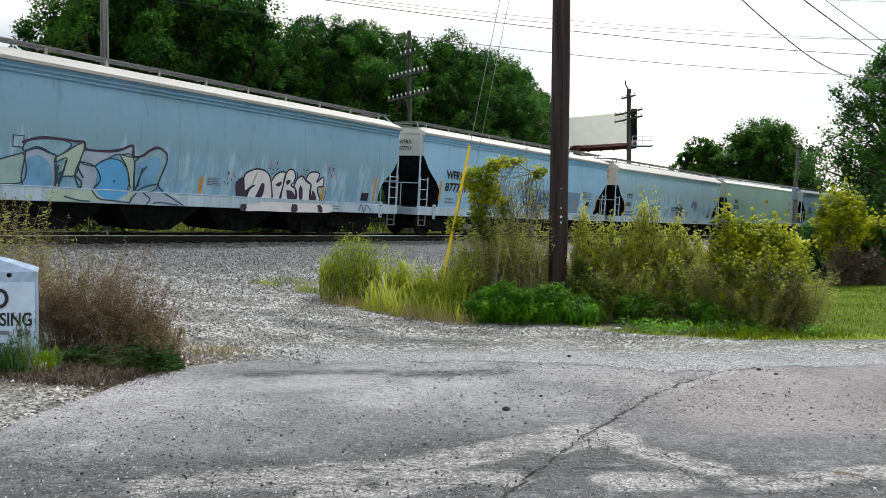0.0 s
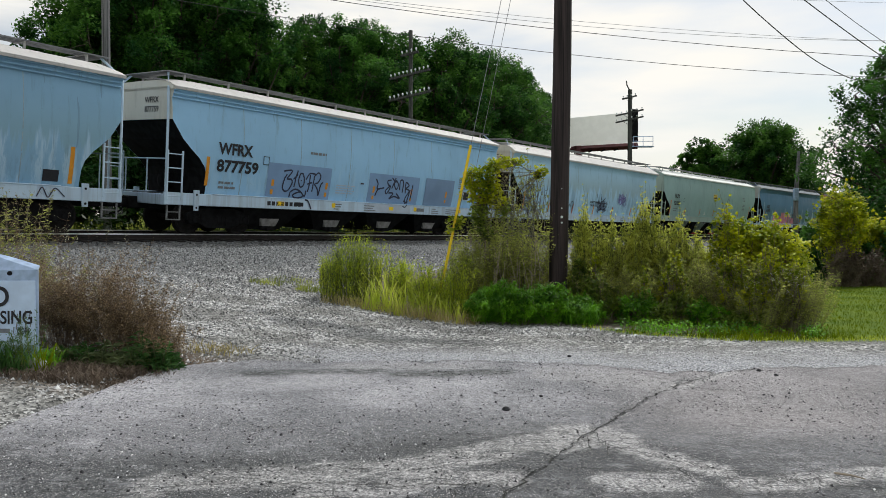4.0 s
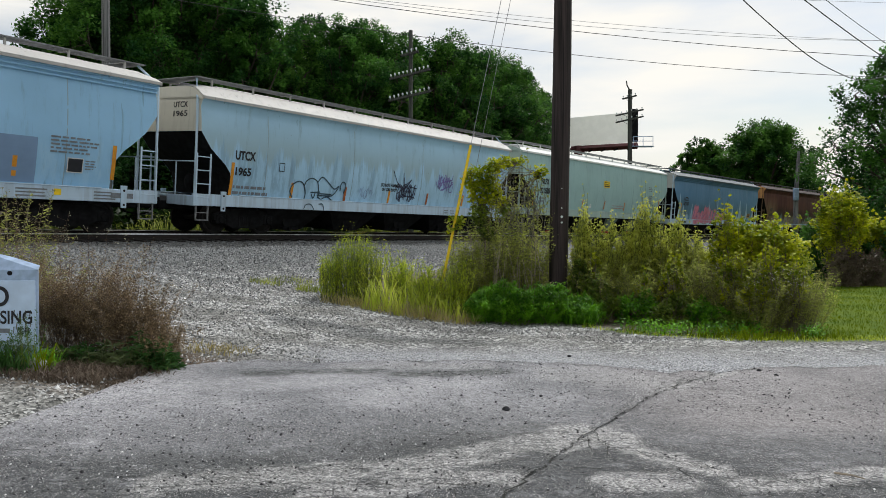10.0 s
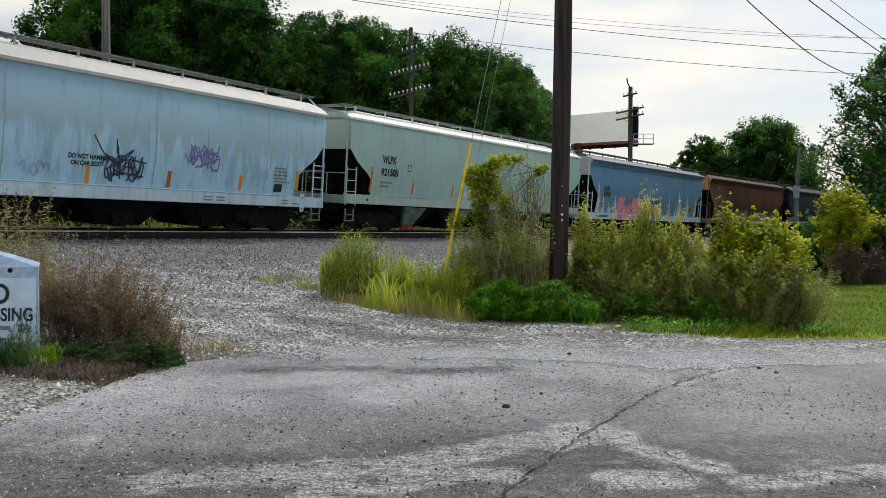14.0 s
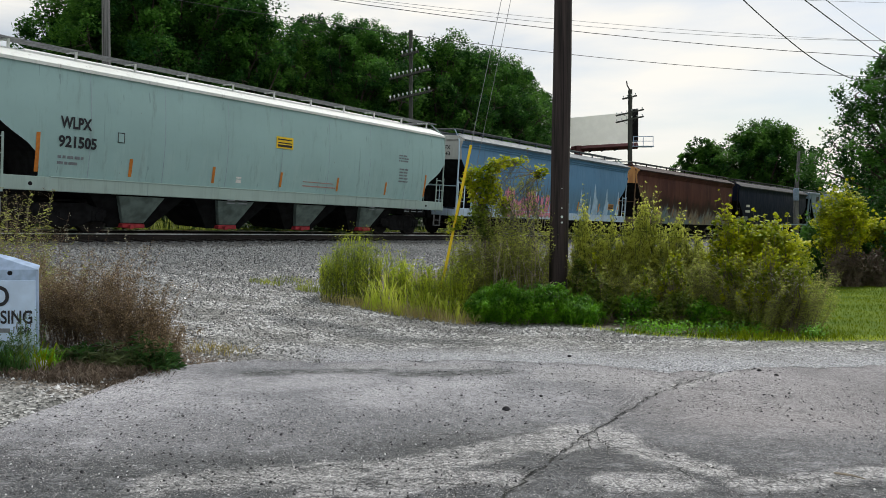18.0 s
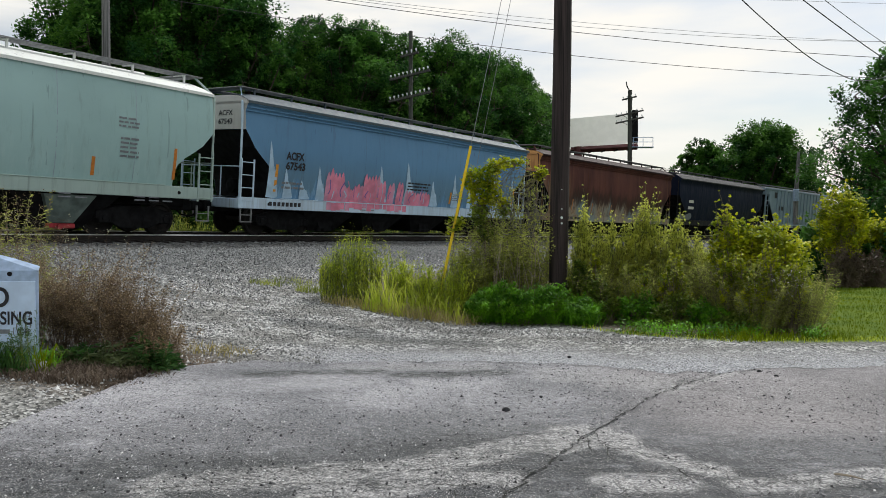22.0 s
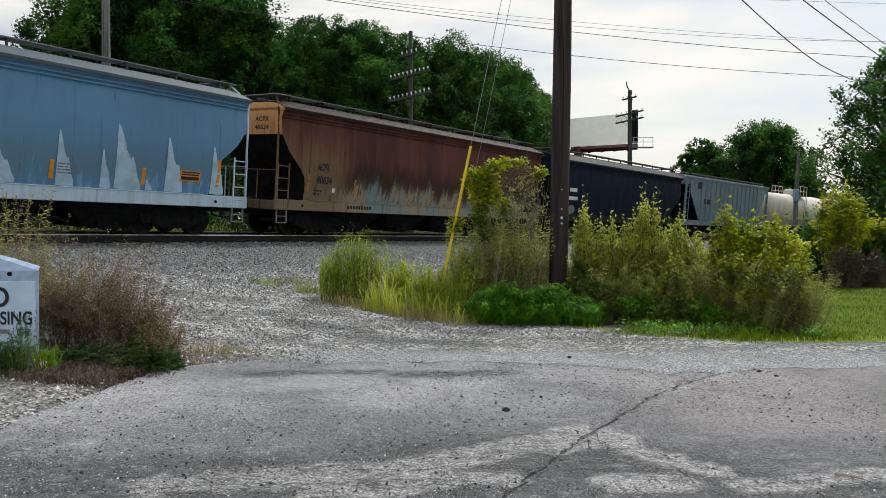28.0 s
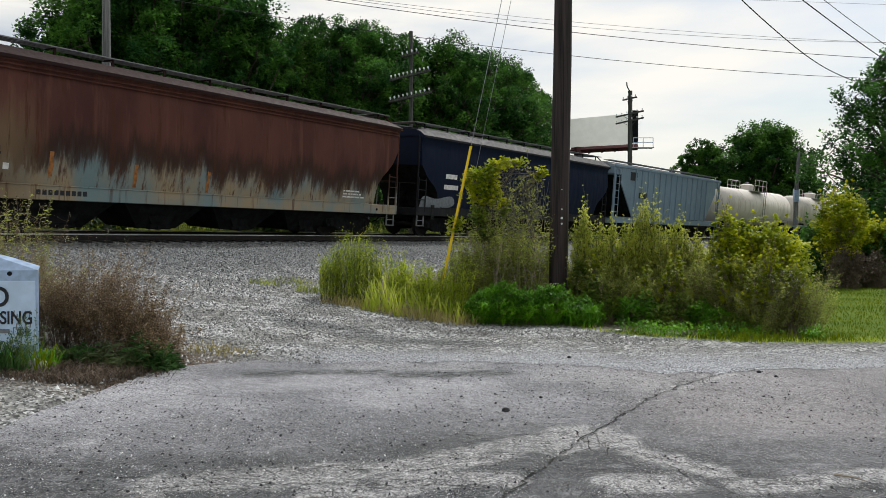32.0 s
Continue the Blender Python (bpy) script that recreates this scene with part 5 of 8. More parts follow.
# light blue-grey car: a wide coloured piece and white bubble letters
OUT_A = [
    [(-6.45, 1.44), (-5.99, 1.66), (-5.39, 1.91), (-5.22, 1.90), (-5.20, 1.30), (-6.00, 1.22), (-6.50, 1.22)],
    [(-4.95, 2.31), (-4.71, 2.34), (-4.34, 2.34), (-4.15, 2.24), (-4.40, 1.99), (-4.55, 1.98), (-4.69, 2.05), (-4.94, 2.13), (-5.24, 2.02), (-5.20, 2.22)],
    [(-5.20, 2.00), (-4.93, 2.09), (-4.65, 2.01), (-4.52, 1.98), (-4.49, 1.81), (-4.47, 1.22), (-5.18, 1.21)],
    [(-4.53, 1.79), (-4.50, 1.92), (-4.32, 2.04), (-3.89, 2.33), (-3.83, 2.22), (-3.91, 1.90), (-4.00, 1.53), (-4.27, 1.48), (-4.34, 1.34), (-4.37, 1.23), (-4.45, 1.22), (-4.23, 1.90)],
    [(-3.82, 2.16), (-3.28, 2.16), (-2.91, 2.22), (-2.58, 2.36), (-2.53, 2.10), (-2.95, 2.13), (-3.22, 1.99), (-3.48, 1.83), (-3.56, 1.78), (-3.90, 1.86)],
    [(-3.93, 1.88), (-3.54, 1.78), (-3.35, 1.47), (-3.50, 1.23), (-3.81, 1.21), (-4.00, 1.53)],
    [(-3.52, 1.78), (-3.35, 1.93), (-3.10, 2.01), (-2.84, 1.95), (-2.66, 1.75), (-2.59, 1.50), (-2.58, 1.23), (-3.45, 1.22), (-3.34, 1.47)],
    [(-2.90, 2.13), (-2.53, 2.10), (-2.41, 1.32), (-2.41, 1.23), (-2.58, 1.23), (-2.56, 1.45), (-2.68, 1.82)],
    [(-2.47, 1.98), (-2.22, 2.20), (-1.82, 2.38), (-1.57, 2.26), (-1.55, 2.06), (-1.63, 1.81), (-1.72, 1.46), (-1.84, 1.24), (-2.35, 1.22)],
]
for k, mt in ((0, SP_TEAL), (1, SP_MIST), (2, SP_LILAC), (3, SP_SAGE), (4, SP_LILAC), (5, SP_LILAC), (6, SP_AZURE), (7, SP_SAGE), (8, SP_MIST)):
    blob("graffiti_fill", [OUT_A[k]], mt, car_a, "sprayed letter shape in faded blue and green", lift=0.012 + 0.0006 * k, n=3)
blob("graffiti_fill", [[(-5.15, 1.85), (-4.93, 1.94), (-4.76, 1.87), (-4.60, 1.67), (-4.56, 1.25), (-5.15, 1.23)], [(-2.42, 1.92), (-1.85, 2.16), (-1.72, 1.88), (-1.92, 1.40), (-2.27, 1.30)]], SP_BLUE, car_a, "sky blue sprayed shading", lift=0.019, n=3)
blob("graffiti_fill", [[(-4.66, 1.14), (-4.28, 1.16), (-3.59, 1.18), (-3.40, 0.99), (-3.03, 0.94), (-2.59, 0.92), (-3.62, 0.89), (-4.28, 0.88), (-4.65, 0.89)], [(-2.70, 1.09), (-2.60, 1.18), (-2.46, 1.18), (-2.52, 0.91), (-2.64, 0.93)]], SP_SAGE, car_a, "pale green spray on the sill", on_sill, 0.004, 3)
blob("graffiti_fill", [[(-3.50, 1.18), (-2.64, 1.19), (-2.82, 1.02), (-3.03, 0.95), (-3.31, 1.02)]], SP_AZURE, car_a, "bright blue spray on the sill", on_sill, 0.006, 3)
blob("graffiti_fill", [[(-2.38, 1.17), (-1.45, 1.19), (-0.98, 0.89), (-2.57, 0.89)]], SP_LILAC, car_a, "pale lilac spray on the sill", on_sill, 0.004, 2)
strokes("graffiti_outline", [o + [o[0]] for o in OUT_A], 0.032, SP_TEALINE, car_a, "dark teal sprayed outline", lift=0.022)
strokes("graffiti_outline", [[(-5.30, 2.20), (-4.95, 2.34), (-4.71, 2.37), (-4.34, 2.37), (-4.07, 2.35), (-3.84, 2.35), (-3.76, 2.18), (-3.23, 2.19), (-2.86, 2.27), (-2.55, 2.39), (-2.54, 2.12), (-2.26, 2.15), (-2.07, 2.31), (-1.82, 2.41), (-1.55, 2.27)]], 0.055, SP_PURPLE, car_a, "dark purple sprayed outline", lift=0.024)
strokes("graffiti_outline", [
    [(-4.51, 1.77), (-4.47, 1.50), (-4.45, 1.25)], [(-4.25, 1.87), (-4.29, 1.60), (-4.34, 1.34)], [(-4.00, 1.53), (-3.83, 1.37), (-3.82, 1.22)], [(-3.96, 1.74), (-3.88, 1.60), (-3.79, 1.47)],
    [(-2.47, 1.94), (-2.45, 1.60), (-2.42, 1.25)], [(-2.11, 1.89), (-2.26, 1.66), (-2.36, 1.27)], [(-2.23, 1.83), (-2.28, 1.60), (-2.31, 1.32)], [(-1.55, 2.26), (-1.55, 2.01), (-1.72, 1.45), (-1.55, 1.24)],
    [(-1.97, 1.38), (-2.16, 1.31), (-2.32, 1.21)], [(-1.97, 1.38), (-1.85, 1.41), (-1.72, 1.44)], [(-4.42, 1.75), (-4.44, 1.51), (-4.32, 1.56), (-4.38, 1.29)], [(-3.00, 1.46), (-2.98, 1.44), (-2.98, 1.41)]], 0.045, SP_TEALINE, car_a, "dark teal sprayed line", lift=0.024)
strokes("graffiti_outline", [[(-1.58, 1.20), (-1.27, 1.05), (-0.96, 0.88)], [(-2.38, 1.17), (-2.50, 1.02), (-2.59, 0.88)], [(-3.59, 1.18), (-3.40, 0.98), (-3.03, 0.94), (-2.59, 0.91)], [(-2.20, 1.18), (-1.99, 1.03), (-2.09, 0.88)], [(-1.89, 0.91), (-1.68, 0.94), (-1.13, 0.89)], [(-4.28, 1.00), (-3.93, 0.92), (-3.63, 0.90)]], 0.035, SP_TEALINE, car_a, "dark teal sprayed line on the sill", on_sill, 0.010)
OUT_D = [
    [(1.08, 1.79), (1.16, 1.93), (1.39, 2.05), (1.63, 2.09), (1.89, 2.04), (2.06, 1.90), (2.15, 1.71), (2.24, 1.43), (2.27, 1.18), (1.89, 1.16), (1.60, 1.14), (1.32, 1.15), (1.35, 1.44), (1.52, 1.58), (1.35, 1.50), (1.20, 1.38), (1.13, 1.56)],
    [(2.15, 1.73), (2.30, 1.95), (2.51, 2.06), (2.70, 2.03), (2.67, 1.74), (2.64, 1.46), (2.62, 1.17), (2.33, 1.15), (2.24, 1.43)],
    [(2.67, 1.94), (2.82, 2.15), (3.01, 2.15), (3.12, 1.98), (3.08, 1.77), (2.98, 1.66), (3.21, 1.54), (3.29, 1.22), (2.98, 1.17), (2.62, 1.17), (2.65, 1.61)],
    [(3.11, 1.64), (3.21, 1.87), (3.40, 1.99), (3.57, 1.87), (3.70, 1.79), (3.84, 1.74), (3.87, 1.50), (3.90, 1.21), (3.47, 1.18), (3.29, 1.23), (3.21, 1.51)],
    [(3.57, 1.88), (3.73, 2.11), (3.97, 2.16), (4.18, 2.09), (4.09, 1.83), (4.36, 2.01), (4.39, 1.72), (4.16, 1.65), (4.22, 1.46), (4.36, 1.22), (3.94, 1.19), (3.84, 1.49), (3.82, 1.74)],
]
blob("graffiti_shadow", [[(0.81, 1.63), (0.95, 1.76), (1.08, 1.79), (1.13, 1.56), (1.20, 1.38), (1.34, 1.47), (1.34, 1.15), (1.00, 1.15), (0.89, 1.30)]], SP_PURPLE, car_a, "dark purple sprayed shadow", lift=0.012)
for o in OUT_D:
    blob("graffiti_letter", [o], SP_WHITE, car_a, "white sprayed bubble letter", lift=0.015)
blob("graffiti_shade", [
    [(1.79, 1.67), (1.90, 1.64), (1.92, 1.40), (1.83, 1.18), (1.62, 1.17), (1.70, 1.44)],
    [(2.33, 1.65), (2.53, 1.76), (2.59, 1.70), (2.48, 1.59)],
    [(2.75, 1.77), (2.87, 1.84), (2.95, 1.78), (2.82, 1.66)],
    [(2.81, 1.51), (3.08, 1.47), (3.27, 1.23), (2.95, 1.20)],
    [(3.38, 1.70), (3.50, 1.56), (3.57, 1.22), (3.45, 1.20), (3.35, 1.49)],
    [(3.94, 1.56), (4.09, 1.45), (4.20, 1.22), (3.96, 1.21)]], SP_PURPLE, car_a, "dark purple sprayed letter counters", lift=0.0165)
strokes("graffiti_outline", [o + [o[0]] for o in OUT_D], 0.05, SP_NAVY, car_a, "dark sprayed outline", lift=0.018)
blob("graffiti_letter", [[(1.16, 0.98), (1.75, 1.05), (1.89, 1.09), (3.27, 1.10), (4.74, 1.09), (4.79, 0.84), (4.11, 0.82), (2.95, 0.80), (1.75, 0.81), (1.16, 0.79)]], SP_WHITE, car_a, "white sprayed paint on the sill", on_sill, 0.022, 2)
blob("graffiti_shadow", [[(0.99, 0.98), (1.21, 1.00), (1.19, 0.80), (1.00, 0.80)], [(3.03, 1.06), (3.25, 1.05), (3.27, 0.83), (3.01, 0.82)], [(4.15, 1.06), (4.32, 1.07), (4.41, 0.84), (4.22, 0.84)]], SP_PURPLE, car_a, "dark purple sprayed shadow on the sill", on_sill, 0.026, 2)
blob("graffiti_shade", [[(2.27, 1.18), (2.70, 1.19), (2.67, 1.11), (2.27, 1.11)]], SP_NAVY, car_a, "dark sprayed bar", lift=0.019)
halo = np.random.default_rng(5)
for c in ((2.21, 2.16), (3.35, 2.09), (4.55, 1.32), (0.55, 1.72), (4.74, 2.19)):
    for k in range(9):
        q = (c[0] + halo.normal(0, 0.14), c[1] + halo.normal(0, 0.13))
        strokes("spray_spatter", [[q, (q[0] + halo.normal(0, 0.05), q[1] + halo.normal(0, 0.09))]], 0.03, SP_PURPLE if k % 3 else SP_PINK, car_a, "purple spray spatter")
strips(car_a, [(1.74, 1.24), (4.44, 1.25), (7.02, 1.27, 0.90), (-0.38, 1.25), (-4.94, 1.25), (-1.79, 1.27)])
lines(car_a, (-0.18, 1.49), (0.32, 1.73), 5, M_FADED)
placard(car_a, (6.35, 1.30), (6.73, 1.58), M_INK, "small dark service stencil", None)
placard(car_a, (-5.49, 2.08), (-5.24, 2.36), P_A, "small outlined stencil box")
strokes("tag", [[(6.19, 0.93), (6.32, 1.15), (6.46, 0.92), (6.62, 1.14), (6.86, 0.95)]], 0.03, SP_NAVY, car_a, "small dark sprayed tag", on_sill)

# pale blue car: cover-up patches, tags, marks
write("WFRX", (-6.61, 2.38), (-5.37, 2.73), M_INK, car_b)
write("877759", (-6.63, 1.87), (-5.13, 2.24), M_INK, car_b)
for lo, hi, mt in (((-4.74, 1.24), (-2.03, 2.30), SP_BUFF), ((-0.14, 1.24), (2.72, 2.29), SP_BUFF), ((3.13, 1.24), (5.02, 2.31), SP_BUFF3)):
    decal("painted_patch", [(lo[0], lo[1], hi[0] - lo[0], hi[1] - lo[1])], mt, car_b, "rectangle of blue cover-up paint", lift=0.009)
TAG1 = [
    [(-4.12, 2.06), (-3.95, 2.10), (-3.77, 2.09), (-3.95, 1.84), (-3.79, 1.83), (-3.73, 1.71), (-3.85, 1.48), (-4.00, 1.44), (-4.10, 1.56), (-4.06, 1.83), (-3.97, 1.98)],
    [(-3.53, 2.13), (-3.59, 1.92), (-3.63, 1.59)], [(-3.69, 1.83), (-3.60, 1.92), (-3.52, 2.00)], [(-3.42, 2.04), (-3.47, 1.80), (-3.36, 1.60), (-3.24, 1.67), (-3.23, 1.85), (-3.31, 2.03), (-3.42, 2.04)],
    [(-3.36, 1.83), (-3.35, 1.81), (-3.34, 1.80)], [(-3.16, 1.85), (-3.01, 2.06), (-2.71, 2.05)], [(-2.99, 2.02), (-2.99, 1.71), (-3.02, 1.45)], [(-3.08, 1.71), (-2.98, 1.75), (-2.87, 1.77)],
    [(-2.80, 1.98), (-2.82, 1.72), (-2.83, 1.47)], [(-2.82, 1.97), (-2.64, 2.11), (-2.52, 1.99), (-2.61, 1.79), (-2.75, 1.73), (-2.60, 1.56), (-2.53, 1.35)], [(-2.39, 1.81), (-2.48, 1.70), (-2.52, 1.37)],
    [(-3.77, 1.25), (-3.74, 1.42), (-3.54, 1.52), (-3.27, 1.42), (-3.21, 1.29), (-3.50, 1.24), (-3.62, 1.33), (-3.34, 1.44), (-3.12, 1.31), (-3.10, 1.50)],
]
strokes("tag", [[(-3.17, 1.20), (-3.02, 1.15), (-2.88, 0.90)]], 0.05, SP_NAVY, car_b, "black sprayed tag on the sill", on_sill)
strokes("tag", TAG1, 0.052, SP_NAVY, car_b, "black sprayed tag")
TAG2 = [
    [(0.40, 2.10), (0.53, 1.93), (0.53, 1.74), (0.90, 1.80)], [(0.55, 1.73), (0.50, 1.60), (0.45, 1.48)], [(1.24, 2.10), (1.05, 2.06), (1.10, 1.92), (1.23, 1.86), (1.08, 1.59), (0.99, 1.69), (1.18, 1.87)],
    [(1.28, 2.18), (1.41, 2.10), (1.54, 2.04)], [(1.49, 2.19), (1.40, 2.00), (1.32, 1.79)], [(1.53, 2.11), (1.43, 1.96), (1.58, 1.77), (1.67, 1.95), (1.53, 2.11)], [(1.77, 1.75), (1.76, 2.10), (1.94, 2.08), (1.95, 1.65)],
    [(2.13, 1.65), (2.10, 2.05), (2.30, 1.95), (2.14, 1.83), (2.35, 1.75), (2.18, 1.47), (2.21, 1.25)], [(2.40, 1.79), (2.33, 1.47), (2.29, 1.25)], [(2.51, 1.98), (2.50, 1.67), (2.47, 1.41)],
    [(1.18, 1.62), (1.43, 1.61), (1.26, 1.41), (1.52, 1.50), (1.85, 1.44), (1.61, 1.62)], [(2.11, 1.35), (2.31, 1.29), (2.36, 1.35)],
]
strokes("tag", [[(x - 0.19, z) for x, z in line] for line in TAG2], 0.058, SP_NAVY, car_b, "black sprayed tag")
strips(car_b, [(-4.51, 1.31), (-2.20, 1.33), (0.16, 1.35), (2.31, 1.35), (4.54, 1.37), (6.94, 1.43, 0.87), (-6.93, 1.45, 0.83)])
lines(car_b, (-6.51, 1.36), (-5.74, 1.64), 2, M_FADED)
lines(car_b, (-1.75, 1.45), (-0.75, 1.80), 4, SP_BUFF2)
lines(car_b, (5.32, 1.98), (6.56, 2.42), 5, M_FADED)
placard(car_b, (5.75, 1.54), (6.15, 1.90), M_INK, "small dark service stencil with a white rim", M_WHITEPAINT)
lines(car_b, (6.20, 1.62), (6.48, 1.88), 4, M_FADED)
placard(car_b, (-4.96, 2.20), (-4.74, 2.46), P_B, "small outlined stencil box")
lines(car_b, (-3.05, 2.65), (-2.22, 2.82), 1, M_FADED)
for a, b, mt in ((180, 198, M_YELLOW), (228, 252, M_INK), (540, 556, M_YELLOW), (1030, 1044, M_INK), (640, 680, M_FADED), (935, 975, M_FADED)):
    lo, hi = (-6.96, 0.82), (-6.96, 0.93)
    decal("sill_mark", [(lo[0] + (a / 1.5587) * 0.0231, 0.97, (b - a) * 0.0155, 0.13)], mt, car_b, "small mark on the sill", on_sill, 0.004)
decal("sill_mark", [((-4.70, 0.97)[0] + 0.18 * k, 0.96, 0.13, 0.13) for k in range(8)], M_INK, car_b, "black stencil bars on the sill", on_sill, 0.004)

strokes("tag", [[(1.79, 1.16), (1.93, 1.11), (2.04, 1.21)]], 0.04, SP_NAVY, car_b, "black sprayed tag on the sill", on_sill)
lo, hi = (-0.18, 0.89), (2.28, 1.22)
decal("painted_patch", [(lo[0], 0.88, hi[0] - lo[0], 0.30)], SP_BUFF2, car_b, "blue cover-up paint on the sill", on_sill, 0.002)
for x, y in ((75, 338), (310, 350), (467, 356)):
    decal("sill_mark", [((-1.92, 1.00)[0] + (x - 75) * 0.0188, 0.98, 0.17, 0.15)], M_YELLOW, car_b, "small yellow square on the sill", on_sill, 0.005)
scribble_bars = np.random.default_rng(9)
for x0, x1 in ((160, 195), (420, 460), (370, 395), (520, 560), (80, 100)):
    for k in range(3):
        decal("sill_mark", [((-1.92, 1.00)[0] + (x0 - 75) * 0.0188, 0.92 + 0.08 * k, (x1 - x0) * 0.0188 * scribble_bars.uniform(0.6, 1), 0.035)], M_FADED, car_b, "small grey stencil line on the sill", on_sill, 0.004)
lines(car_b, (-0.57, 1.83), (-0.34, 1.93), 1, SP_PURPLE)

# streaked light grey car
write("UTCX", (-6.94, 2.27), (-6.20, 2.55), M_INK, car_c)
write("1965", (-6.90, 1.80), (-6.32, 2.06), M_INK, car_c)
placard(car_c, (-5.26, 2.04), (-5.04, 2.31), P_C, "small outlined stencil box")
lines(car_c, (-6.92, 1.21), (-5.54, 1.56), 2, M_FADED)
strips(car_c, [(-7.00, 1.22, 0.96), (-4.63, 1.21, 0.51), (0.09, 1.23), (4.80, 1.27), (7.04, 1.40, 0.62)])
strips(car_c, [(-2.21, 1.22, 0.49), (2.38, 1.25, 0.45)], material=plain("rusty_reflective_strip", (0.36, 0.10, 0.025), 0.5, 0, 0.2, 12, 0))
BUB = [
    [(-4.58, 1.24), (-4.70, 1.44), (-4.64, 1.65), (-4.39, 1.78), (-4.18, 1.70), (-4.05, 1.44), (-4.05, 1.18)],
    [(-4.13, 1.64), (-4.05, 1.82), (-3.82, 1.91), (-3.58, 1.81), (-3.47, 1.51), (-3.46, 1.29)],
    [(-3.58, 1.78), (-3.42, 1.96), (-3.25, 1.93), (-2.86, 1.66), (-2.72, 1.62), (-2.57, 1.71), (-2.72, 1.46), (-2.93, 1.35), (-3.14, 1.31)],
    [(-3.82, 1.44), (-3.39, 1.48)],
    [(-3.50, 1.42), (-2.86, 1.42)],
    [(-3.50, 1.35), (-2.83, 1.37)],
    [(-3.77, 1.38), (-3.66, 1.26), (-3.61, 1.43)],
    [(-3.88, 1.19), (-3.55, 1.17), (-3.31, 1.22), (-3.49, 1.31)],
    [(-3.28, 1.24), (-3.07, 1.33), (-2.79, 1.22)],
    [(-2.48, 1.55), (-2.48, 1.78), (-2.35, 1.87), (-2.23, 1.74), (-2.30, 1.48)]]
strokes("graffiti_outline", BUB, 0.042, SP_TEALINE, car_c, "dark teal sprayed outline")
strokes("graffiti_outline", [[(-4.14, 0.90), (-4.05, 1.03), (-3.84, 1.05), (-3.69, 0.88)], [(-3.49, 1.07), (-3.31, 1.07), (-3.23, 0.86)]], 0.035, SP_TEALINE, car_c, "dark teal sprayed outline on the sill", on_sill)
write("DO NOT HAMMER", (-0.43, 1.83), (0.62, 1.96), M_INK, car_c, "small black stencilled warning")
write("ON CAR BODY", (-0.36, 1.67), (0.50, 1.79), M_INK, car_c, "small black stencilled warning")
TAGC = [[(0.50, 2.01), (0.88, 1.79), (1.27, 2.18), (0.74, 1.65), (1.61, 1.48)], [(0.82, 2.24), (0.94, 1.39)], [(0.50, 1.60), (1.07, 1.89), (1.65, 1.85)], [(0.63, 1.37), (1.17, 1.73), (1.37, 1.40), (1.53, 2.01)], [(0.40, 1.79), (0.69, 1.94), (1.01, 1.51)]]
strokes("tag", TAGC, 0.035, SP_NAVY, car_c, "black sprayed tag")
TAGV = [[(2.98, 2.38), (3.07, 1.91), (3.25, 2.32), (3.39, 1.88)], [(2.94, 2.12), (3.88, 2.33)], [(3.44, 2.42), (3.76, 2.00), (3.91, 2.52)], [(3.16, 1.85), (3.95, 2.16)]]
strokes("tag", TAGV, 0.035, SP_VIOLET, car_c, "violet sprayed tag")


def scribble(car, lo, hi, n, width, material, label, seed):
    """A thick knot of loops and slashes inside a rectangle."""
    r = np.random.default_rng(seed)
    w, h = hi[0] - lo[0], hi[1] - lo[1]
    out = []
    for k in range(n):
        x, z = lo[0] + w * (k + 0.5) / n, lo[1] + h * r.uniform(0.35, 0.65)
        a = r.uniform(0, 6.28)
        out.append([(x + w * 0.13 * r.uniform(0.5, 1.2) * math.cos(a + s * 1.5), z + h * 0.36 * r.uniform(0.6, 1.2) * math.sin(a + s * 1.5)) for s in range(4)])
    strokes("tag", out, width, material, car, label)


scribble(car_c, (0.55, 1.29), (1.53, 2.14), 11, 0.036, SP_NAVY, "dense black sprayed tag", 3)
scribble(car_c, (2.89, 1.73), (3.91, 2.52), 9, 0.03, SP_VIOLET, "dense violet sprayed tag", 4)
scribble(car_c, (-1.53, 1.29), (-0.87, 1.79), 5, 0.026, SP_PALEINE, "faint blue sprayed tag", 5)
scribble(car_c, (5.41, 1.54), (5.94, 2.16), 3, 0.026, SP_PALEINE, "faint blue sprayed tag", 6)
strokes("tag", [[(0.18, 2.46), (0.44, 2.05), (0.71, 1.81)], [(0.78, 2.40), (0.82, 2.03)]], 0.03, SP_NAVY, car_c, "long black spray slash")
lines(car_c, (6.05, 1.58), (6.75, 2.11), 5, M_FADED)
placard(car_c, (6.11, 1.31), (6.44, 1.56), M_INK, "small dark service stencil", None)

# grey-green car
write("WLPX", (-6.92, 2.59), (-6.15, 2.88), M_INK, car_d)
write("921505", (-6.95, 2.13), (-6.01, 2.42), M_INK, car_d)
lines(car_d, (-6.95, 1.69), (-6.23, 1.98), 2, M_FADED)
placard(car_d, (-0.28, 2.76), (0.41, 3.12), M_YELLOW, "yellow emergency placard with black bars", None)
for k, (a, b) in enumerate(((0.10, 0.5), (0.24, 0.4), (0.06, 0.52))):
    lo, hi = (-0.28, 2.76), (0.41, 3.12)
    w, h = hi[0] - lo[0], hi[1] - lo[1]
    decal("placard_bar", [(lo[0] + w * 0.08, lo[1] + h * (0.12 + 0.30 * k), w * 0.84, h * (0.20 if k == 0 else 0.10))], M_INK, car_d, "black bar of writing", lift=0.017)
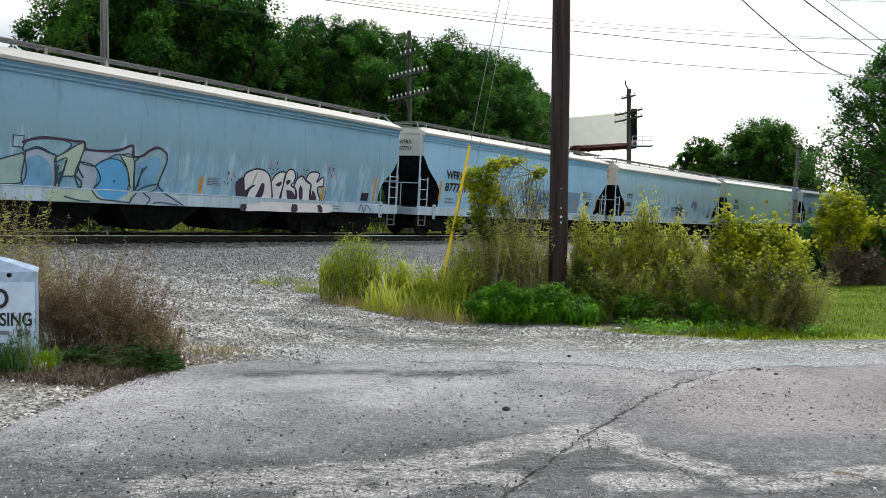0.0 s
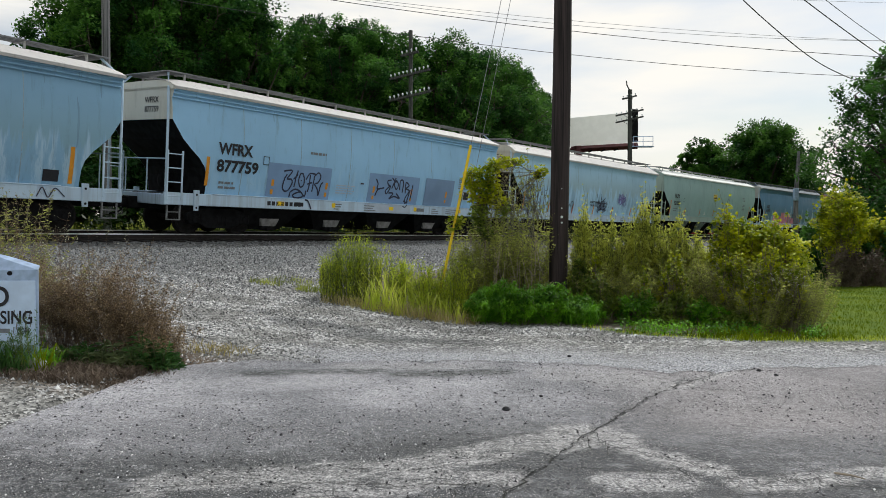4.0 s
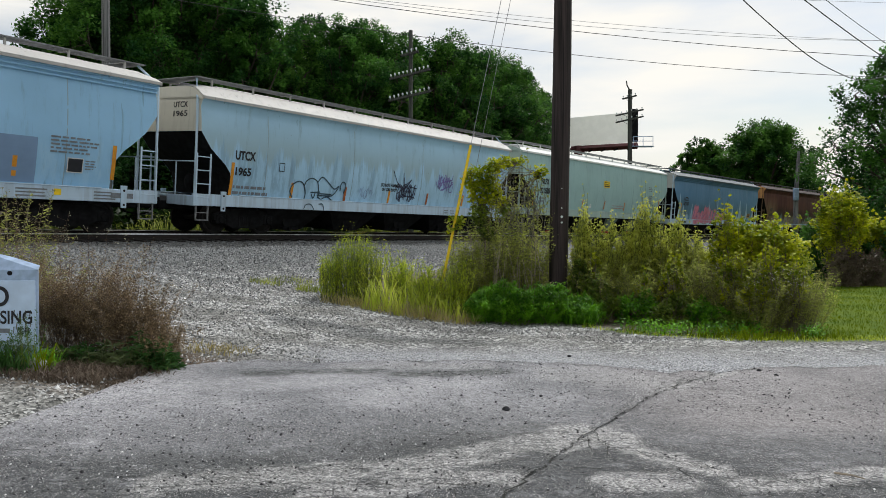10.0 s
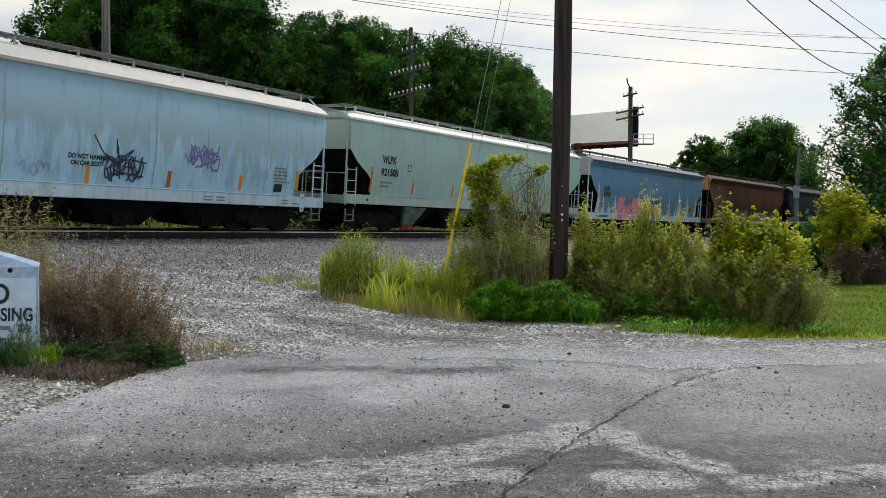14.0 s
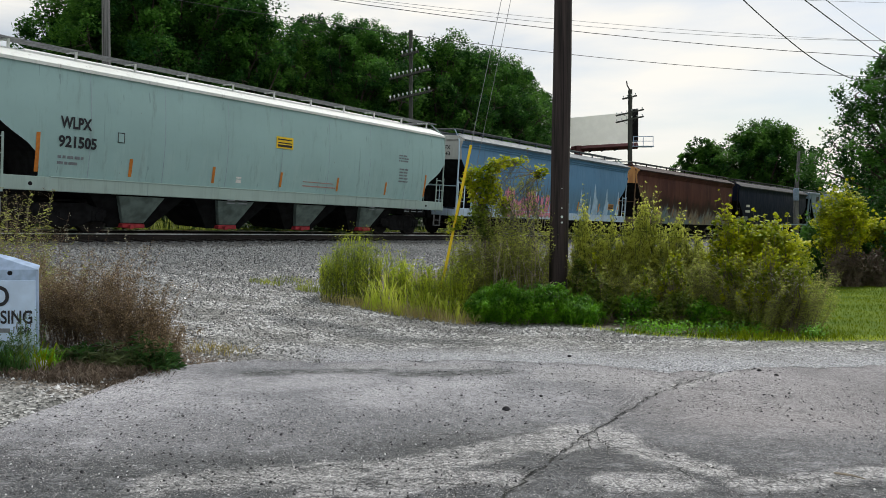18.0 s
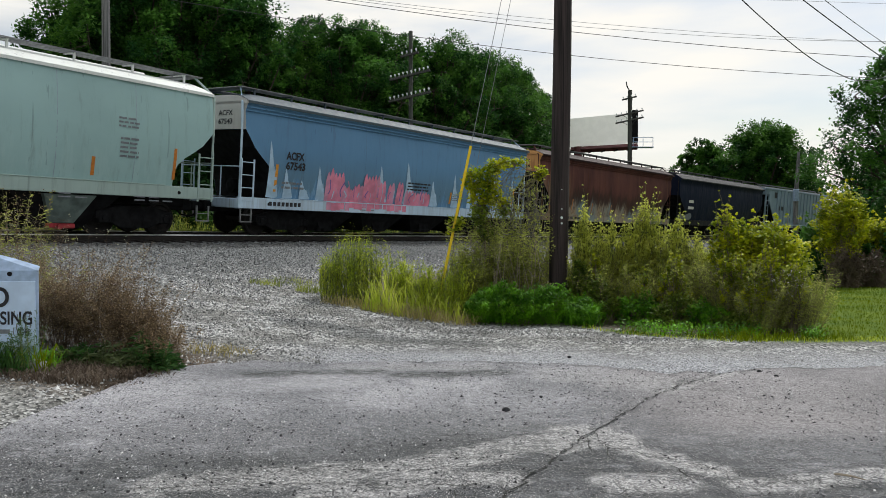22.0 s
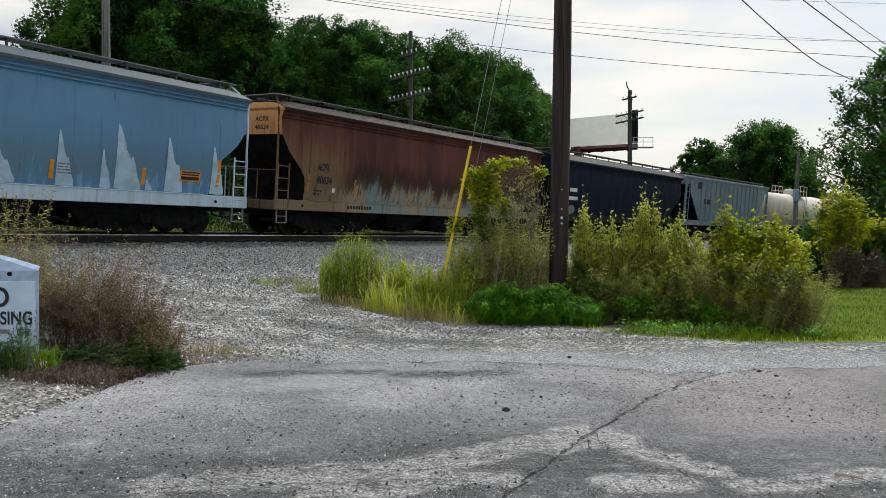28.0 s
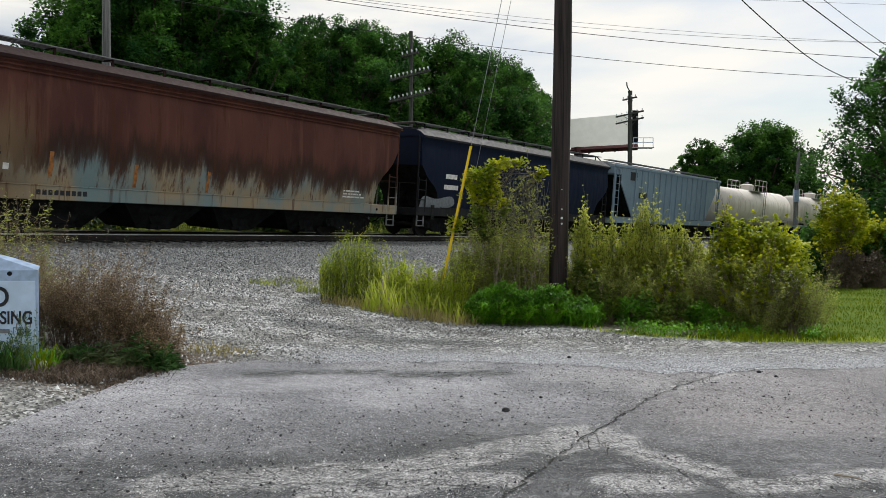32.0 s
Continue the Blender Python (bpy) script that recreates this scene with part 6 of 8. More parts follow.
strips(car_d, [(-7.42, 1.50, 0.93), (-5.06, 1.53), (-2.50, 1.52), (0.02, 1.54), (2.54, 1.54), (5.04, 1.53), (7.35, 1.57, 0.85)], w=0.09, material=plain("faded_orange_strip", (0.50, 0.17, 0.02), 0.5, 0, 0.15, 12, 0))
placard(car_d, (-5.47, 2.38), (-5.28, 2.64), P_D, "small outlined stencil box")
lines(car_d, (5.72, 2.03), (6.32, 2.60), 5, M_FADED)
lines(car_d, (5.66, 2.80), (6.27, 3.11), 3, M_FADED)
decal("paint_line", [(0.94, 1.62, 1.5, 0.04), (0.94, 1.76, 1.4, 0.03)], plain("dull_pink_line", (0.36, 0.22, 0.20), 0.6), car_d, "dull pink painted line")
decal("service_plate", [(-1.70, 1.58, 0.19, 0.10), (-1.70, 1.71, 0.19, 0.05)], M_WHITEPAINT, car_d, "small white plate")

# slate blue car: pale streaks and a pink piece
write("ACFX", (-6.53, 2.46), (-5.77, 2.72), M_INK, car_e)
write("67543", (-6.52, 2.14), (-5.71, 2.41), M_INK, car_e)
SPIKES = [(-7.18, 1.75, 0.45), (-6.51, 0.95, 0.40), (-5.82, 0.60, 0.45), (-5.09, 1.10, 0.41), (-2.06, 1.36, 0.50), (-0.56, 1.60, 0.60), (1.05, 1.00, 0.50), (2.48, 1.36, 0.44), (3.60, 1.00, 0.28), (3.98, 1.66, 0.74), (4.88, 0.30, 0.20), (5.44, 1.48, 0.56), (5.80, 0.75, 0.22), (6.92, 1.38, 0.48)]
for x, tall, w in SPIKES:
    blob("pale_streak", [[(x, 1.24), (x - 0.01, 1.24 + tall * 0.5), (x + 0.01, 1.24 + tall), (x + w * 0.22, 1.24 + tall * 0.80), (x + w * 0.48, 1.24 + tall * 0.44), (x + w * 0.60, 1.24 + tall * 0.52), (x + w * 0.85, 1.24 + tall * 0.2), (x + w, 1.24)]], SP_PALE, car_e, "pale washed streak", lift=0.011, n=2)
p0, p1 = (-4.70, 0.86), (0.98, 2.37)
pr_ = np.random.default_rng(12)
npk = 34
for k in range(npk):
    f = k / npk
    x0, x1 = p0[0] + (p1[0] - p0[0]) * f, p0[0] + (p1[0] - p0[0]) * (f + 1.15 / npk)
    hgt = (1.08 if f < 0.46 else 0.82 if f < 0.70 else 0.55) * pr_.uniform(0.86, 1.05)
    if 0.14 < f < 0.30:
        hgt *= 0.45 + 2.2 * abs(f - 0.20)
    if f > 0.50 and f < 0.72 and k % 3 == 0:
        continue
    mid = (x0 + x1) / 2
    blob("graffiti_fill", [[(x0, 1.23), (x0 - 0.02, 1.23 + hgt * 0.7), (mid - 0.03, 1.23 + hgt), (mid + 0.02, 1.23 + hgt * 0.93), (x1, 1.23 + hgt * 0.66), (x1, 1.23)]], SP_PINK if k % 5 else SP_PINK2, car_e, "faded pink sprayed stripe", lift=0.012 + 0.0006 * (k % 3), n=2)
for k in range(19):
    x = p0[0] + 0.05 + 0.22 * k
    decal("graffiti_fill", [(x, 0.90 + pr_.uniform(0, 0.14), pr_.uniform(0.16, 0.24), 0.26)], SP_PINK if k % 4 else SP_PINK2, car_e, "faded pink sprayed stripe on the sill", on_sill, 0.006)
for k in range(26):
    x = p0[0] + 0.15 + (p1[0] - p0[0]) * 0.95 * k / 26
    zt = 1.35 + pr_.uniform(0.2, 0.65)
    strokes("graffiti_line", [[(x, 1.26 + pr_.uniform(0, 0.2)), (x + pr_.normal(0, 0.05), (1.3 + zt) / 2), (x + pr_.normal(0, 0.08), zt)]], pr_.uniform(0.02, 0.05), (SP_VIOLET, SP_PALE, SP_PINK2)[k % 3], car_e, "thin sprayed vertical line", lift=0.018)
strips(car_e, [(-6.87, 1.42, 0.86), (-2.06, 1.40), (2.36, 1.38), (4.78, 1.36), (7.15, 1.44, 0.80)])
lines(car_e, (-6.62, 1.51), (-5.67, 1.80), 2, M_FADED)
lines(car_e, (-0.46, 1.78), (0.94, 2.14), 3, M_INK)
lines(car_e, (2.50, 1.51), (3.08, 1.80), 4, M_FADED)
placard(car_e, (5.87, 1.55), (6.55, 1.85), M_ORANGE, "orange placard with dark bars", None)
lo, hi = (5.87, 1.55), (6.55, 1.85)
for k, h in ((0.14, 0.30), (0.56, 0.12), (0.78, 0.12)):
    decal("placard_bar", [(lo[0] + 0.05, lo[1] + (hi[1] - lo[1]) * k, (hi[0] - lo[0]) * 0.85, (hi[1] - lo[1]) * h)], M_INK, car_e, "dark bar of writing", lift=0.017)
decal("sill_mark", [((-7.10, 1.03)[0] + 0.17 * k, 0.97, 0.12, 0.13) for k in range(8)], M_INK, car_e, "black stencil bars on the sill", on_sill, 0.004)

for c, x, n in ((car_d, -2.0, 4), (car_d, 4.2, 3), (car_d, 6.2, 5), (car_e, -3.0, 3), (car_c, 3.5, 4), (car_c, 6.4, 3), (car_a, 4.5, 4)):
    for k in range(n):
        decal("sill_mark", [(x + 0.42 * (k // 2), 0.95 + 0.09 * (k % 2), 0.30, 0.035)], M_FADED, c, "small grey stencil line on the sill", on_sill, 0.004)

# rusted car
write("ACFX", (-6.54, 2.21), (-5.97, 2.47), M_INK, car_f)
write("40634", (-6.53, 1.78), (-5.82, 2.05), M_INK, car_f)
strips(car_f, [(-6.87, 1.44), (-4.69, 1.42), (-2.50, 1.28), (-0.25, 1.26)], 0.6, 0.10, plain("dirty_orange_strip", (0.30, 0.12, 0.03), 0.6, 0, 0.4, 8, 0))
lines(car_f, (-6.60, 1.38), (-6.12, 1.61), 2, M_INK)
decal("service_plate", [(-5.76, 1.52, 0.13, 0.15)], M_WHITEPAINT, car_f, "small white plate")
decal("sill_mark", [((-5.02, 1.04)[0] + 0.14 * k, 0.98, 0.10, 0.12) for k in range(9)], M_INK, car_f, "dark stencil bars on the sill", on_sill, 0.004)
lines(car_f, (5.30, 1.36), (6.45, 1.67), 3, M_WHITEPAINT)

# black car and grey ribbed car
decal("stencil_bar", [(*(-6.61, 2.41), 0.75, 0.19), (*(-6.68, 1.97), 0.95, 0.19)], M_WHITEPAINT, car_g, "white stencil bars of reporting marks")
blob("tag", [[(-8.04, 1.11), (-7.90, 1.63), (-7.06, 1.56), (-6.10, 1.69), (-5.86, 1.33), (-6.87, 1.11)]], M_FADED, car_g, "faded grey sprayed tag")
decal("stencil_bar", [(*(-6.34, 3.45), 0.9, 0.5), (*(-5.10, 2.42), 1.1, 0.35)], M_INK, car_h, "dark stencil bars of reporting marks", lambda z: 1.495)


def end_letters(car, length, rows, material=M_INK):
    """Small reporting marks high on the leading end sheet."""
    for k, text in enumerate(rows):
        cu = bpy.data.curves.new("text", "FONT")
        cu.body, cu.offset, cu.resolution_u = text, 0.02, 2
        ob = bpy.data.objects.new("text", cu)
        me = bpy.data.meshes.new_from_object(ob)
        bpy.data.objects.remove(ob)
        co = np.zeros(len(me.vertices) * 3)
        me.vertices.foreach_get("co", co)
        co = co.reshape(-1, 3)
        lo, hi = co.min(0), co.max(0)
        y = -0.30 - 0.70 * (co[:, 0] - lo[0]) / (hi[0] - lo[0])
        z = 3.66 - 0.26 * k + 0.17 * (co[:, 1] - lo[1]) / (hi[1] - lo[1])
        co = np.stack([np.full(len(y), -length / 2 + 0.14 - 0.072), y, z], -1)
        me.vertices.foreach_set("co", co.ravel())
        me.update()
        part("end_lettering", me, material, car, "small black marks on the end sheet")


end_letters(car_b, 16.5, ("WFRX", "877759"))
end_letters(car_c, 16.55, ("UTCX", "1965"))
end_letters(car_e, 16.5, ("ACFX", "67543"))
end_letters(car_f, 16.45, ("ACFX", "40634"))

# ---------------------------------------------------------------- plants
def unit(n):
    v = rng.normal(0, 1, (n, 3))
    return v / np.linalg.norm(v, axis=1)[:, None]


def leaf_mesh(name, at, size, flat=0.35, long=1.7):
    """Many small pointed leaves at the given places, each two triangles folded on its midrib."""
    at = np.asarray(at, float)
    n = len(at)
    size = np.broadcast_to(size, n) * rng.uniform(0.6, 1.3, n)
    u = unit(n)
    u[:, 2] = u[:, 2] * 0.6 - 0.25
    u /= np.linalg.norm(u, axis=1)[:, None]
    w = np.cross(u, unit(n) * flat + np.array([0, 0, 1.0]))
    w /= np.linalg.norm(w, axis=1)[:, None] + 1e-9
    nn = np.cross(u, w)
    a, b = size[:, None] * long / 2, size[:, None] / 2
    p = np.stack([at - u * a, at + w * b + nn * b * 0.3, at + u * a, at - w * b + nn * b * 0.3], 1).reshape(-1, 3)
    k = np.arange(n)[:, None] * 4
    f = np.concatenate([k + np.array([[0, 1, 2]]), k + np.array([[0, 2, 3]])], 1).reshape(-1, 3)
    return raw_mesh(name, p, f)


def blade_mesh(name, base, height, width, lean=0.35, droop=0.3):
    """Grass blades: two-segment tapered strips that lean and droop."""
    base = np.asarray(base, float)
    n = len(base)
    h = np.broadcast_to(height, n) * (0.35 + 0.8 * rng.random(n) ** 1.3)
    a = rng.uniform(0, 2 * math.pi, n)
    d = np.stack([np.cos(a), np.sin(a), np.zeros(n)], 1)
    b = rng.uniform(0, 2 * math.pi, n)
    s = np.stack([np.cos(b), np.sin(b), np.zeros(n)], 1) * (np.broadcast_to(width, n) / 2)[:, None]
    up = np.array([0, 0, 1.0])
    ln = rng.uniform(0.1, 1, n)[:, None] * lean
    hh = h[:, None]
    m1 = base + up * hh * 0.5 + d * hh * ln * 0.3
    m2 = base + up * hh * 0.85 + d * hh * ln * 0.75
    tip = base + up * hh * (1 - droop * ln) + d * hh * ln * 1.4
    p = np.stack([base - s, base + s, m1 + s * 0.9, m1 - s * 0.9, m2 + s * 0.6, m2 - s * 0.6, tip], 1).reshape(-1, 3)
    k = np.arange(n)[:, None] * 7
    t = np.concatenate([k + np.array([q]) for q in ([0, 1, 2], [0, 2, 3], [3, 2, 4], [3, 4, 5], [5, 4, 6])], 1).reshape(-1, 3)
    return raw_mesh(name, p, t)


def stem_mesh(name, base, tip, r0, r1, bend=0.08):
    """Thin three-sided stems in two bent pieces."""
    base, tip = np.asarray(base, float), np.asarray(tip, float)
    n = len(base)
    mid = (base + tip) / 2 + rng.normal(0, bend, (n, 3)) * np.linalg.norm(tip - base, axis=1)[:, None]
    d = tip - base
    d /= np.linalg.norm(d, axis=1)[:, None] + 1e-9
    a = np.cross(d, np.array([0.31, 0.87, 0.1]))
    a /= np.linalg.norm(a, axis=1)[:, None] + 1e-9
    b = np.cross(d, a)
    rings = []
    for c, r in ((base, r0), (mid, (np.asarray(r0) + r1) / 2), (tip, r1)):
        rr = np.broadcast_to(r, n)[:, None]
        for k in range(3):
            rings.append(c + rr * (math.cos(k * 2.094) * a + math.sin(k * 2.094) * b))
    p = np.stack(rings, 1).reshape(-1, 3)
    q = np.arange(n)[:, None] * 9
    fs = []
    for i in (0, 3):
        for k in range(3):
            k2 = (k + 1) % 3
            fs.append(q + np.array([[i + k, i + k2, i + 3 + k2, i + 3 + k]]))
    return raw_mesh(name, p, np.concatenate(fs, 1).reshape(-1, 4))


def in_blobs(n, blobs, shell=0.55):
    """Random places inside ellipsoids (cx, cy, cz, rx, ry, rz), denser towards their skins."""
    vol = np.array([b[3] * b[4] * b[5] for b in blobs]) ** 0.75
    pick = rng.choice(len(blobs), n, p=vol / vol.sum())
    bl = np.array(blobs)[pick]
    r = (shell ** 3 + (1 - shell ** 3) * rng.random(n)) ** (1 / 3)
    return bl[:, :3] + unit(n) * r[:, None] * bl[:, 3:]


def clumped(centres, per, spread_r):
    c = np.repeat(centres, per, axis=0)
    return c + unit(len(c)) * (1.7 * rng.random(len(c)) ** 0.6)[:, None] * np.repeat(np.broadcast_to(spread_r, len(centres)), per)[:, None]


def tree(name, label, height, width, leaves, leaf, clumps=260, per=26, low=0.2, group="", lobes=9, lean=0.0):
    """A tapered trunk with limbs that reach into an uneven crown of leaf clumps. Stands at the origin."""
    t = thing(name, label, "tree", group)
    lo = height * low
    blobs = []
    for k in range(lobes):
        a = 2.4 * k + rng.uniform(-0.5, 0.5)
        f = (k + 0.5) / lobes
        z = lo + (height - lo) * (0.10 + 0.80 * f)
        wide = width / 2 * math.sqrt(max(0.05, 1 - (abs(f - 0.38) / 0.66) ** 2)) * rng.uniform(0.75, 1.08)
        r = width * rng.uniform(0.10, 0.17)
        blobs.append((math.cos(a) * (wide - r * 0.7) + lean * z, math.sin(a) * (wide - r * 0.7), z, r, r, r * rng.uniform(0.55, 0.75)))
        if k % 2:
            blobs.append((math.cos(a + 1.7) * wide * 0.45 + lean * z, math.sin(a + 1.7) * wide * 0.45, z + r * 0.3, r * 1.25, r * 1.25, r))
    blobs.append((lean * height, 0, height * 0.90, width * 0.14, width * 0.14, height * 0.07))
    cc = in_blobs(clumps, blobs, 0.82)
    g = Geo()
    r0 = max(0.12, width * 0.035)
    spine = [(0, 0, -0.3), (0.05 * lean, 0, lo * 0.6), (lean * lo, 0, lo), (lean * height * 0.55, 0.1, height * 0.55), (lean * height * 0.9, 0, height * 0.88)]
    g.tube(spine, [r0 * 1.25, r0, r0 * 0.85, r0 * 0.5, r0 * 0.12], 9)
    part("trunk", g, M_BARK, t)
    limb = Geo()
    for b in blobs[:-1]:
        z0 = lo + (b[2] - lo) * 0.45
        limb.tube([(lean * z0, 0, z0), (b[0] * 0.5, b[1] * 0.5, (z0 + b[2]) / 2), (b[0], b[1], b[2])], [r0 * 0.42, r0 * 0.3, r0 * 0.1], 6)
    tagged(part("limb", limb, M_BARK, t), kind="stuff")
    tw = rng.choice(len(cc), min(len(cc), 160), replace=False)
    near = np.array(blobs)[:, :3][np.argmin(((cc[tw][:, None] - np.array(blobs)[None, :, :3]) ** 2).sum(-1), 1)]
    tagged(part("twig", stem_mesh("twig", near, cc[tw], r0 * 0.10, r0 * 0.03), M_BARK, t), kind="stuff")
    pts = clumped(cc, per, width * 0.028)
    tagged(part("crown", leaf_mesh("crown", pts, leaf), leaves, t), kind="stuff")
    return t


def stand_tree(ob, p, turn=0, size=1.0, copy=True):
    m = Matrix.Translation((p[0], p[1], float(land(np.array(p[0]), np.array(p[1]))))) @ Matrix.Rotation(turn, 4, "Z") @ Matrix.Scale(size, 4)
    if copy:
        c = copy_thing(ob, m)
        c.scale = (size, size, size)
        return c
    ob.matrix_basis = m
    return ob


WOOD = "trees of the wood behind the track"
tree_a = tree("tree", "tall dark green broadleaf tree behind the railway", 17.0, 11.0, M_TREE, 0.14, 1050, 48, 0.08, WOOD, 30)
tree_b = tree("tree", "dense dark green broadleaf tree behind the railway", 15.8, 12.0, M_TREE2, 0.14, 1050, 48, 0.06, WOOD, 32)
tree_c = tree("tree", "slender dark green broadleaf tree behind the railway", 16.2, 8.0, M_TREE, 0.14, 800, 48, 0.10, WOOD, 24)
KINDS = ((tree_a, 17.0), (tree_b, 15.8), (tree_c, 16.2))
# Where each tree's top stands, its kind and turn.
WOOD_ROW = [
    ((-21.865, 45.000, 16.061), 2, 1.2), ((-22.839, 50.000, 19.973), 0, 0.5), ((-19.775, 47.000, 20.128), 1, 2.0), ((-16.711, 46.000, 19.557), 0, 3.1),
    ((-14.568, 48.000, 18.868), 1, 4.2), ((-12.128, 46.000, 16.313), 2, 5.1), ((-10.883, 50.000, 16.217), 1, 0.2), ((-9.180, 53.000, 17.504), 2, 2.2), ((-6.855, 52.000, 17.203), 0, 1.7),
    ((-5.058, 55.000, 17.263), 1, 2.6), ((-2.708, 57.000, 17.222), 2, 3.6), ((-0.090, 59.000, 17.682), 1, 4.9), ((2.566, 62.000, 17.837), 0, 5.9),
    ((5.261, 66.000, 18.179), 1, 0.9), ((7.836, 72.000, 18.036), 2, 2.2), ((9.923, 78.000, 16.839), 2, 4.2), ((-20.417, 60.000, 21.358), 1, 0.4), ((-7.284, 66.000, 19.292), 1, 2.9), ((0.331, 72.000, 18.974), 1, 1.4),
    ((-27.037, 62.000, 22.494), 0, 2.4), ((-14.920, 62.000, 18.597), 0, 4.4), ((-3.335, 68.000, 18.527), 0, 5.4), ((6.174, 76.000, 18.486), 0, 1.0),
]
WOOD_ROW += [((-29.050, 46.000, 13.916), 1, 2.1), ((-34.212, 60.000, 15.380), 2, 0.7), ((-31.496, 44.000, 14.390), 0, 3.3)]
placed = set()
for p, k, turn in WOOD_ROW:
    size = (p[2] - float(land(np.array(p[0]), np.array(p[1])))) / KINDS[k][1]
    stand_tree(KINDS[k][0], p, turn, size, copy=k in placed)
    placed.add(k)
far_maple = tree("maple_tree", "large rounded green maple tree beyond the railway", 14.8, 15.5, M_TREE2, 0.23, 1500, 46, 0.06, "", 40)
stand_tree(far_maple, (38.173, 88.000, 29.927), 0.7, 0.94, False)
small_maple = tree("maple_tree", "smaller rounded green tree beyond the railway", 10.8, 9.0, M_TREE2, 0.22, 700, 36, 0.05, "", 22)
stand_tree(small_maple, (32.005, 90.000, 30.572), 1.9, 1.0, False)
walnut = tree("walnut_tree", "tall feathery dark green tree at the lawn's far side", 12.8, 11.5, M_TREE, 0.15, 1150, 40, 0.12, "", 26)
stand_tree(walnut, (28.259, 44.000, 15.739), 2.6, 1.0, False)
stand_tree(tree_b, (39.758, 66.000, 22.833), 1.1, 0.62)
stand_tree(tree_b, (51.189, 92.000, 31.217), 3.3, 0.42)
stand_tree(tree_a, (34.513, 52.000, 18.318), 4.3, 0.7)
stand_tree(tree_b, (34.028, 50.000, 17.674), 0.3, 0.62)

# Undergrowth at the wood's foot, seen under the cars.
ux = rng.uniform(-30, 110, 15000)
up_ = np.array([on_track(a, -b) for a, b in zip(ux, rng.uniform(3.2, 6.5, len(ux)))])
up_[:, 2] = land(up_[:, 0], up_[:, 1])
mound = np.clip(0.55 + 0.9 * np.sin(ux * 0.83) * np.sin(ux * 0.37 + 1.3) + 0.35 * np.sin(ux * 2.1), 0.12, 1.35)
solid("undergrowth", blade_mesh("undergrowth", up_, mound, 0.022, 0.5), M_OLIVE, "rank yellow-green grass behind the railway track", "grass", kind="stuff")
pick = rng.choice(len(up_), 1500)
uw = up_[pick] + np.array([0, 0, 1.0]) * (0.9 * mound[pick] * rng.random(len(pick)))[:, None]
solid("trackside_weeds", leaf_mesh("trackside_weeds", clumped(uw, 16, 0.20), 0.055), M_OLIVE, "yellow-green leafy weeds behind the railway track", "weeds", kind="stuff")
# Brush whose dark leaf colour carries the shade seen beneath the cars.
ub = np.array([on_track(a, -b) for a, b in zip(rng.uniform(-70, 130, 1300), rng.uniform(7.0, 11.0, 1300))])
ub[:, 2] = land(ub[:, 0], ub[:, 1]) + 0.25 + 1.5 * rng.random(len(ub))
solid("brush", leaf_mesh("brush", clumped(ub, 22, 0.34), 0.17), M_BRUSH, "brush along the foot of the wood, its green darkened for shade", "brush", kind="stuff")


def ground_pts(n, x0, x1, y0, y1, keep=None):
    x, y = rng.uniform(x0, x1, n), rng.uniform(y0, y1, n)
    if keep is not None:
        ok = keep(x, y)
        x, y = x[ok], y[ok]
    return np.stack([x, y, land(x, y)], -1)


def disc(n, c, rx, ry):
    a, r = rng.uniform(0, 2 * math.pi, n), np.sqrt(rng.random(n))
    x, y = c[0] + rx * r * np.cos(a), c[1] + ry * r * np.sin(a)
    return np.stack([x, y, land(x, y)], -1)


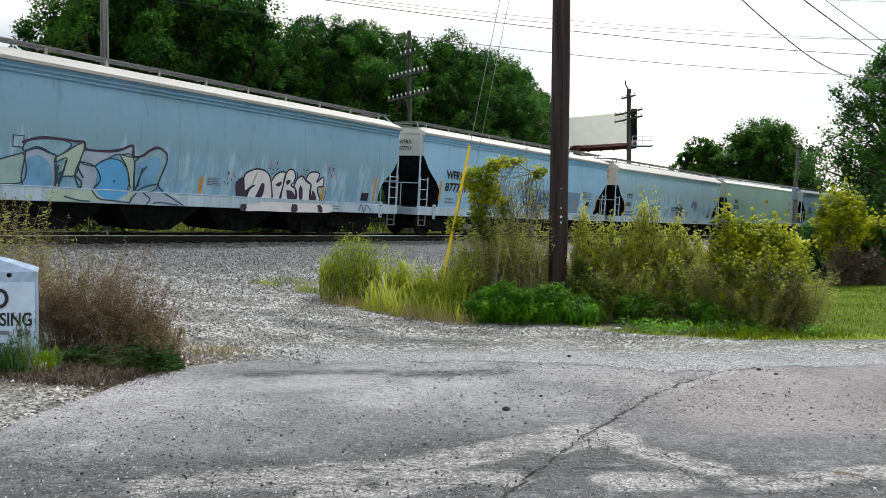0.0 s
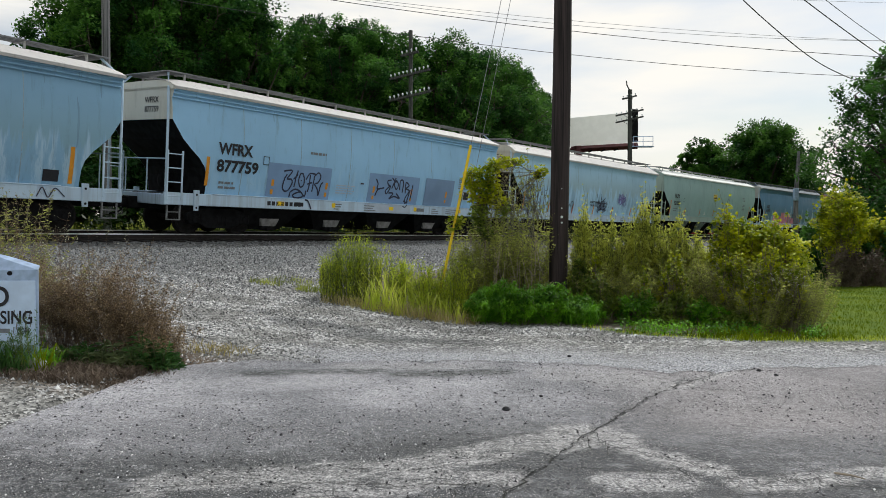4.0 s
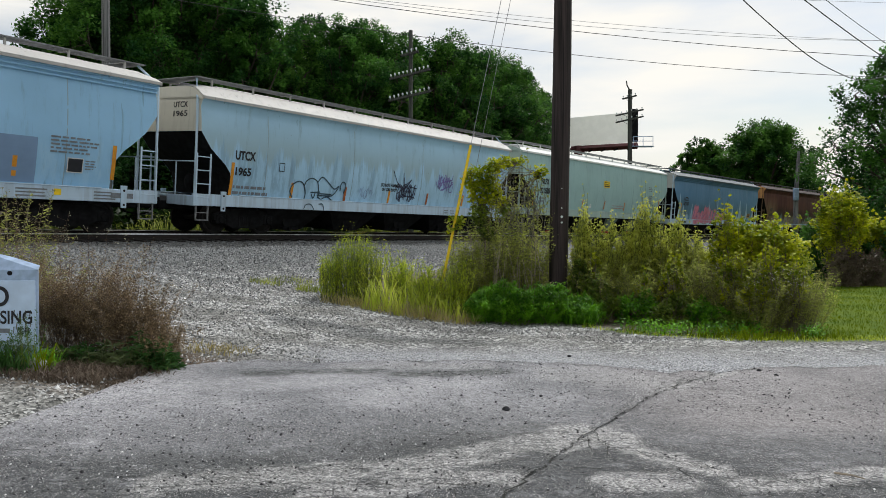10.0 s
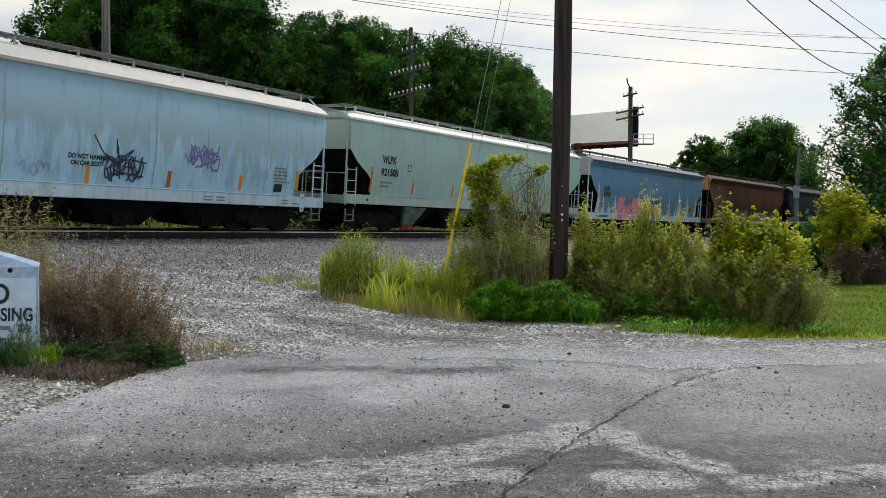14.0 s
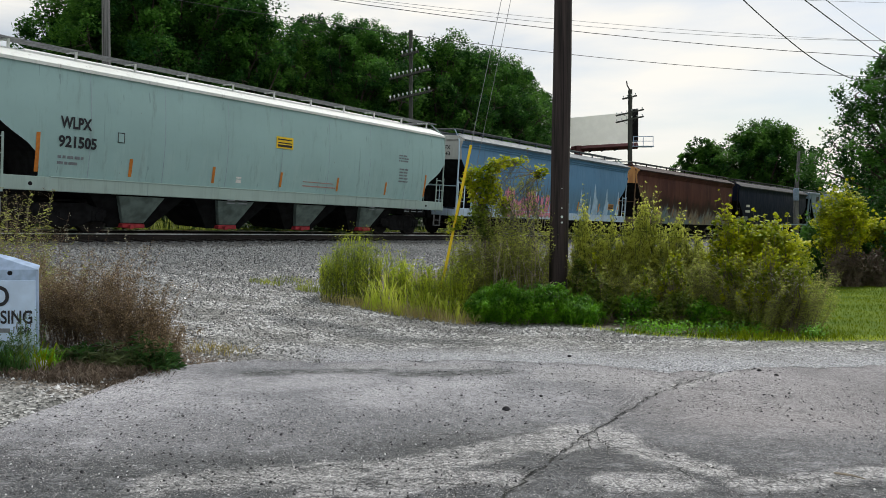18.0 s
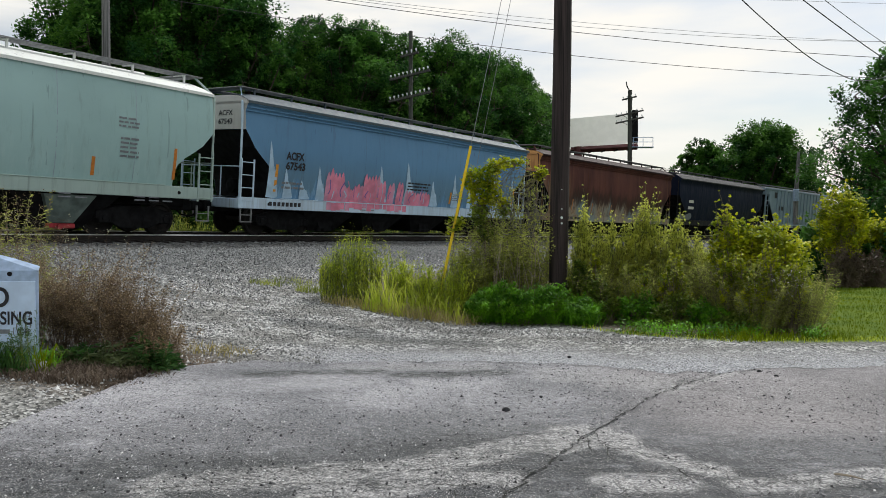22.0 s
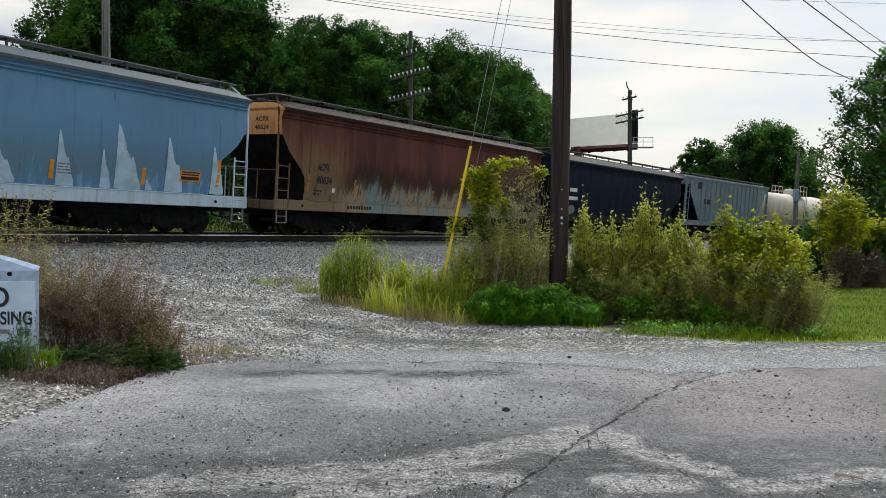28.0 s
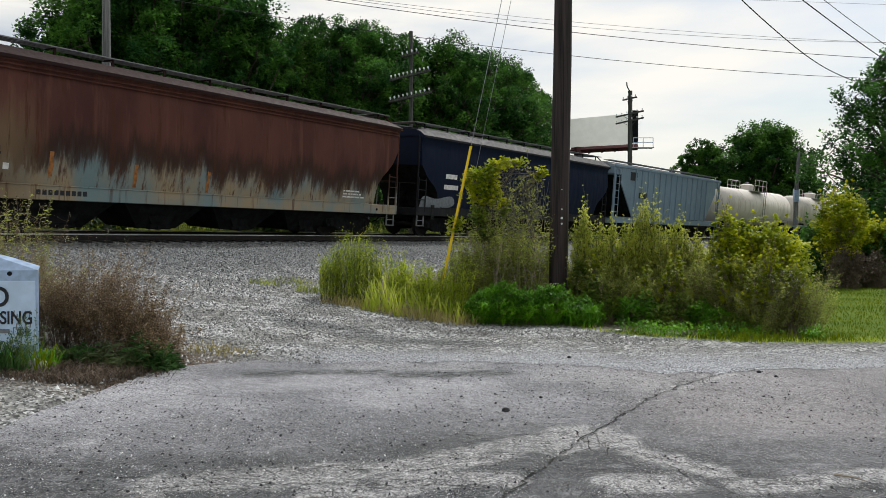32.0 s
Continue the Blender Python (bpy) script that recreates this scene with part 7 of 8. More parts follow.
def bush(name, label, c, rx, ry, h, leaves, n, leaf, twigs=M_TWIG, stems=160, low=0.1, lobes=9, long=1.7, category="bush", bare=0.0, tips=None):
    """A shrub: stems fan out from the root into lobes of leaves with an uneven skin."""
    z0 = float(land(np.array(c[0]), np.array(c[1])))
    b = thing(name, label, category, at=Matrix.Translation((c[0], c[1], z0)))
    blobs = []
    for k in range(lobes):
        a = 2.4 * k + rng.uniform(-0.5, 0.5)
        f = math.sqrt((k + 0.5) / lobes)
        r = rng.uniform(0.26, 0.42)
        zc = h * (low + (0.95 - low) * (1 - 0.55 * f * f) * rng.uniform(0.55, 0.95)) - r * h * 0.3
        blobs.append((math.cos(a) * rx * f * 0.72, math.sin(a) * ry * f * 0.72, max(zc, r * h * 0.5), r * rx, r * ry, r * h * 0.85))
    roots = np.stack([rng.normal(0, rx * 0.22, stems), rng.normal(0, ry * 0.22, stems), np.zeros(stems) - 0.05], -1)
    tips_p = in_blobs(stems, blobs, 0.8)
    tips_p[:, 2] = np.maximum(tips_p[:, 2], 0.05) * (1 + bare * rng.random(stems))
    tagged(part("stem", stem_mesh("stem", roots, tips_p, 0.010, 0.003, 0.06), twigs, b), kind="stuff")
    cc = np.concatenate([in_blobs(n // 12, blobs, 0.6), roots[rng.choice(stems, n // 60)] * 0 + (roots[rng.choice(stems, n // 60)] + tips_p[rng.choice(stems, n // 60)]) / 2])
    pts = clumped(cc, 11, 0.085 * (rx + ry) / 2)
    ns = lobes * 5
    bl = np.array(blobs)[rng.choice(len(blobs), ns)]
    way = unit(ns)
    way[:, 2] = np.abs(way[:, 2]) * 1.2
    tip = bl[:, :3] + way * bl[:, 3:] * rng.uniform(1.05, 1.35, (ns, 1))
    tagged(part("spray", stem_mesh("spray", bl[:, :3], tip, 0.006, 0.002, 0.08), twigs, b), kind="stuff")
    along = np.concatenate([bl[:, :3] + (tip - bl[:, :3]) * f for f in (0.6, 0.8, 1.0)])
    pts = np.concatenate([pts, clumped(along, max(3, n // (ns * 14)), 0.035 * (rx + ry) / 2)])
    pts[:, 2] = np.maximum(pts[:, 2], 0.02)
    tagged(part("foliage", leaf_mesh("foliage", pts, leaf, long=long), leaves, b), kind="stuff")
    if tips is not None:
        sel = cc[cc[:, 2] > np.quantile(cc[:, 2], 0.55)]
        part("young_growth", leaf_mesh("young_growth", clumped(sel, 6, 0.06 * (rx + ry)) + np.array([0, 0, 0.05 * h]), leaf), tips, b)
    return b


def aimed_leaves(name, at, way, length, width, curl=0.25):
    """Narrow leaves that start at their places and point along their ways, bent down at the tip."""
    at, way = np.asarray(at, float), np.asarray(way, float)
    n = len(at)
    way = way / (np.linalg.norm(way, axis=1)[:, None] + 1e-9)
    le = (np.broadcast_to(length, n) * rng.uniform(0.55, 1.3, n))[:, None]
    w = np.cross(way, unit(n))
    w = w / (np.linalg.norm(w, axis=1)[:, None] + 1e-9) * (np.broadcast_to(width, n) / 2)[:, None]
    mid = at + way * le * 0.5
    tip = at + way * le - np.array([0, 0, 1.0]) * le * curl
    p = np.stack([at, mid + w, tip, mid - w], 1).reshape(-1, 3)
    k = np.arange(n)[:, None] * 4
    f = np.concatenate([k + np.array([[0, 1, 2]]), k + np.array([[0, 2, 3]])], 1).reshape(-1, 3)
    return raw_mesh(name, p, f)


def stalks(name, label, c, rx, ry, h, n, stem_mat, leaf_mat, leaf=(0.06, 0.010), per=26, low=0.15, lean=0.12, twigs=0, heads=0, head_mat=None, head=0.012, r=0.004, category="weeds", group="", rise=0.7, taper=1.0):
    """A stand of upright stalks: bent stems with narrow leaves, side twigs and seed heads."""
    z0 = float(land(np.array(c[0]), np.array(c[1])))
    t = thing(name, label, category, group, Matrix.Translation((c[0], c[1], z0)))
    a, q = rng.uniform(0, 2 * math.pi, n), np.sqrt(rng.random(n))
    q = np.where(rng.random(n) < 0.5, q, q * 0.7)
    base = np.stack([rx * q * np.cos(a), ry * q * np.sin(a), np.zeros(n)], -1)
    base[:, 2] = land(base[:, 0] + c[0], base[:, 1] + c[1]) - z0 - 0.03
    tuft = 0.82 + 0.25 * np.sin(base[:, 0] * 9 + c[0] * 3) * np.sin(base[:, 1] * 8 + 1)
    hh = h * (0.50 + 0.55 * rng.random(n)) * tuft * (1.05 - 0.30 * taper * q)
    out = np.stack([np.cos(a), np.sin(a), np.zeros(n)], -1) * (q * lean)[:, None] + rng.normal(0, lean * 0.6, (n, 3)) * np.array([1, 1, 0])
    tip = base + out * hh[:, None] + np.array([0, 0, 1.0]) * hh[:, None]
    tagged(part("stem", stem_mesh("stem", base, tip, r, r * 0.45, 0.025), stem_mat, t), kind="stuff")
    ends = tip
    if twigs:
        k = np.repeat(np.arange(n), twigs)
        f = rng.uniform(0.35, 0.98, len(k))[:, None]
        tb = base[k] + (tip[k] - base[k]) * f
        d = unit(len(k)) * np.array([1, 1, 0.35]) + np.array([0, 0, rise])
        te = tb + d * (hh[k] * rng.uniform(0.07, 0.20, len(k)))[:, None] * (1.25 - f * 0.6)
        tagged(part("twig", stem_mesh("twig", tb, te, r * 0.5, r * 0.25, 0.06), stem_mat, t), kind="stuff")
        ends = np.concatenate([tip, te])
    if per:
        k = np.repeat(np.arange(n), per)
        f = low + (1 - low) * rng.random(len(k))[:, None] ** 0.8
        at = base[k] + (tip[k] - base[k]) * f
        d = unit(len(k)) * np.array([1, 1, 0.4]) + np.array([0, 0, rise])
        tagged(part("foliage", aimed_leaves("foliage", at, d, leaf[0], leaf[1]), leaf_mat, t), kind="stuff")
    if heads:
        pts = clumped(ends, heads, head * 2.2)
        tagged(part("seed_head", leaf_mesh("seed_head", pts, head, long=1.5), head_mat or leaf_mat, t), kind="stuff")
    return t


# Thickets at the foot of the wood; forest shade is in their leaf colour.
THICK = "thickets at the foot of the wood"
thick_a = tagged(bush("thicket", "tall thicket at the foot of the wood, its green darkened for shade", (0, 0), 3.4, 2.2, 5.2, M_THICKET, 9000, 0.17, M_BARK, 140, 0.05, 14, 1.5, "thicket"), group=THICK)
thick_b = tagged(bush("thicket", "dense thicket at the foot of the wood, its green darkened for shade", (0, 0), 3.0, 2.4, 4.4, M_THICKET, 8000, 0.16, M_BARK, 140, 0.05, 13, 1.5, "thicket"), group=THICK)
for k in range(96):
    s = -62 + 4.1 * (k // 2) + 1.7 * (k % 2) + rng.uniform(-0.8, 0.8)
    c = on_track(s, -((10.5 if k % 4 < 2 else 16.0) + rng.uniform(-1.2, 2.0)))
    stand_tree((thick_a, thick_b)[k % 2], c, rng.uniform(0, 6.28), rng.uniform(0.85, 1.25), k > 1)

# The weedy island, from its tip by the gravel to the lawn.
CLUMP = "weed clumps at the gravel's edge"
for p, rx, ry, h, n in (((-2.067, 13.900, 6.032), 0.22, 0.3, 1.14, 85), ((-1.704, 13.900, 6.032), 0.24, 0.3, 1.18, 100), ((-1.383, 14.100, 6.097), 0.2, 0.3, 1.16, 60), ((-2.307, 14.200, 6.129), 0.10, 0.2, 0.95, 22)):
    stalks("goldenrod", "upright yellow-green goldenrod stalks with narrow leaves", p, rx, ry, h, n, M_STALK, M_GRASS, (0.10, 0.011), 22, 0.08, 0.03, 3, 4, M_GRASS, 0.018, 0.0055, "weeds", CLUMP, 2.6, 0.15)
for p, rx, ry, h, n in (((-0.773, 14.000, 6.065), 0.15, 0.25, 1.32, 45), ((-0.444, 13.800, 6.000), 0.2, 0.3, 1.1, 50), ((-0.126, 13.700, 5.968), 0.2, 0.3, 1.02, 50), ((0.250, 13.600, 5.936), 0.22, 0.3, 1.05, 50), ((-1.037, 14.400, 6.194), 0.2, 0.2, 1.0, 24)):
    stalks("tall_weeds", "feathery yellow-green weeds with drooping tops", p, rx, ry, h, n, M_STALK, M_GRASS, (0.10, 0.012), 24, 0.1, 0.12, 4, 6, M_GRASS, 0.02, 0.0045, "weeds", CLUMP, 1.8, 0.3)
for p, rx, h, n in (((-1.223, 13.300, 5.839), 0.09, 0.58, 50), ((-1.027, 13.400, 5.871), 0.12, 0.72, 60), ((-0.786, 13.150, 5.790), 0.10, 0.5, 45), ((-0.499, 13.300, 5.839), 0.2, 0.6, 60), ((-0.091, 13.200, 5.807), 0.25, 0.52, 60), ((-1.366, 13.300, 5.839), 0.1, 0.4, 30), ((0.281, 13.100, 5.774), 0.2, 0.4, 50)):
    gp = disc(n, p, rx, 0.25)
    solid("arching_grass", blade_mesh("arching_grass", gp, h, 0.016, 0.8, 0.6), M_BRIGHTGRASS, "arching tuft of fresh lemon-green grass", "grass", "grass tufts", kind="stuff")
for p, rx, h, n in (((-0.389, 13.000, 5.742), 0.5, 0.28, 220), ((0.158, 12.900, 5.710), 0.45, 0.22, 200), ((-1.761, 13.600, 5.936), 0.5, 0.18, 160)):
    solid("dry_tuft", blade_mesh("dry_tuft", disc(n, p, rx, 0.3), h, 0.008, 0.9, 0.5), M_STRAW, "dry tan grass at the foot of the weeds", "grass", "grass tufts", kind="stuff")
for p, h in (((-1.253, 14.600, 6.258), 1.22), ((-0.351, 14.300, 6.161), 1.2), ((-0.044, 14.200, 6.129), 1.35)):
    stalks("bare_weed", "thin dark weed stalks with small leaves", p, 0.28, 0.2, h, 14, M_TWIG, M_GREEN, (0.05, 0.022), 16, 0.55, 0.35, 5, 3, M_OLIVE, 0.02, 0.004)
sp = ground_pts(3200, *sorted(((-2.266, 13.200)[0], (0.584, 13.600)[0])), 9.5, 14.5, lambda x, y: (abs(y - island_front(x) - 0.12) < 0.26))
solid("straw_grass", blade_mesh("straw_grass", sp, 0.24, 0.010, 0.9), M_STRAW, "dry straw-coloured grass along the gravel", "grass", kind="stuff")
wp = np.concatenate([disc(170, (-3.152, 15.580), 0.55, 0.5), disc(220, (-2.726, 14.880), 0.25, 0.3), disc(160, (-3.622, 15.050), 0.35, 0.2)])
solid("straggling_grass", blade_mesh("straggling_grass", wp, 0.13, 0.010, 0.9), M_OLIVE, "sparse yellowed grass in the gravel", "grass", kind="stuff")
for p, rx, h, n in (((1.446, 14.150, 6.194), 0.55, 1.95, 16), ((1.820, 14.100, 6.161), 0.16, 1.9, 7), ((0.936, 14.050, 6.129), 0.3, 1.7, 9)):
    stalks("dead_stalks", "stand of pale dead upright stalks", p, rx, 0.35, h, n, M_PALETWIG, M_BROWNLEAF, (0.06, 0.012), 12, 0.5, 0.16, 3, 0, None, 0.01, 0.0095, "weeds", "", 0.8, 0.3)
for p, rx, h, n in (((0.683, 14.500, 6.258), 0.42, 1.75, 110), ((1.060, 14.600, 6.258), 0.40, 2.30, 100), ((1.425, 14.700, 6.355), 0.45, 2.20, 120), ((1.880, 15.000, 6.355), 0.36, 2.15, 100), ((0.414, 14.200, 6.129), 0.25, 1.30, 70)):
    stalks("weed_stand", "dense olive and brown weeds with narrow leaves", p, rx, 0.4, h, n, M_TWIG, M_WEED, (0.075, 0.018), 46, 0.15, 0.22, 6, 6, M_BROWNLEAF, 0.02, 0.0045, "weeds", "", 0.45, 0.4)
vs = thing("vine_shrub", "vine-covered sapling with bright yellow-green leaves", "shrub")
vz = float(land(np.array(0.95), np.array(14.6)))
vine_g = Geo().tube([(0.873, 14.600, 0.216), (0.828, 14.600, 1.447), (0.739, 14.600, 2.342), (0.946, 14.700, 3.001), (1.382, 14.900, 3.112), (2.046, 15.000, 2.731)], [0.03, 0.025, 0.02, 0.014, 0.010, 0.006], 6)
vine_g.tube([(0.761, 14.600, 2.006), (0.567, 14.500, 2.670), (0.530, 14.400, 2.883)], [0.016, 0.01, 0.006], 5)
part("trunk", vine_g, M_TWIG, vs)
vb = [(*(0.600, 14.500, 2.692), 0.20, 0.25, 0.26), (*(0.873, 14.600, 2.767), 0.22, 0.25, 0.22), (*(0.739, 14.600, 2.398), 0.22, 0.25, 0.26), (*(0.716, 14.600, 2.028), 0.20, 0.22, 0.22), (*(1.127, 14.700, 3.001), 0.24, 0.2, 0.13), (*(0.991, 14.700, 2.460), 0.16, 0.2, 0.28), (*(1.496, 14.900, 3.066), 0.18, 0.15, 0.07), (*(2.000, 15.000, 2.869), 0.15, 0.12, 0.10), (*(1.202, 14.800, 2.182), 0.12, 0.15, 0.22), (*(0.873, 14.600, 1.670), 0.15, 0.2, 0.2)]
vc = in_blobs(420, vb, 0.5)
tagged(part("twig", stem_mesh("twig", np.array(vb)[:, :3][rng.integers(0, len(vb), 120)], vc[:120], 0.005, 0.002), M_TWIG, vs), kind="stuff")
upper = vc[:, 2] > vz + 2.05
tagged(part("foliage", leaf_mesh("foliage", clumped(vc[upper], 8, 0.06), 0.062, long=1.35), M_LIME, vs, "bright lime leaves"), kind="stuff")
tagged(part("foliage", leaf_mesh("foliage", clumped(vc[~upper], 8, 0.06), 0.058, long=1.35), M_GREEN, vs, "darker green lower leaves"), kind="stuff")
vg = thing("vine", "yellow-green vine climbing beside the guy wire", "vine")
part("runner", Geo().tube([(0.170, 13.900, 1.025), (0.235, 13.950, 1.772), (0.386, 14.000, 2.417)], [0.008, 0.006, 0.004], 5), M_TWIG, vg)
vl = in_blobs(34, [(*(0.299, 13.950, 1.857), 0.22, 0.12, 0.10), (*(0.170, 13.900, 1.718), 0.12, 0.1, 0.06), (*(0.343, 14.000, 2.363), 0.10, 0.08, 0.08)], 0.3)
tagged(part("foliage", leaf_mesh("foliage", clumped(vl, 4, 0.04), 0.062, long=1.3), M_LIME, vg), kind="stuff")
bush("grey_twig_shrub", "bare grey twigs with a few leaves", (1.643, 15.200, 6.452), 0.72, 0.4, 2.75, M_BROWNLEAF, 900, 0.035, M_GREYTWIG, 120, 0.6, 12, 1.8, "shrub", 0.1)
for c, rx, h in (((1.033, 13.350, 5.855), 0.60, 0.70), ((1.852, 13.350, 5.855), 0.66, 0.68), ((2.508, 13.300, 5.839), 0.42, 0.52), ((0.652, 13.300, 5.839), 0.30, 0.48), ((1.426, 13.200, 5.807), 0.5, 0.62)):
    bush("groundcover_bush", "low dense deep green bush at the pole's foot", c, rx, 0.48, h, M_DEEP, 12000, 0.022, M_TWIG, 80, 0.1, 18, 3.4)
for x, y, rx, h in ((2.74, 14.3, 0.30, 2.20), (3.02, 14.2, 0.30, 1.85), (3.32, 14.4, 0.34, 1.85), (3.62, 14.2, 0.30, 1.95), (3.86, 14.3, 0.32, 2.25), (4.14, 14.2, 0.32, 2.05), (4.42, 14.0, 0.34, 1.85), (4.72, 13.9, 0.32, 1.65), (4.98, 14.2, 0.34, 1.50)):
    bush("plume_weed", "tall weed clump with pale yellow-green feathery plumes", (x, y), rx, 0.30, h, M_PLUME, 10500, 0.021, M_STALK, 60, 0.10, 34, 2.8, "weeds")
for x, y, rx, h, n in ((2.92, 13.8, 0.34, 1.35, 50), (3.40, 13.7, 0.38, 1.45, 56), (3.80, 13.5, 0.38, 1.45, 56), (4.25, 13.3, 0.38, 1.45, 60), (4.60, 13.0, 0.36, 1.45, 58), (6.14, 12.6, 0.3, 1.30, 56)):
    stalks("brush_weeds", "grey-brown brushy weeds with fine dry twigs", (x, y), rx, 0.32, h, n, M_TWIG, M_WEED, (0.060, 0.016), 40, 0.2, 0.30, 11, 5, M_BROWNLEAF, 0.014, 0.0035, "weeds", "", 0.4, 0.8)
for x, y, rx, h in ((2.62, 14.0, 0.26, 1.25), (2.78, 13.6, 0.30, 1.00), (3.12, 13.6, 0.32, 0.80), (4.30, 13.2, 0.30, 0.85)):
    bush("leafy_weed_bush", "dark green leafy weeds among dry stems", (x, y), rx, 0.3, h, M_GREEN, 2600, 0.045, M_TWIG, 60, 0.1, 10, 1.7)
for x, y, rx, h in ((4.02, 13.1, 0.24, 0.98), (4.22, 13.0, 0.20, 0.80), (2.86, 13.9, 0.16, 1.25), (3.62, 13.4, 0.16, 0.85), (4.88, 12.3, 0.32, 1.28), (5.32, 12.1, 0.34, 1.42), (5.72, 12.1, 0.30, 1.22), (5.05, 12.0, 0.30, 0.85)):
    bush("lime_sprig", "bright green leafy sprigs among dry stems", (x, y), rx, 0.2, h, M_LIME, 620 if rx < 0.3 else 1500, 0.045, M_TWIG, 24, 0.5, 7, 1.4, "shrub")
for p, hh, rx, mt in (((2.959, 13.500, 5.903), 0.62, 0.5, M_GREEN), ((3.551, 13.200, 5.807), 0.6, 0.5, M_DEEP), ((4.049, 12.700, 5.645), 0.62, 0.5, M_GREEN), ((4.476, 12.400, 5.549), 0.5, 0.45, M_DEEP), ((4.878, 12.100, 5.452), 0.42, 0.45, M_GREEN)):
    bush("green_shrub", "low leafy green shrub with dry stems", p, rx, 0.4, hh, mt, 3600, 0.034, M_TWIG, 200, 0.1, 10, 2.1)
for p, rx, hh in (((2.656, 15.000, 6.387), 0.5, 1.15), ((3.323, 14.900, 6.355), 0.5, 1.25), ((3.927, 14.600, 6.258), 0.5, 1.2), ((4.410, 14.000, 6.065), 0.5, 1.05), ((4.734, 13.400, 5.871), 0.45, 1.0), ((1.391, 15.000, 6.387), 0.6, 1.05), ((0.744, 14.700, 6.290), 0.4, 0.8), ((5.398, 12.900, 5.710), 0.6, 0.85), ((5.994, 12.800, 5.678), 0.4, 0.75)):
    bush("inner_shrub", "dense olive green undergrowth inside the weedy island", p, rx, 0.4, hh, M_WEED, 3200, 0.048, M_TWIG, 120, 0.05, 10, 1.8)
for p, rx, h, n in (((4.886, 12.600, 5.613), 0.32, 1.38, 80), ((5.236, 12.400, 5.549), 0.34, 1.42, 90), ((5.618, 12.300, 5.516), 0.34, 1.36, 90), ((5.977, 12.300, 5.516), 0.28, 1.2, 70), ((5.205, 12.000, 5.420), 0.4, 0.9, 90)):
    stalks("broad_shrub", "fine grey-olive brushy shrub with dry twigs", p, rx, 0.35, h, n, M_TWIG, M_BROWNLEAF, (0.06, 0.011), 34, 0.25, 0.34, 12, 5, M_BROWNLEAF, 0.013, 0.0035, "shrub", "", 0.4, 0.7)
bush("lime_shrub", "shrub with bright yellow-green young leaves", (5.675, 13.200, 5.807), 1.0, 0.6, 1.85, M_LIME, 15000, 0.052, M_TWIG, 160, 0.5, 22, 1.3)
bush("lime_shoot", "upright shoot with yellow-green leaves", (5.010, 13.100, 5.774), 0.32, 0.3, 2.0, M_LIME, 1900, 0.055, M_TWIG, 60, 0.6, 8, 1.3, "shrub")
bush("lime_sprig", "fresh green shoot among the dry stems", (4.095, 13.000, 5.742), 0.22, 0.2, 1.15, M_LIME, 420, 0.06, M_TWIG, 30, 0.6, 6, 1.3, "shrub")
lp = ground_pts(9000, 3.0, (6.195, 11.290)[0], 9, 14.5, lambda x, y: (abs(y - island_front(x) - 0.30) < 0.36 * (0.6 + 0.4 * np.sin(x * 3.1))))
solid("verge_grass", blade_mesh("verge_grass", lp, 0.17, 0.011, 0.9), M_LAWN, "fresh green grass along the verge", "grass", kind="stuff")
wd = np.concatenate([disc(int(2 + 9 * rng.random()), (x + rng.normal(0, 0.1), float(island_front(np.array(x))) + 0.42 + rng.uniform(-0.1, 0.25)), 0.25, 0.2) for x in np.arange(3.0, 5.9, 0.22)])
solid("verge_weeds", leaf_mesh("verge_weeds", clumped(wd + np.array([0, 0, 0.08]), 26, 0.10), 0.026, long=2.2), M_DEEP, "low deep green weeds along the verge", "weeds", kind="stuff")
fl = in_blobs(110, [(*(5.385, 11.950, 0.778), 0.62, 0.15, 0.26), (*(5.572, 11.900, 0.919), 0.35, 0.12, 0.12)], 0.3)
solid("white_flowers", leaf_mesh("white_flowers", clumped(fl, 3, 0.015), 0.016, long=1.0), M_WHITEPAINT, "tiny white flowers on the shrub", "flowers", kind="stuff")
gb = np.concatenate([disc(150, (1.072, 13.200, 5.807), 0.5, 0.35), disc(120, (1.831, 13.200, 5.807), 0.5, 0.35), disc(160, (2.501, 13.000, 5.742), 0.4, 0.3), disc(60, (0.663, 13.100, 5.774), 0.2, 0.25)])
solid("long_grass", blade_mesh("long_grass", gb[::2], 0.50, 0.009, 1.0, 0.7), M_DEEP, "long fresh green grass over the low bush", "grass", kind="stuff")
vy = ground_pts(9000, 2.4, 8.5, 9, 14.5, lambda x, y: (abs(y - island_front(x) - 0.10) < 0.16))
solid("yellow_verge", blade_mesh("yellow_verge", vy, 0.075, 0.010, 1.0), M_BRIGHTGRASS, "short yellow-green grass along the gravel edge", "grass", kind="stuff")
lw = ground_pts(60000, 4.5, 20, 9.8, 30, lambda x, y: (y > island_front(x) + 0.05) & (x > 0.38 * y) & (x < 0.64 * y + 0.5))
solid("lawn", blade_mesh("lawn", lw, 0.055, 0.012, 0.9), M_LAWN, "mown green lawn", "lawn", kind="stuff")
bush("lime_bush", "rounded bright yellow-green bush at the lawn's back", (12.949, 24.000, 9.289), 1.0, 0.9, 3.0, M_LIME, 7000, 0.085, M_TWIG, 160, 0.5, 17, 1.3)
bush("lime_bush", "rounded bright yellow-green bush at the lawn's back", (14.477, 24.500, 9.451), 0.9, 0.9, 2.15, M_LIME, 5200, 0.085, M_TWIG, 120, 0.5, 15, 1.3)
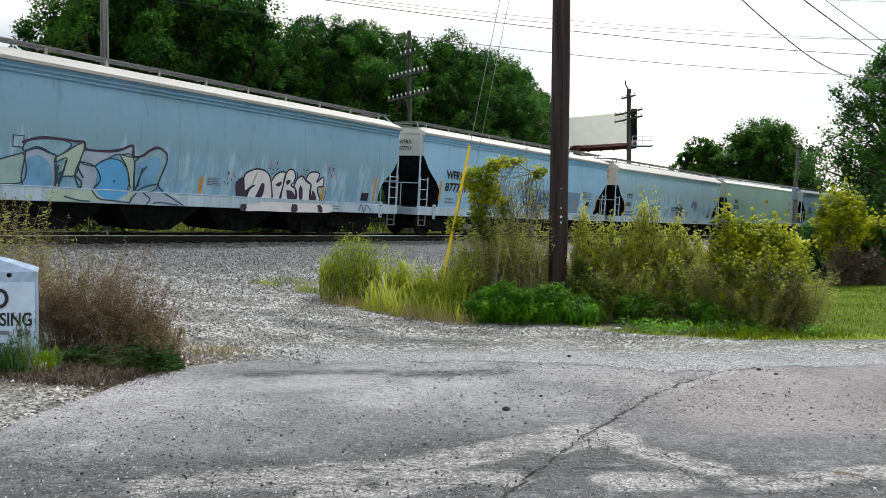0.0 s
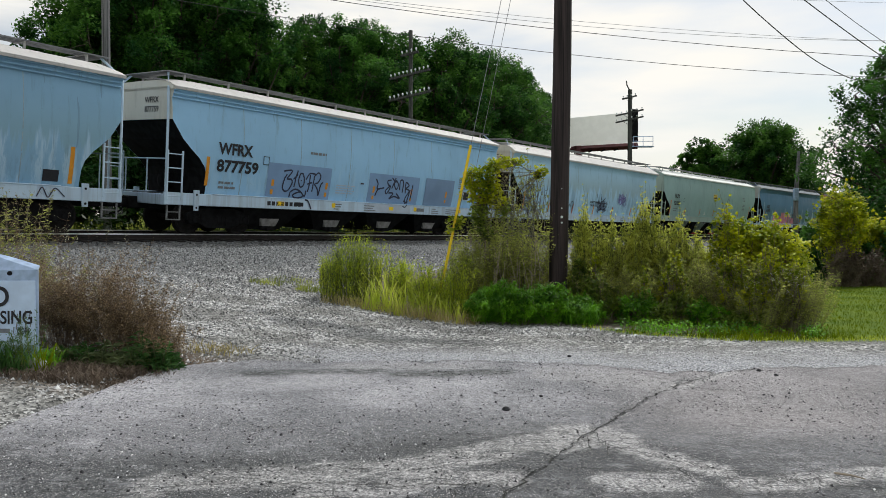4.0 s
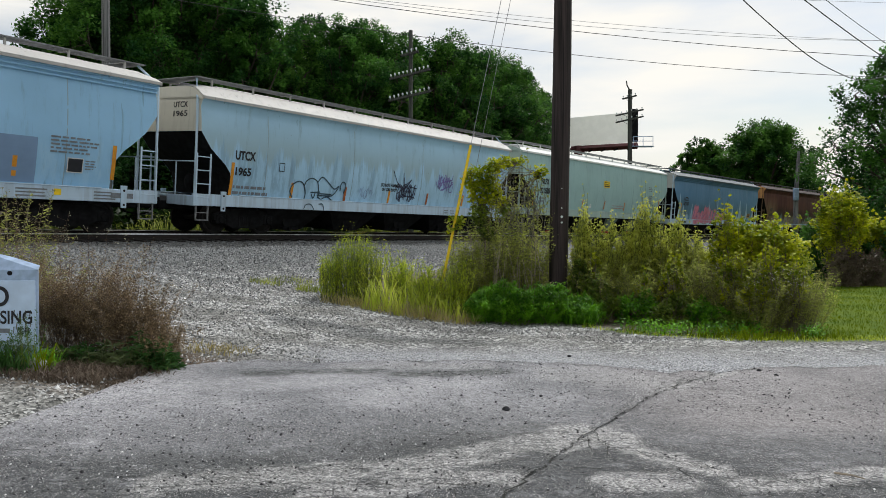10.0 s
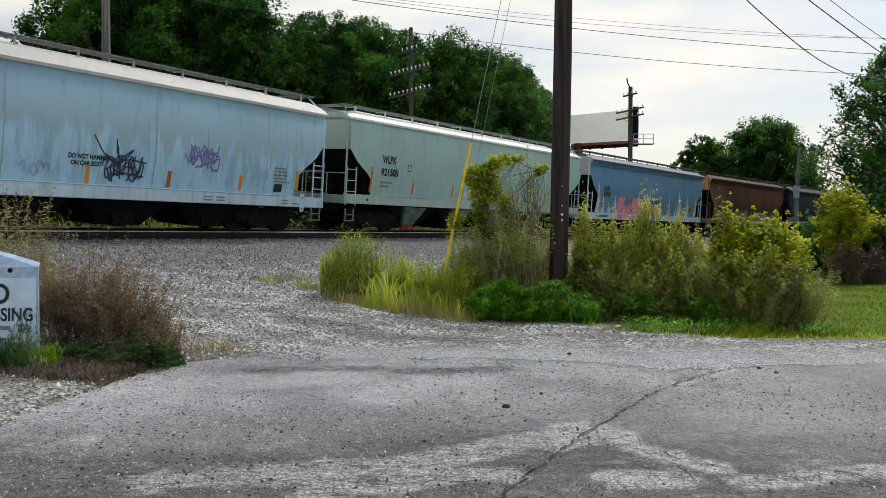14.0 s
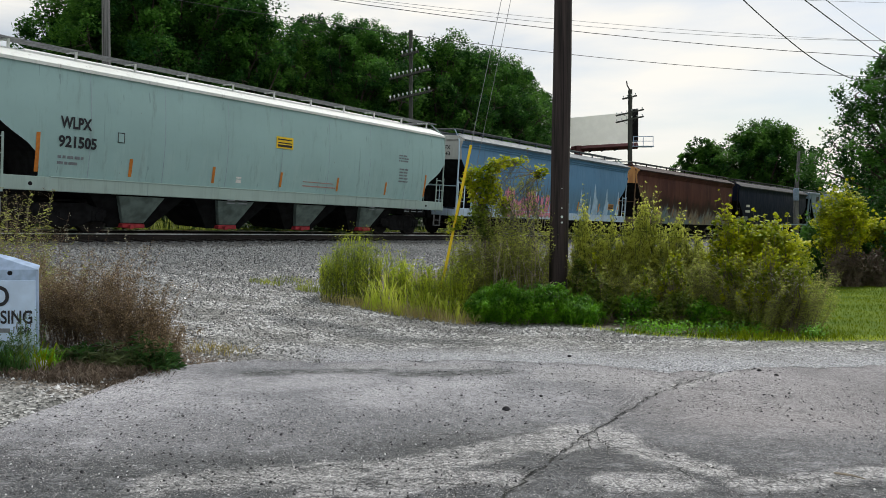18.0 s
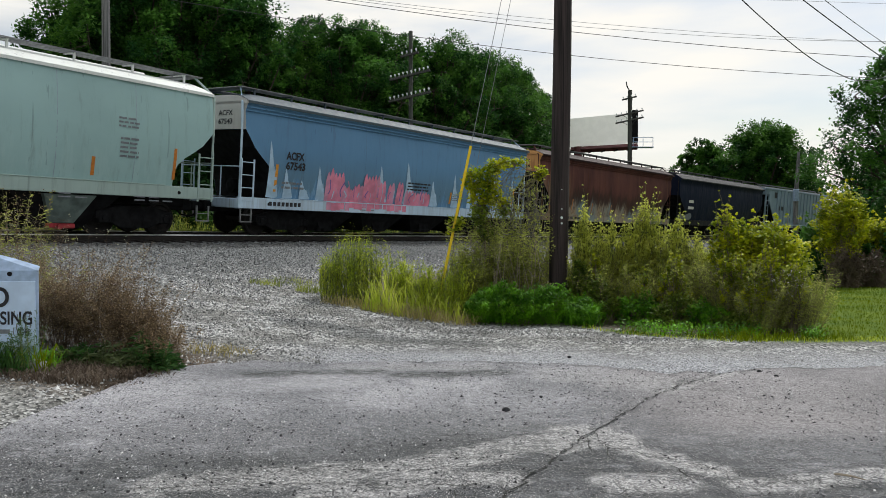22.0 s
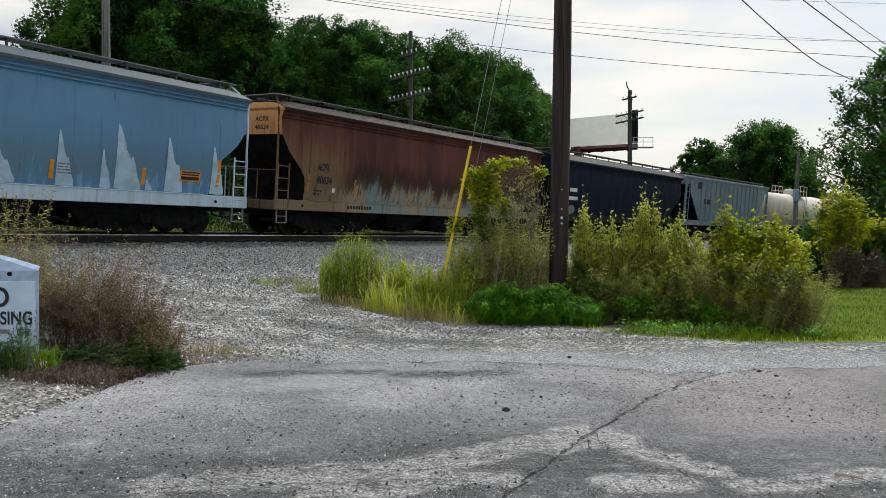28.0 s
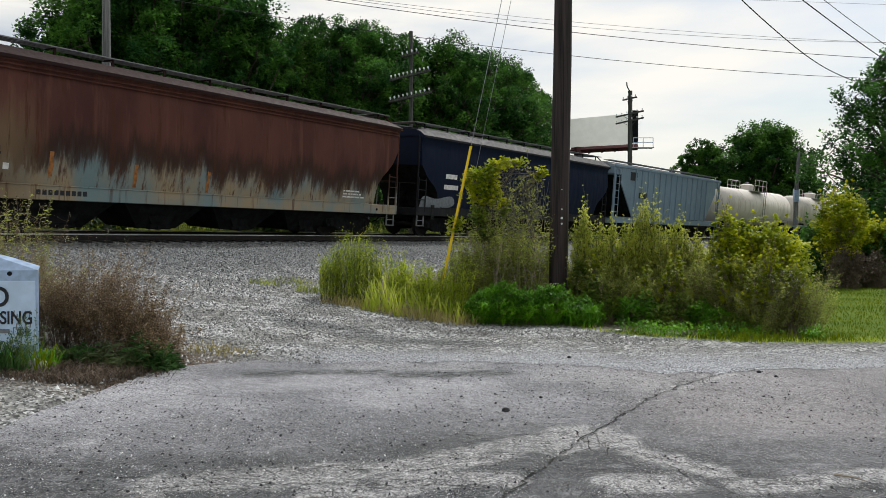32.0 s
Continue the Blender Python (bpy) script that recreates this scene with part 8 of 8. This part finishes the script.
for c, h in (((15.747, 27.000, 10.257), 3.4), ((16.209, 25.000, 9.612), 3.0), ((13.670, 26.000, 9.934), 2.3), ((16.061, 26.000, 9.934), 3.6), ((13.574, 27.000, 10.257), 2.0), ((14.006, 25.000, 9.612), 1.9), ((14.365, 24.000, 9.289), 1.6)):
    bush("dark_bush", "dark green bush at the lawn's back", c, 1.3, 1.0, h, M_TREE2, 6000, 0.10, M_TWIG, 140, 0.05, 13, 1.4)
for c, h in (((12.731, 23.200, 9.031), 1.35), ((13.648, 23.400, 9.096), 1.2)):
    bush("brown_bush", "dry brown brush at the lawn's edge", c, 0.7, 0.6, h, M_DRYBRUSH, 3000, 0.04, M_TWIG, 240, 0.1, 11, 1.8)

# Dry weeds by the sign.
for p, rx, h, n in (((-4.679, 8.900, 4.420), 0.30, 1.36, 90), ((-4.343, 8.800, 4.388), 0.32, 1.34, 110), ((-3.994, 8.700, 4.355), 0.32, 1.18, 110), ((-3.684, 8.600, 4.323), 0.30, 1.12, 84), ((-3.446, 8.500, 4.291), 0.26, 0.92, 64), ((-3.199, 8.450, 4.275), 0.20, 0.72, 48)):
    stalks("dry_weeds", "clump of brown dry weed stalks with tiny seed heads", p, rx, 0.32, h, n, M_BROWNTWIG, M_SEED, (0.035, 0.008), 30, 0.2, 0.36, 14, 6, M_SEED, 0.012, 0.0028, "weeds", "dry weeds by the sign", 0.5, 0.5)
for p, rx, h, n in (((-4.470, 9.200, 4.517), 0.6, 1.62, 22), ((-5.144, 9.400, 4.581), 0.45, 1.6, 26)):
    stalks("bare_weed", "tall sprawling dry twigs dotted with pale seeds", p, rx, 0.3, h, n, M_BROWNTWIG, M_SEED, (0.03, 0.007), 10, 0.5, 0.45, 16, 3, M_PALESEED, 0.013, 0.0032, "weeds", "dry weeds by the sign", 0.35, 0.2)
for p, rx, h, n in (((-5.873, 9.900, 4.742), 0.3, 1.72, 40), ((-5.697, 10.100, 4.807), 0.25, 1.6, 26), ((-6.039, 9.800, 4.710), 0.3, 1.8, 40), ((-5.069, 9.600, 4.646), 0.3, 1.3, 26)):
    stalks("tall_weeds", "olive green weeds behind the sign", p, rx, 0.3, h, n, M_TWIG, M_BROWNLEAF, (0.06, 0.011), 30, 0.3, 0.22, 6, 4, M_SEED, 0.014, 0.0035, "weeds", "", 0.5, 0.3)
for p, rx, h, n, mt in (((-3.262, 8.200, 4.194), 0.16, 0.42, 55, M_DARKWEED), ((-3.470, 8.100, 4.162), 0.18, 0.28, 45, M_GREYLEAF), ((-3.750, 8.100, 4.162), 0.24, 0.26, 26, M_GREYLEAF), ((-4.029, 8.100, 4.162), 0.24, 0.26, 24, M_DARKWEED), ((-3.067, 8.200, 4.194), 0.10, 0.28, 26, M_DARKWEED), ((-4.194, 8.000, 4.130), 0.16, 0.24, 35, M_GREYLEAF)):
    stalks("leafy_weed", "low long-leaved green weed at the foot of the dry stalks", p, rx, 0.16, h, n, M_STALK, mt, (0.11, 0.020), 15, 0.1, 0.32, 0, 0, None, 0.01, 0.004, "weeds", "", 0.35, 0.3)
for p, rx, n, h, mt in (((-4.565, 7.550, 3.985), 0.22, 110, 0.34, M_DARKWEED), ((-4.363, 7.600, 4.001), 0.14, 60, 0.26, M_DARKWEED), ((-4.191, 7.680, 4.027), 0.09, 34, 0.36, M_LAWN)):
    solid("sign_grass", blade_mesh("sign_grass", disc(n, p, rx, 0.10), h, 0.014, 0.9, 0.6), mt, "green grass tuft at the sign's foot", "grass", "grass tufts", kind="stuff")
solid("shade_grass", blade_mesh("shade_grass", disc(500, (-4.507, 7.800, 4.065), 0.45, 0.15), 0.24, 0.012, 0.9, 0.5), M_DEEP, "dark green grass under the sign", "grass", kind="stuff")
stalks("sign_weed", "thin dark weeds standing before the sign", (-4.345, 7.600, 4.001), 0.18, 0.06, 0.90, 34, M_STALK, M_DARKWEED, (0.035, 0.012), 12, 0.55, 0.16, 2, 2, M_DARKWEED, 0.012, 0.003)
dg = np.concatenate([disc(1500, (-3.685, 7.960), 0.75, 0.22), disc(1300, (-3.862, 7.590), 0.75, 0.30)])
solid("dead_grass", blade_mesh("dead_grass", dg, 0.10, 0.012, 1.6), M_DRYBRUSH, "flattened dead brown grass", "grass", kind="stuff")
yg = disc(170, (-2.826, 9.240), 0.45, 0.24)
solid("dry_verge_grass", blade_mesh("dry_verge_grass", yg, 0.11, 0.010, 1.2), M_STRAW, "short dry grass at the asphalt edge", "grass", kind="stuff")

# ---------------------------------------------------------------- poles, wires, signs
PB = (2.245, 14.500, 0.003)
pole = thing("utility_pole", "weathered dark brown wooden utility pole", "utility pole")
pz = float(land(np.array(PB[0]), np.array(PB[1])))
part("shaft", Geo().tube([(PB[0], PB[1], pz - 0.4), (PB[0] + 0.09, PB[1], pz + 5), (PB[0] + 0.16, PB[1], 11.5)], [0.185, 0.18, 0.14], 20), M_POLE, pole, smooth=50)
for z, r in ((2.12, 0.014), (1.95, 0.026), (1.84, 0.020), (2.50, 0.010)):
    part("tag", Geo().lathe((PB[0] + 0.06, PB[1] - 0.176, z), 1, [(-0.008, r), (0.004, r)], 12), M_GLASS, pole, "small pale metal tag")


def wire(name, a, b, sag, r, material, label):
    a, b = Vector(a), Vector(b)
    pts = [a.lerp(b, k / 16) - Vector((0, 0, sag * 4 * (k / 16) * (1 - k / 16))) for k in range(17)]
    solid(name, Geo().tube(pts, r, 5), material, label, "cable", "overhead cables")


wire("overhead_cable", (-14.427, 26.000, 11.528), (31.686, 34.000, 10.403), 0.92, 0.008, M_GREYCABLE, "thin grey overhead cable across the sky")
wire("overhead_cable", (-14.704, 26.500, 12.025), (32.152, 34.500, 11.115), 1.55, 0.009, M_GREYCABLE, "thin grey overhead cable across the sky")
wire("overhead_cable", (-13.872, 25.000, 11.221), (30.754, 33.000, 9.308), 0.98, 0.013, M_CABLE, "black overhead cable across the sky")
wire("overhead_cable", (-14.427, 26.000, 10.771), (34.482, 37.000, 9.540), 1.26, 0.012, M_CABLE, "black overhead cable sagging across the trees")
wire("overhead_cable", (2.667, 30.000, 11.546), (31.686, 34.000, 11.941), 0.0, 0.007, M_GREYCABLE, "thin grey overhead cable high in the sky")


def drop(pts, r, label):
    """A service cable that hangs from the pole's top through the given places."""
    p = [Vector(q) for q in pts]
    ends = [2 * p[0] - p[1]] + p + [2 * p[-1] - p[-2]]
    out = []
    for i in range(1, len(ends) - 2):
        for k in range(8):
            t = k / 8
            out.append(0.5 * (2 * ends[i] + (ends[i + 1] - ends[i - 1]) * t + (2 * ends[i - 1] - 5 * ends[i] + 4 * ends[i + 1] - ends[i + 2]) * t * t + (3 * ends[i] - ends[i - 1] - 3 * ends[i + 1] + ends[i + 2]) * t ** 3))
    solid("service_cable", Geo().tube(out + [p[-1]], r, 5), M_CABLE, label, "cable", "overhead cables")


TOP = (PB[0] + 0.15, PB[1], 11.2)
drop([TOP, (5.469, 16.000, 7.813), (7.256, 18.000, 7.354), (9.945, 20.500, 6.715), (11.735, 22.000, 6.452), (13.400, 23.500, 6.553), (16.260, 26.000, 7.384)], 0.014, "thick black service cable sagging to the tree")
drop([TOP, (6.778, 16.500, 7.882), (8.975, 18.500, 7.516), (12.618, 21.000, 6.584), (16.481, 24.000, 6.162)], 0.014, "thick black service cable")
drop([TOP, (7.635, 17.000, 7.970), (9.771, 19.000, 7.677), (12.618, 21.000, 7.018), (16.849, 24.000, 6.346)], 0.009, "thin black service cable")
guy = thing("guy_wire", "steel guy wire with a yellow plastic guard", "guy wire")
ga, gb = Vector((-0.011, 13.900, 0.706)), Vector((0.528, 14.050, 3.303))
part("strand", Geo().tube([gb - (gb - ga) * 0.05, Vector((1.121, 14.200, 6.129)), Vector((1.949, 14.450, 10.861))], 0.006, 5), M_GREYCABLE, guy)
part("guard", Geo().tube([ga - (gb - ga) * 0.12, ga.lerp(gb, 0.5), gb], 0.027, 10), M_YELLOW, guy, "bright yellow plastic guard")
wire("guy_wire", (0.667, 15.000, 2.938), (2.025, 14.600, 9.615), 0, 0.005, M_GREYCABLE, "thin steel guy wire")


def telegraph_pole(label, p, top, r, arms, mat, cap=False):
    """A pole with cross-arms, each carrying a row of pin insulators. arms: (height, half length, pins, turn)."""
    z0 = float(land(np.array(p[0]), np.array(p[1]))) - 0.3
    t = thing("telegraph_pole", label, "telegraph pole", at=Matrix.Translation((p[0], p[1], z0)))
    h = top - z0
    part("shaft", Geo().tube([(0, 0, 0), (0, 0, h)], [r * 1.25, r], 12), mat, t, smooth=50)
    for z, half, pins, turn in arms:
        arm = part("cross_arm", Geo().box((0, -0.14, 0), (2 * half, 0.10, 0.12), 0.01), mat, t, at=pose(0, 0, z - z0, 0, -8, turn))
        for k in range(pins):
            x = -half + 0.1 + (2 * half - 0.2) * k / (pins - 1)
            part("insulator", PIN, M_GLASS, arm, at=pose(x, -0.14, 0.06))
        for s in (-1, 1):
            part("brace", Geo().tube([(s * half * 0.5, -0.14, -0.02), (0, -0.1, -0.5)], 0.015, 5), mat, arm)
    if cap:
        part("riser", Geo().tube([(0, 0, h - 0.1), (-0.25, 0, h + 0.35), (-0.3, 0, h + 0.7)], 0.05, 6), mat, t)
    return t


PIN = Geo().lathe((0, 0, 0), 2, [(0, 0.015), (0.07, 0.02), (0.08, 0.05), (0.15, 0.045), (0.18, 0.02)], 8).mesh("insulator", 40)
telegraph_pole("old dark telegraph pole with two insulator cross-arms", (-1.660, 38.000, 12.056), (-1.660, 38.000, 12.173)[2], 0.10,
               [((-22.833, 38.000, 9.901)[2], 1.15, 10, -22), ((-22.833, 38.000, 8.795)[2], 1.2, 10, -22), ((-22.833, 38.000, 10.950)[2], 0.5, 4, -22)], M_DARKPOLE)
telegraph_pole("dark utility pole with three cross-arms", (15.175, 60.000, 14.001), (15.175, 60.000, 13.541)[2], 0.17,
               [((-36.052, 60.000, 11.655)[2], 1.15, 6, -30), ((-36.052, 60.000, 11.104)[2], 1.15, 6, -30), ((-36.052, 60.000, 12.897)[2], 0.6, 4, -30)], M_DARKPOLE, True)
grey = thing("utility_pole", "plain grey wooden pole rising before the trees", "utility pole")
GP = (-13.657, 30.000, 11.224)
part("shaft", Geo().tube([(GP[0], GP[1], 0.6), (GP[0], GP[1], 14)], [0.19, 0.15], 14), M_GREYPOLE, grey, smooth=50)
FP = (26.781, 56.000, 19.608)
fpole = thing("signal_mast", "slim pale grey signal mast beside the track", "signal mast")
part("shaft", Geo().tube([(FP[0], FP[1], 0), (FP[0], FP[1], (-33.648, 56.000, 4.802)[2]), (FP[0] + 0.2, FP[1], (-33.648, 56.000, 8.106)[2])], [0.20, 0.17, 0.10], 10), M_GREYPOLE, fpole, smooth=50)
part("mast_box", Geo().box((FP[0] - 0.1, FP[1] - 0.2, (-33.648, 56.000, 4.802)[2]), (0.35, 0.3, 0.9), 0.03), M_STEEL, fpole, "pale grey equipment box")
part("bracket", Geo().tube([(FP[0], FP[1], (-33.648, 56.000, 7.377)[2]), (FP[0] + 0.8, FP[1], (-33.648, 56.000, 7.119)[2]), (FP[0] + 1.7, FP[1], (-33.648, 56.000, 7.291)[2])], 0.03, 6), M_GREYPOLE, fpole)
part("walkway", Geo().box((FP[0], FP[1] - 0.6, (-33.648, 56.000, 2.527)[2]), (2.6, 0.5, 0.08)).tube([(FP[0] - 1.3, FP[1] - 0.6, (-33.648, 56.000, 2.527)[2]), (FP[0] - 1.3, FP[1] - 0.6, 0.2)], 0.03, 6).tube([(FP[0] + 1.3, FP[1] - 0.6, (-33.648, 56.000, 2.527)[2]), (FP[0] + 1.3, FP[1] - 0.6, 0.2)], 0.03, 6), M_STEEL, fpole)

# Billboard, seen from behind and end-on, beyond the railway.
bb = thing("billboard", "blank white billboard on a dark red steel beam", "billboard")
M_BOARD = leafy("billboard_vinyl", (0.84, 0.85, 0.83), (0.92, 0.93, 0.91), 0.6)
M_REDBEAM = plain("dark_red_steel", (0.105, 0.030, 0.032), 0.6, 0, 0.2, 2)
b0, b1 = Vector((11.091, 72.000, 10.311)), Vector((17.302, 68.000, 9.824))
b1.z = b0.z
bt = (-43.262, 72.000, 13.070)[2]
dirv = (b1 - b0).normalized()
nrm = Vector((dirv.y, -dirv.x, 0)).normalized()
for off, nm in ((0.0, "face"), ):
    g = Geo()
    q = [b0 + nrm * off, b1 + nrm * off]
    t = nrm * 0.03
    vs = [q[0], q[1], q[1] + t, q[0] + t]
    g.add([(v.x, v.y, b0.z) for v in vs] + [(v.x, v.y, bt) for v in vs], [(0, 1, 2, 3), (4, 5, 6, 7), (0, 1, 5, 4), (1, 2, 6, 5), (2, 3, 7, 6), (3, 0, 4, 7)])
    part(nm, g, M_BOARD, bb, "blank off-white panel")
part("end_panel", Geo().box((b1.x + 0.35, b1.y, (b0.z + bt) / 2 + 0.15), (0.55, 0.2, bt - b0.z + 0.25), 0.02), M_BLACK, bb, "dark edge of the other face")
be0, be1 = b0 + dirv * 1.5, b1 + dirv * 0.6
part("beam", Geo().tube([(be0.x, be0.y, b0.z - 0.28), (be1.x, be1.y, b0.z - 0.35)], 0.30, 4), M_REDBEAM, bb, "dark red box beam")
for k in range(4):
    c = b0.lerp(b1, 0.45 + k * 0.17)
    part("strut", Geo().box((c.x, c.y - 0.5, b0.z - 0.62), (0.10, 1.4, 0.10)), M_BLACK, bb)
part("catwalk", Geo().box((b1.x + 0.8, b1.y - 0.4, b0.z - 0.45), (2.2, 0.8, 0.06)), M_STEEL, bb, "steel grating catwalk")
cr = Geo()
for x in (0.0, 0.9, 1.8):
    cr.tube([(b1.x + x, b1.y - 0.8, b0.z - 0.42), (b1.x + x, b1.y - 0.8, b0.z + 0.45)], 0.03, 5)
for z in (0.0, 0.42):
    cr.tube([(b1.x, b1.y - 0.8, b0.z + z), (b1.x + 1.8, b1.y - 0.8, b0.z + z)], 0.03, 5)
part("catwalk_railing", cr, M_STEEL, bb, "pale steel railing")
cm = b0.lerp(b1, 0.3)
part("column", Geo().tube([(cm.x, cm.y, 0.5), (cm.x, cm.y, b0.z)], 0.4, 16), M_REDBEAM, bb)

# Sign bolted to a folded galvanised guard.
sgn = thing("sign_post", "galvanised steel barrier end carrying a white warning sign", "sign")
sx1 = (-4.288, 7.750, 4.049)[0]
stop, sbot = (-4.657, 7.750, 1.097)[2], (-4.657, 7.750, 0.414)[2]
cap_t, cap_b = (-4.657, 7.750, 1.210)[2], stop
sx0 = sx1 - 1.0
y0 = 7.75
shell = Geo().box(((sx0 + sx1) / 2, y0 + 0.035, (0.15 + cap_t) / 2), (sx1 - sx0 + 0.02, 0.045, cap_t - 0.15), 0.01)
part("barrier", shell, M_STEEL, sgn, "bluish galvanised folded steel")
hood = [Vector(q) for q in ((-5.138, 7.760, 1.210), (-4.264, 7.760, 1.210), (-4.301, 7.860, 1.253), (-4.613, 7.920, 1.336), (-5.244, 7.920, 1.494))]
hg = Geo().add([*hood, *[q - Vector((0, 0, 0.012)) for q in hood]], [(0, 1, 2, 3, 4), (5, 6, 7, 8, 9), (0, 1, 6, 5), (1, 2, 7, 6), (2, 3, 8, 7), (3, 4, 9, 8), (4, 0, 5, 9)])
part("hood", hg, M_STEEL, sgn, "bent galvanised top flange")
sign = part("sign_plate", Geo().box(((sx0 + sx1) / 2, y0, (stop + sbot) / 2), (sx1 - sx0, 0.012, stop - sbot), 0.005), M_SIGN, sgn, "white enamelled plate with black lettering")
part("bolt_slot", Geo().lathe(((-4.562, 7.750, 4.049)[0], y0 + 0.008, (-4.657, 7.750, 1.174)[2]), 1, [(-0.008, 0.024), (0.004, 0.024)], 12), M_BLACK, sgn, "rusty bolt hole")


def sign_text(text, x0, x1, z0, z1, label, mat=M_INK):
    cu = bpy.data.curves.new("text", "FONT")
    cu.body, cu.offset = text, 0.02
    ob = bpy.data.objects.new("text", cu)
    me = bpy.data.meshes.new_from_object(ob)
    bpy.data.objects.remove(ob)
    co = np.zeros(len(me.vertices) * 3)
    me.vertices.foreach_get("co", co)
    co = co.reshape(-1, 3)
    lo, hi = co.min(0), co.max(0)
    co = np.stack([x0 + (co[:, 0] - lo[0]) / (hi[0] - lo[0]) * (x1 - x0), np.full(len(co), y0 - 0.012), z0 + (co[:, 1] - lo[1]) / (hi[1] - lo[1]) * (z1 - z0)], -1)
    me.vertices.foreach_set("co", co.ravel())
    me.update()
    part("lettering", me, mat, sign, label)


sign_text("NO", (-4.966, 7.750, 4.049)[0], (-4.562, 7.750, 4.049)[0], (-4.657, 7.750, 0.824)[2], (-4.657, 7.750, 1.038)[2], "black block lettering")
sign_text("TRESPASSING", sx0 + 0.04, sx1 - 0.03, (-4.657, 7.750, 0.640)[2], (-4.657, 7.750, 0.782)[2], "black block lettering")
sign_text("CORP", sx1 - 0.19, sx1 - 0.05, (-4.657, 7.750, 0.533)[2], (-4.657, 7.750, 0.598)[2], "black block lettering")
part("lettering_bar", Geo().box((sx1 - 0.52, y0 - 0.009, (-4.657, 7.750, 0.569)[2]), (0.5, 0.004, 0.045)), M_FADED, sign)
# Short slanted grey marks at the plate's lower right.
spk = Geo()
for k in range(16):
    x = sx1 - 0.02 - 0.24 * rng.random()
    z = sbot + 0.05 + rng.random() * 0.28
    spk.add([(x, y0 - 0.0095, z), (x + 0.012, y0 - 0.0095, z), (x + 0.02, y0 - 0.0095, z + 0.07), (x + 0.008, y0 - 0.0095, z + 0.07)], [(0, 1, 2, 3)])
tagged(part("plate_marks", spk, M_FADED, sign, "short slanted grey marks on the plate"), kind="stuff")
litter = Geo().box((0, 0, 0.02), (0.12, 0.07, 0.03), 0.01)
solid("litter", litter, M_WHITEPAINT, "scrap of pale litter at the gravel edge", "litter", at=Matrix.Translation(gpt((2.936, 12.320))) @ Matrix.Rotation(0.4, 4, "Z"))
rk = Geo().lathe((0, 0, 0), 2, [(-0.05, 0.1), (0.02, 0.13), (0.09, 0.09), (0.12, 0.03)], 8)
solid("rock", rk, M_STONE, "grey rock at the foot of the sign", "rock", at=Matrix.Translation(gpt((-4.266, 7.710))) @ Matrix.Scale(1.15, 4))

# Distant wooded hill.
hill = Geo()
hx = np.linspace(60, 900, 40)
for k, x in enumerate(hx):
    hgt = 26 + 9 * math.sin(k * 0.7) + 5 * math.sin(k * 1.9)
    hill.v += [(x, 640 - x * 0.2, -4), (x, 640 - x * 0.2, hgt), (x + 10, 720 - x * 0.2, hgt * 0.9)]
hill.f = [(3 * k, 3 * k + 3, 3 * k + 4, 3 * k + 1) for k in range(39)] + [(3 * k + 1, 3 * k + 4, 3 * k + 5, 3 * k + 2) for k in range(39)]
solid("backdrop", hill, M_HILL, "distant dark wooded hills", kind="structure")

# ---------------------------------------------------------------- the train rolls
ROLLED = [(0, 0.0), (2, 5.561), (4, 11.123), (6, 16.659), (8, 22.138), (10, 27.82), (12, 33.525), (14, 39.293), (16, 45.175), (18, 50.977), (20, 56.594), (22, 62.087), (24, 67.518), (26, 72.904), (28, 78.259), (30, 83.557), (32, 88.774)]


def rolled(t):
    """Metres that the train has gone at t seconds."""
    return float(np.interp(t, [r[0] for r in ROLLED], [r[1] for r in ROLLED]))


def car_pose(start, length, t):
    s = start - rolled(t)
    a, b = on_track(s + 2.15), on_track(s + length - 2.15)
    d = b - a
    return Matrix.Translation((a + b) / 2) @ Matrix.Rotation(math.atan2(d.y, d.x), 4, "Z") @ Matrix.Rotation(CANT, 4, "X")


def motions():
    for car, start, length in TRAIN:
        walk(car, [(float(t), car_pose(start, length, t)) for t in range(0, 33, 2)])
    steps = [k * 0.2 for k in range(161)]
    for ob, a in WHEELSETS:
        walk(ob, [(t, Matrix.Translation((a, 0, 0.457)) @ Matrix.Rotation(-rolled(t) / 0.457, 4, "Y")) for t in steps])


motions()
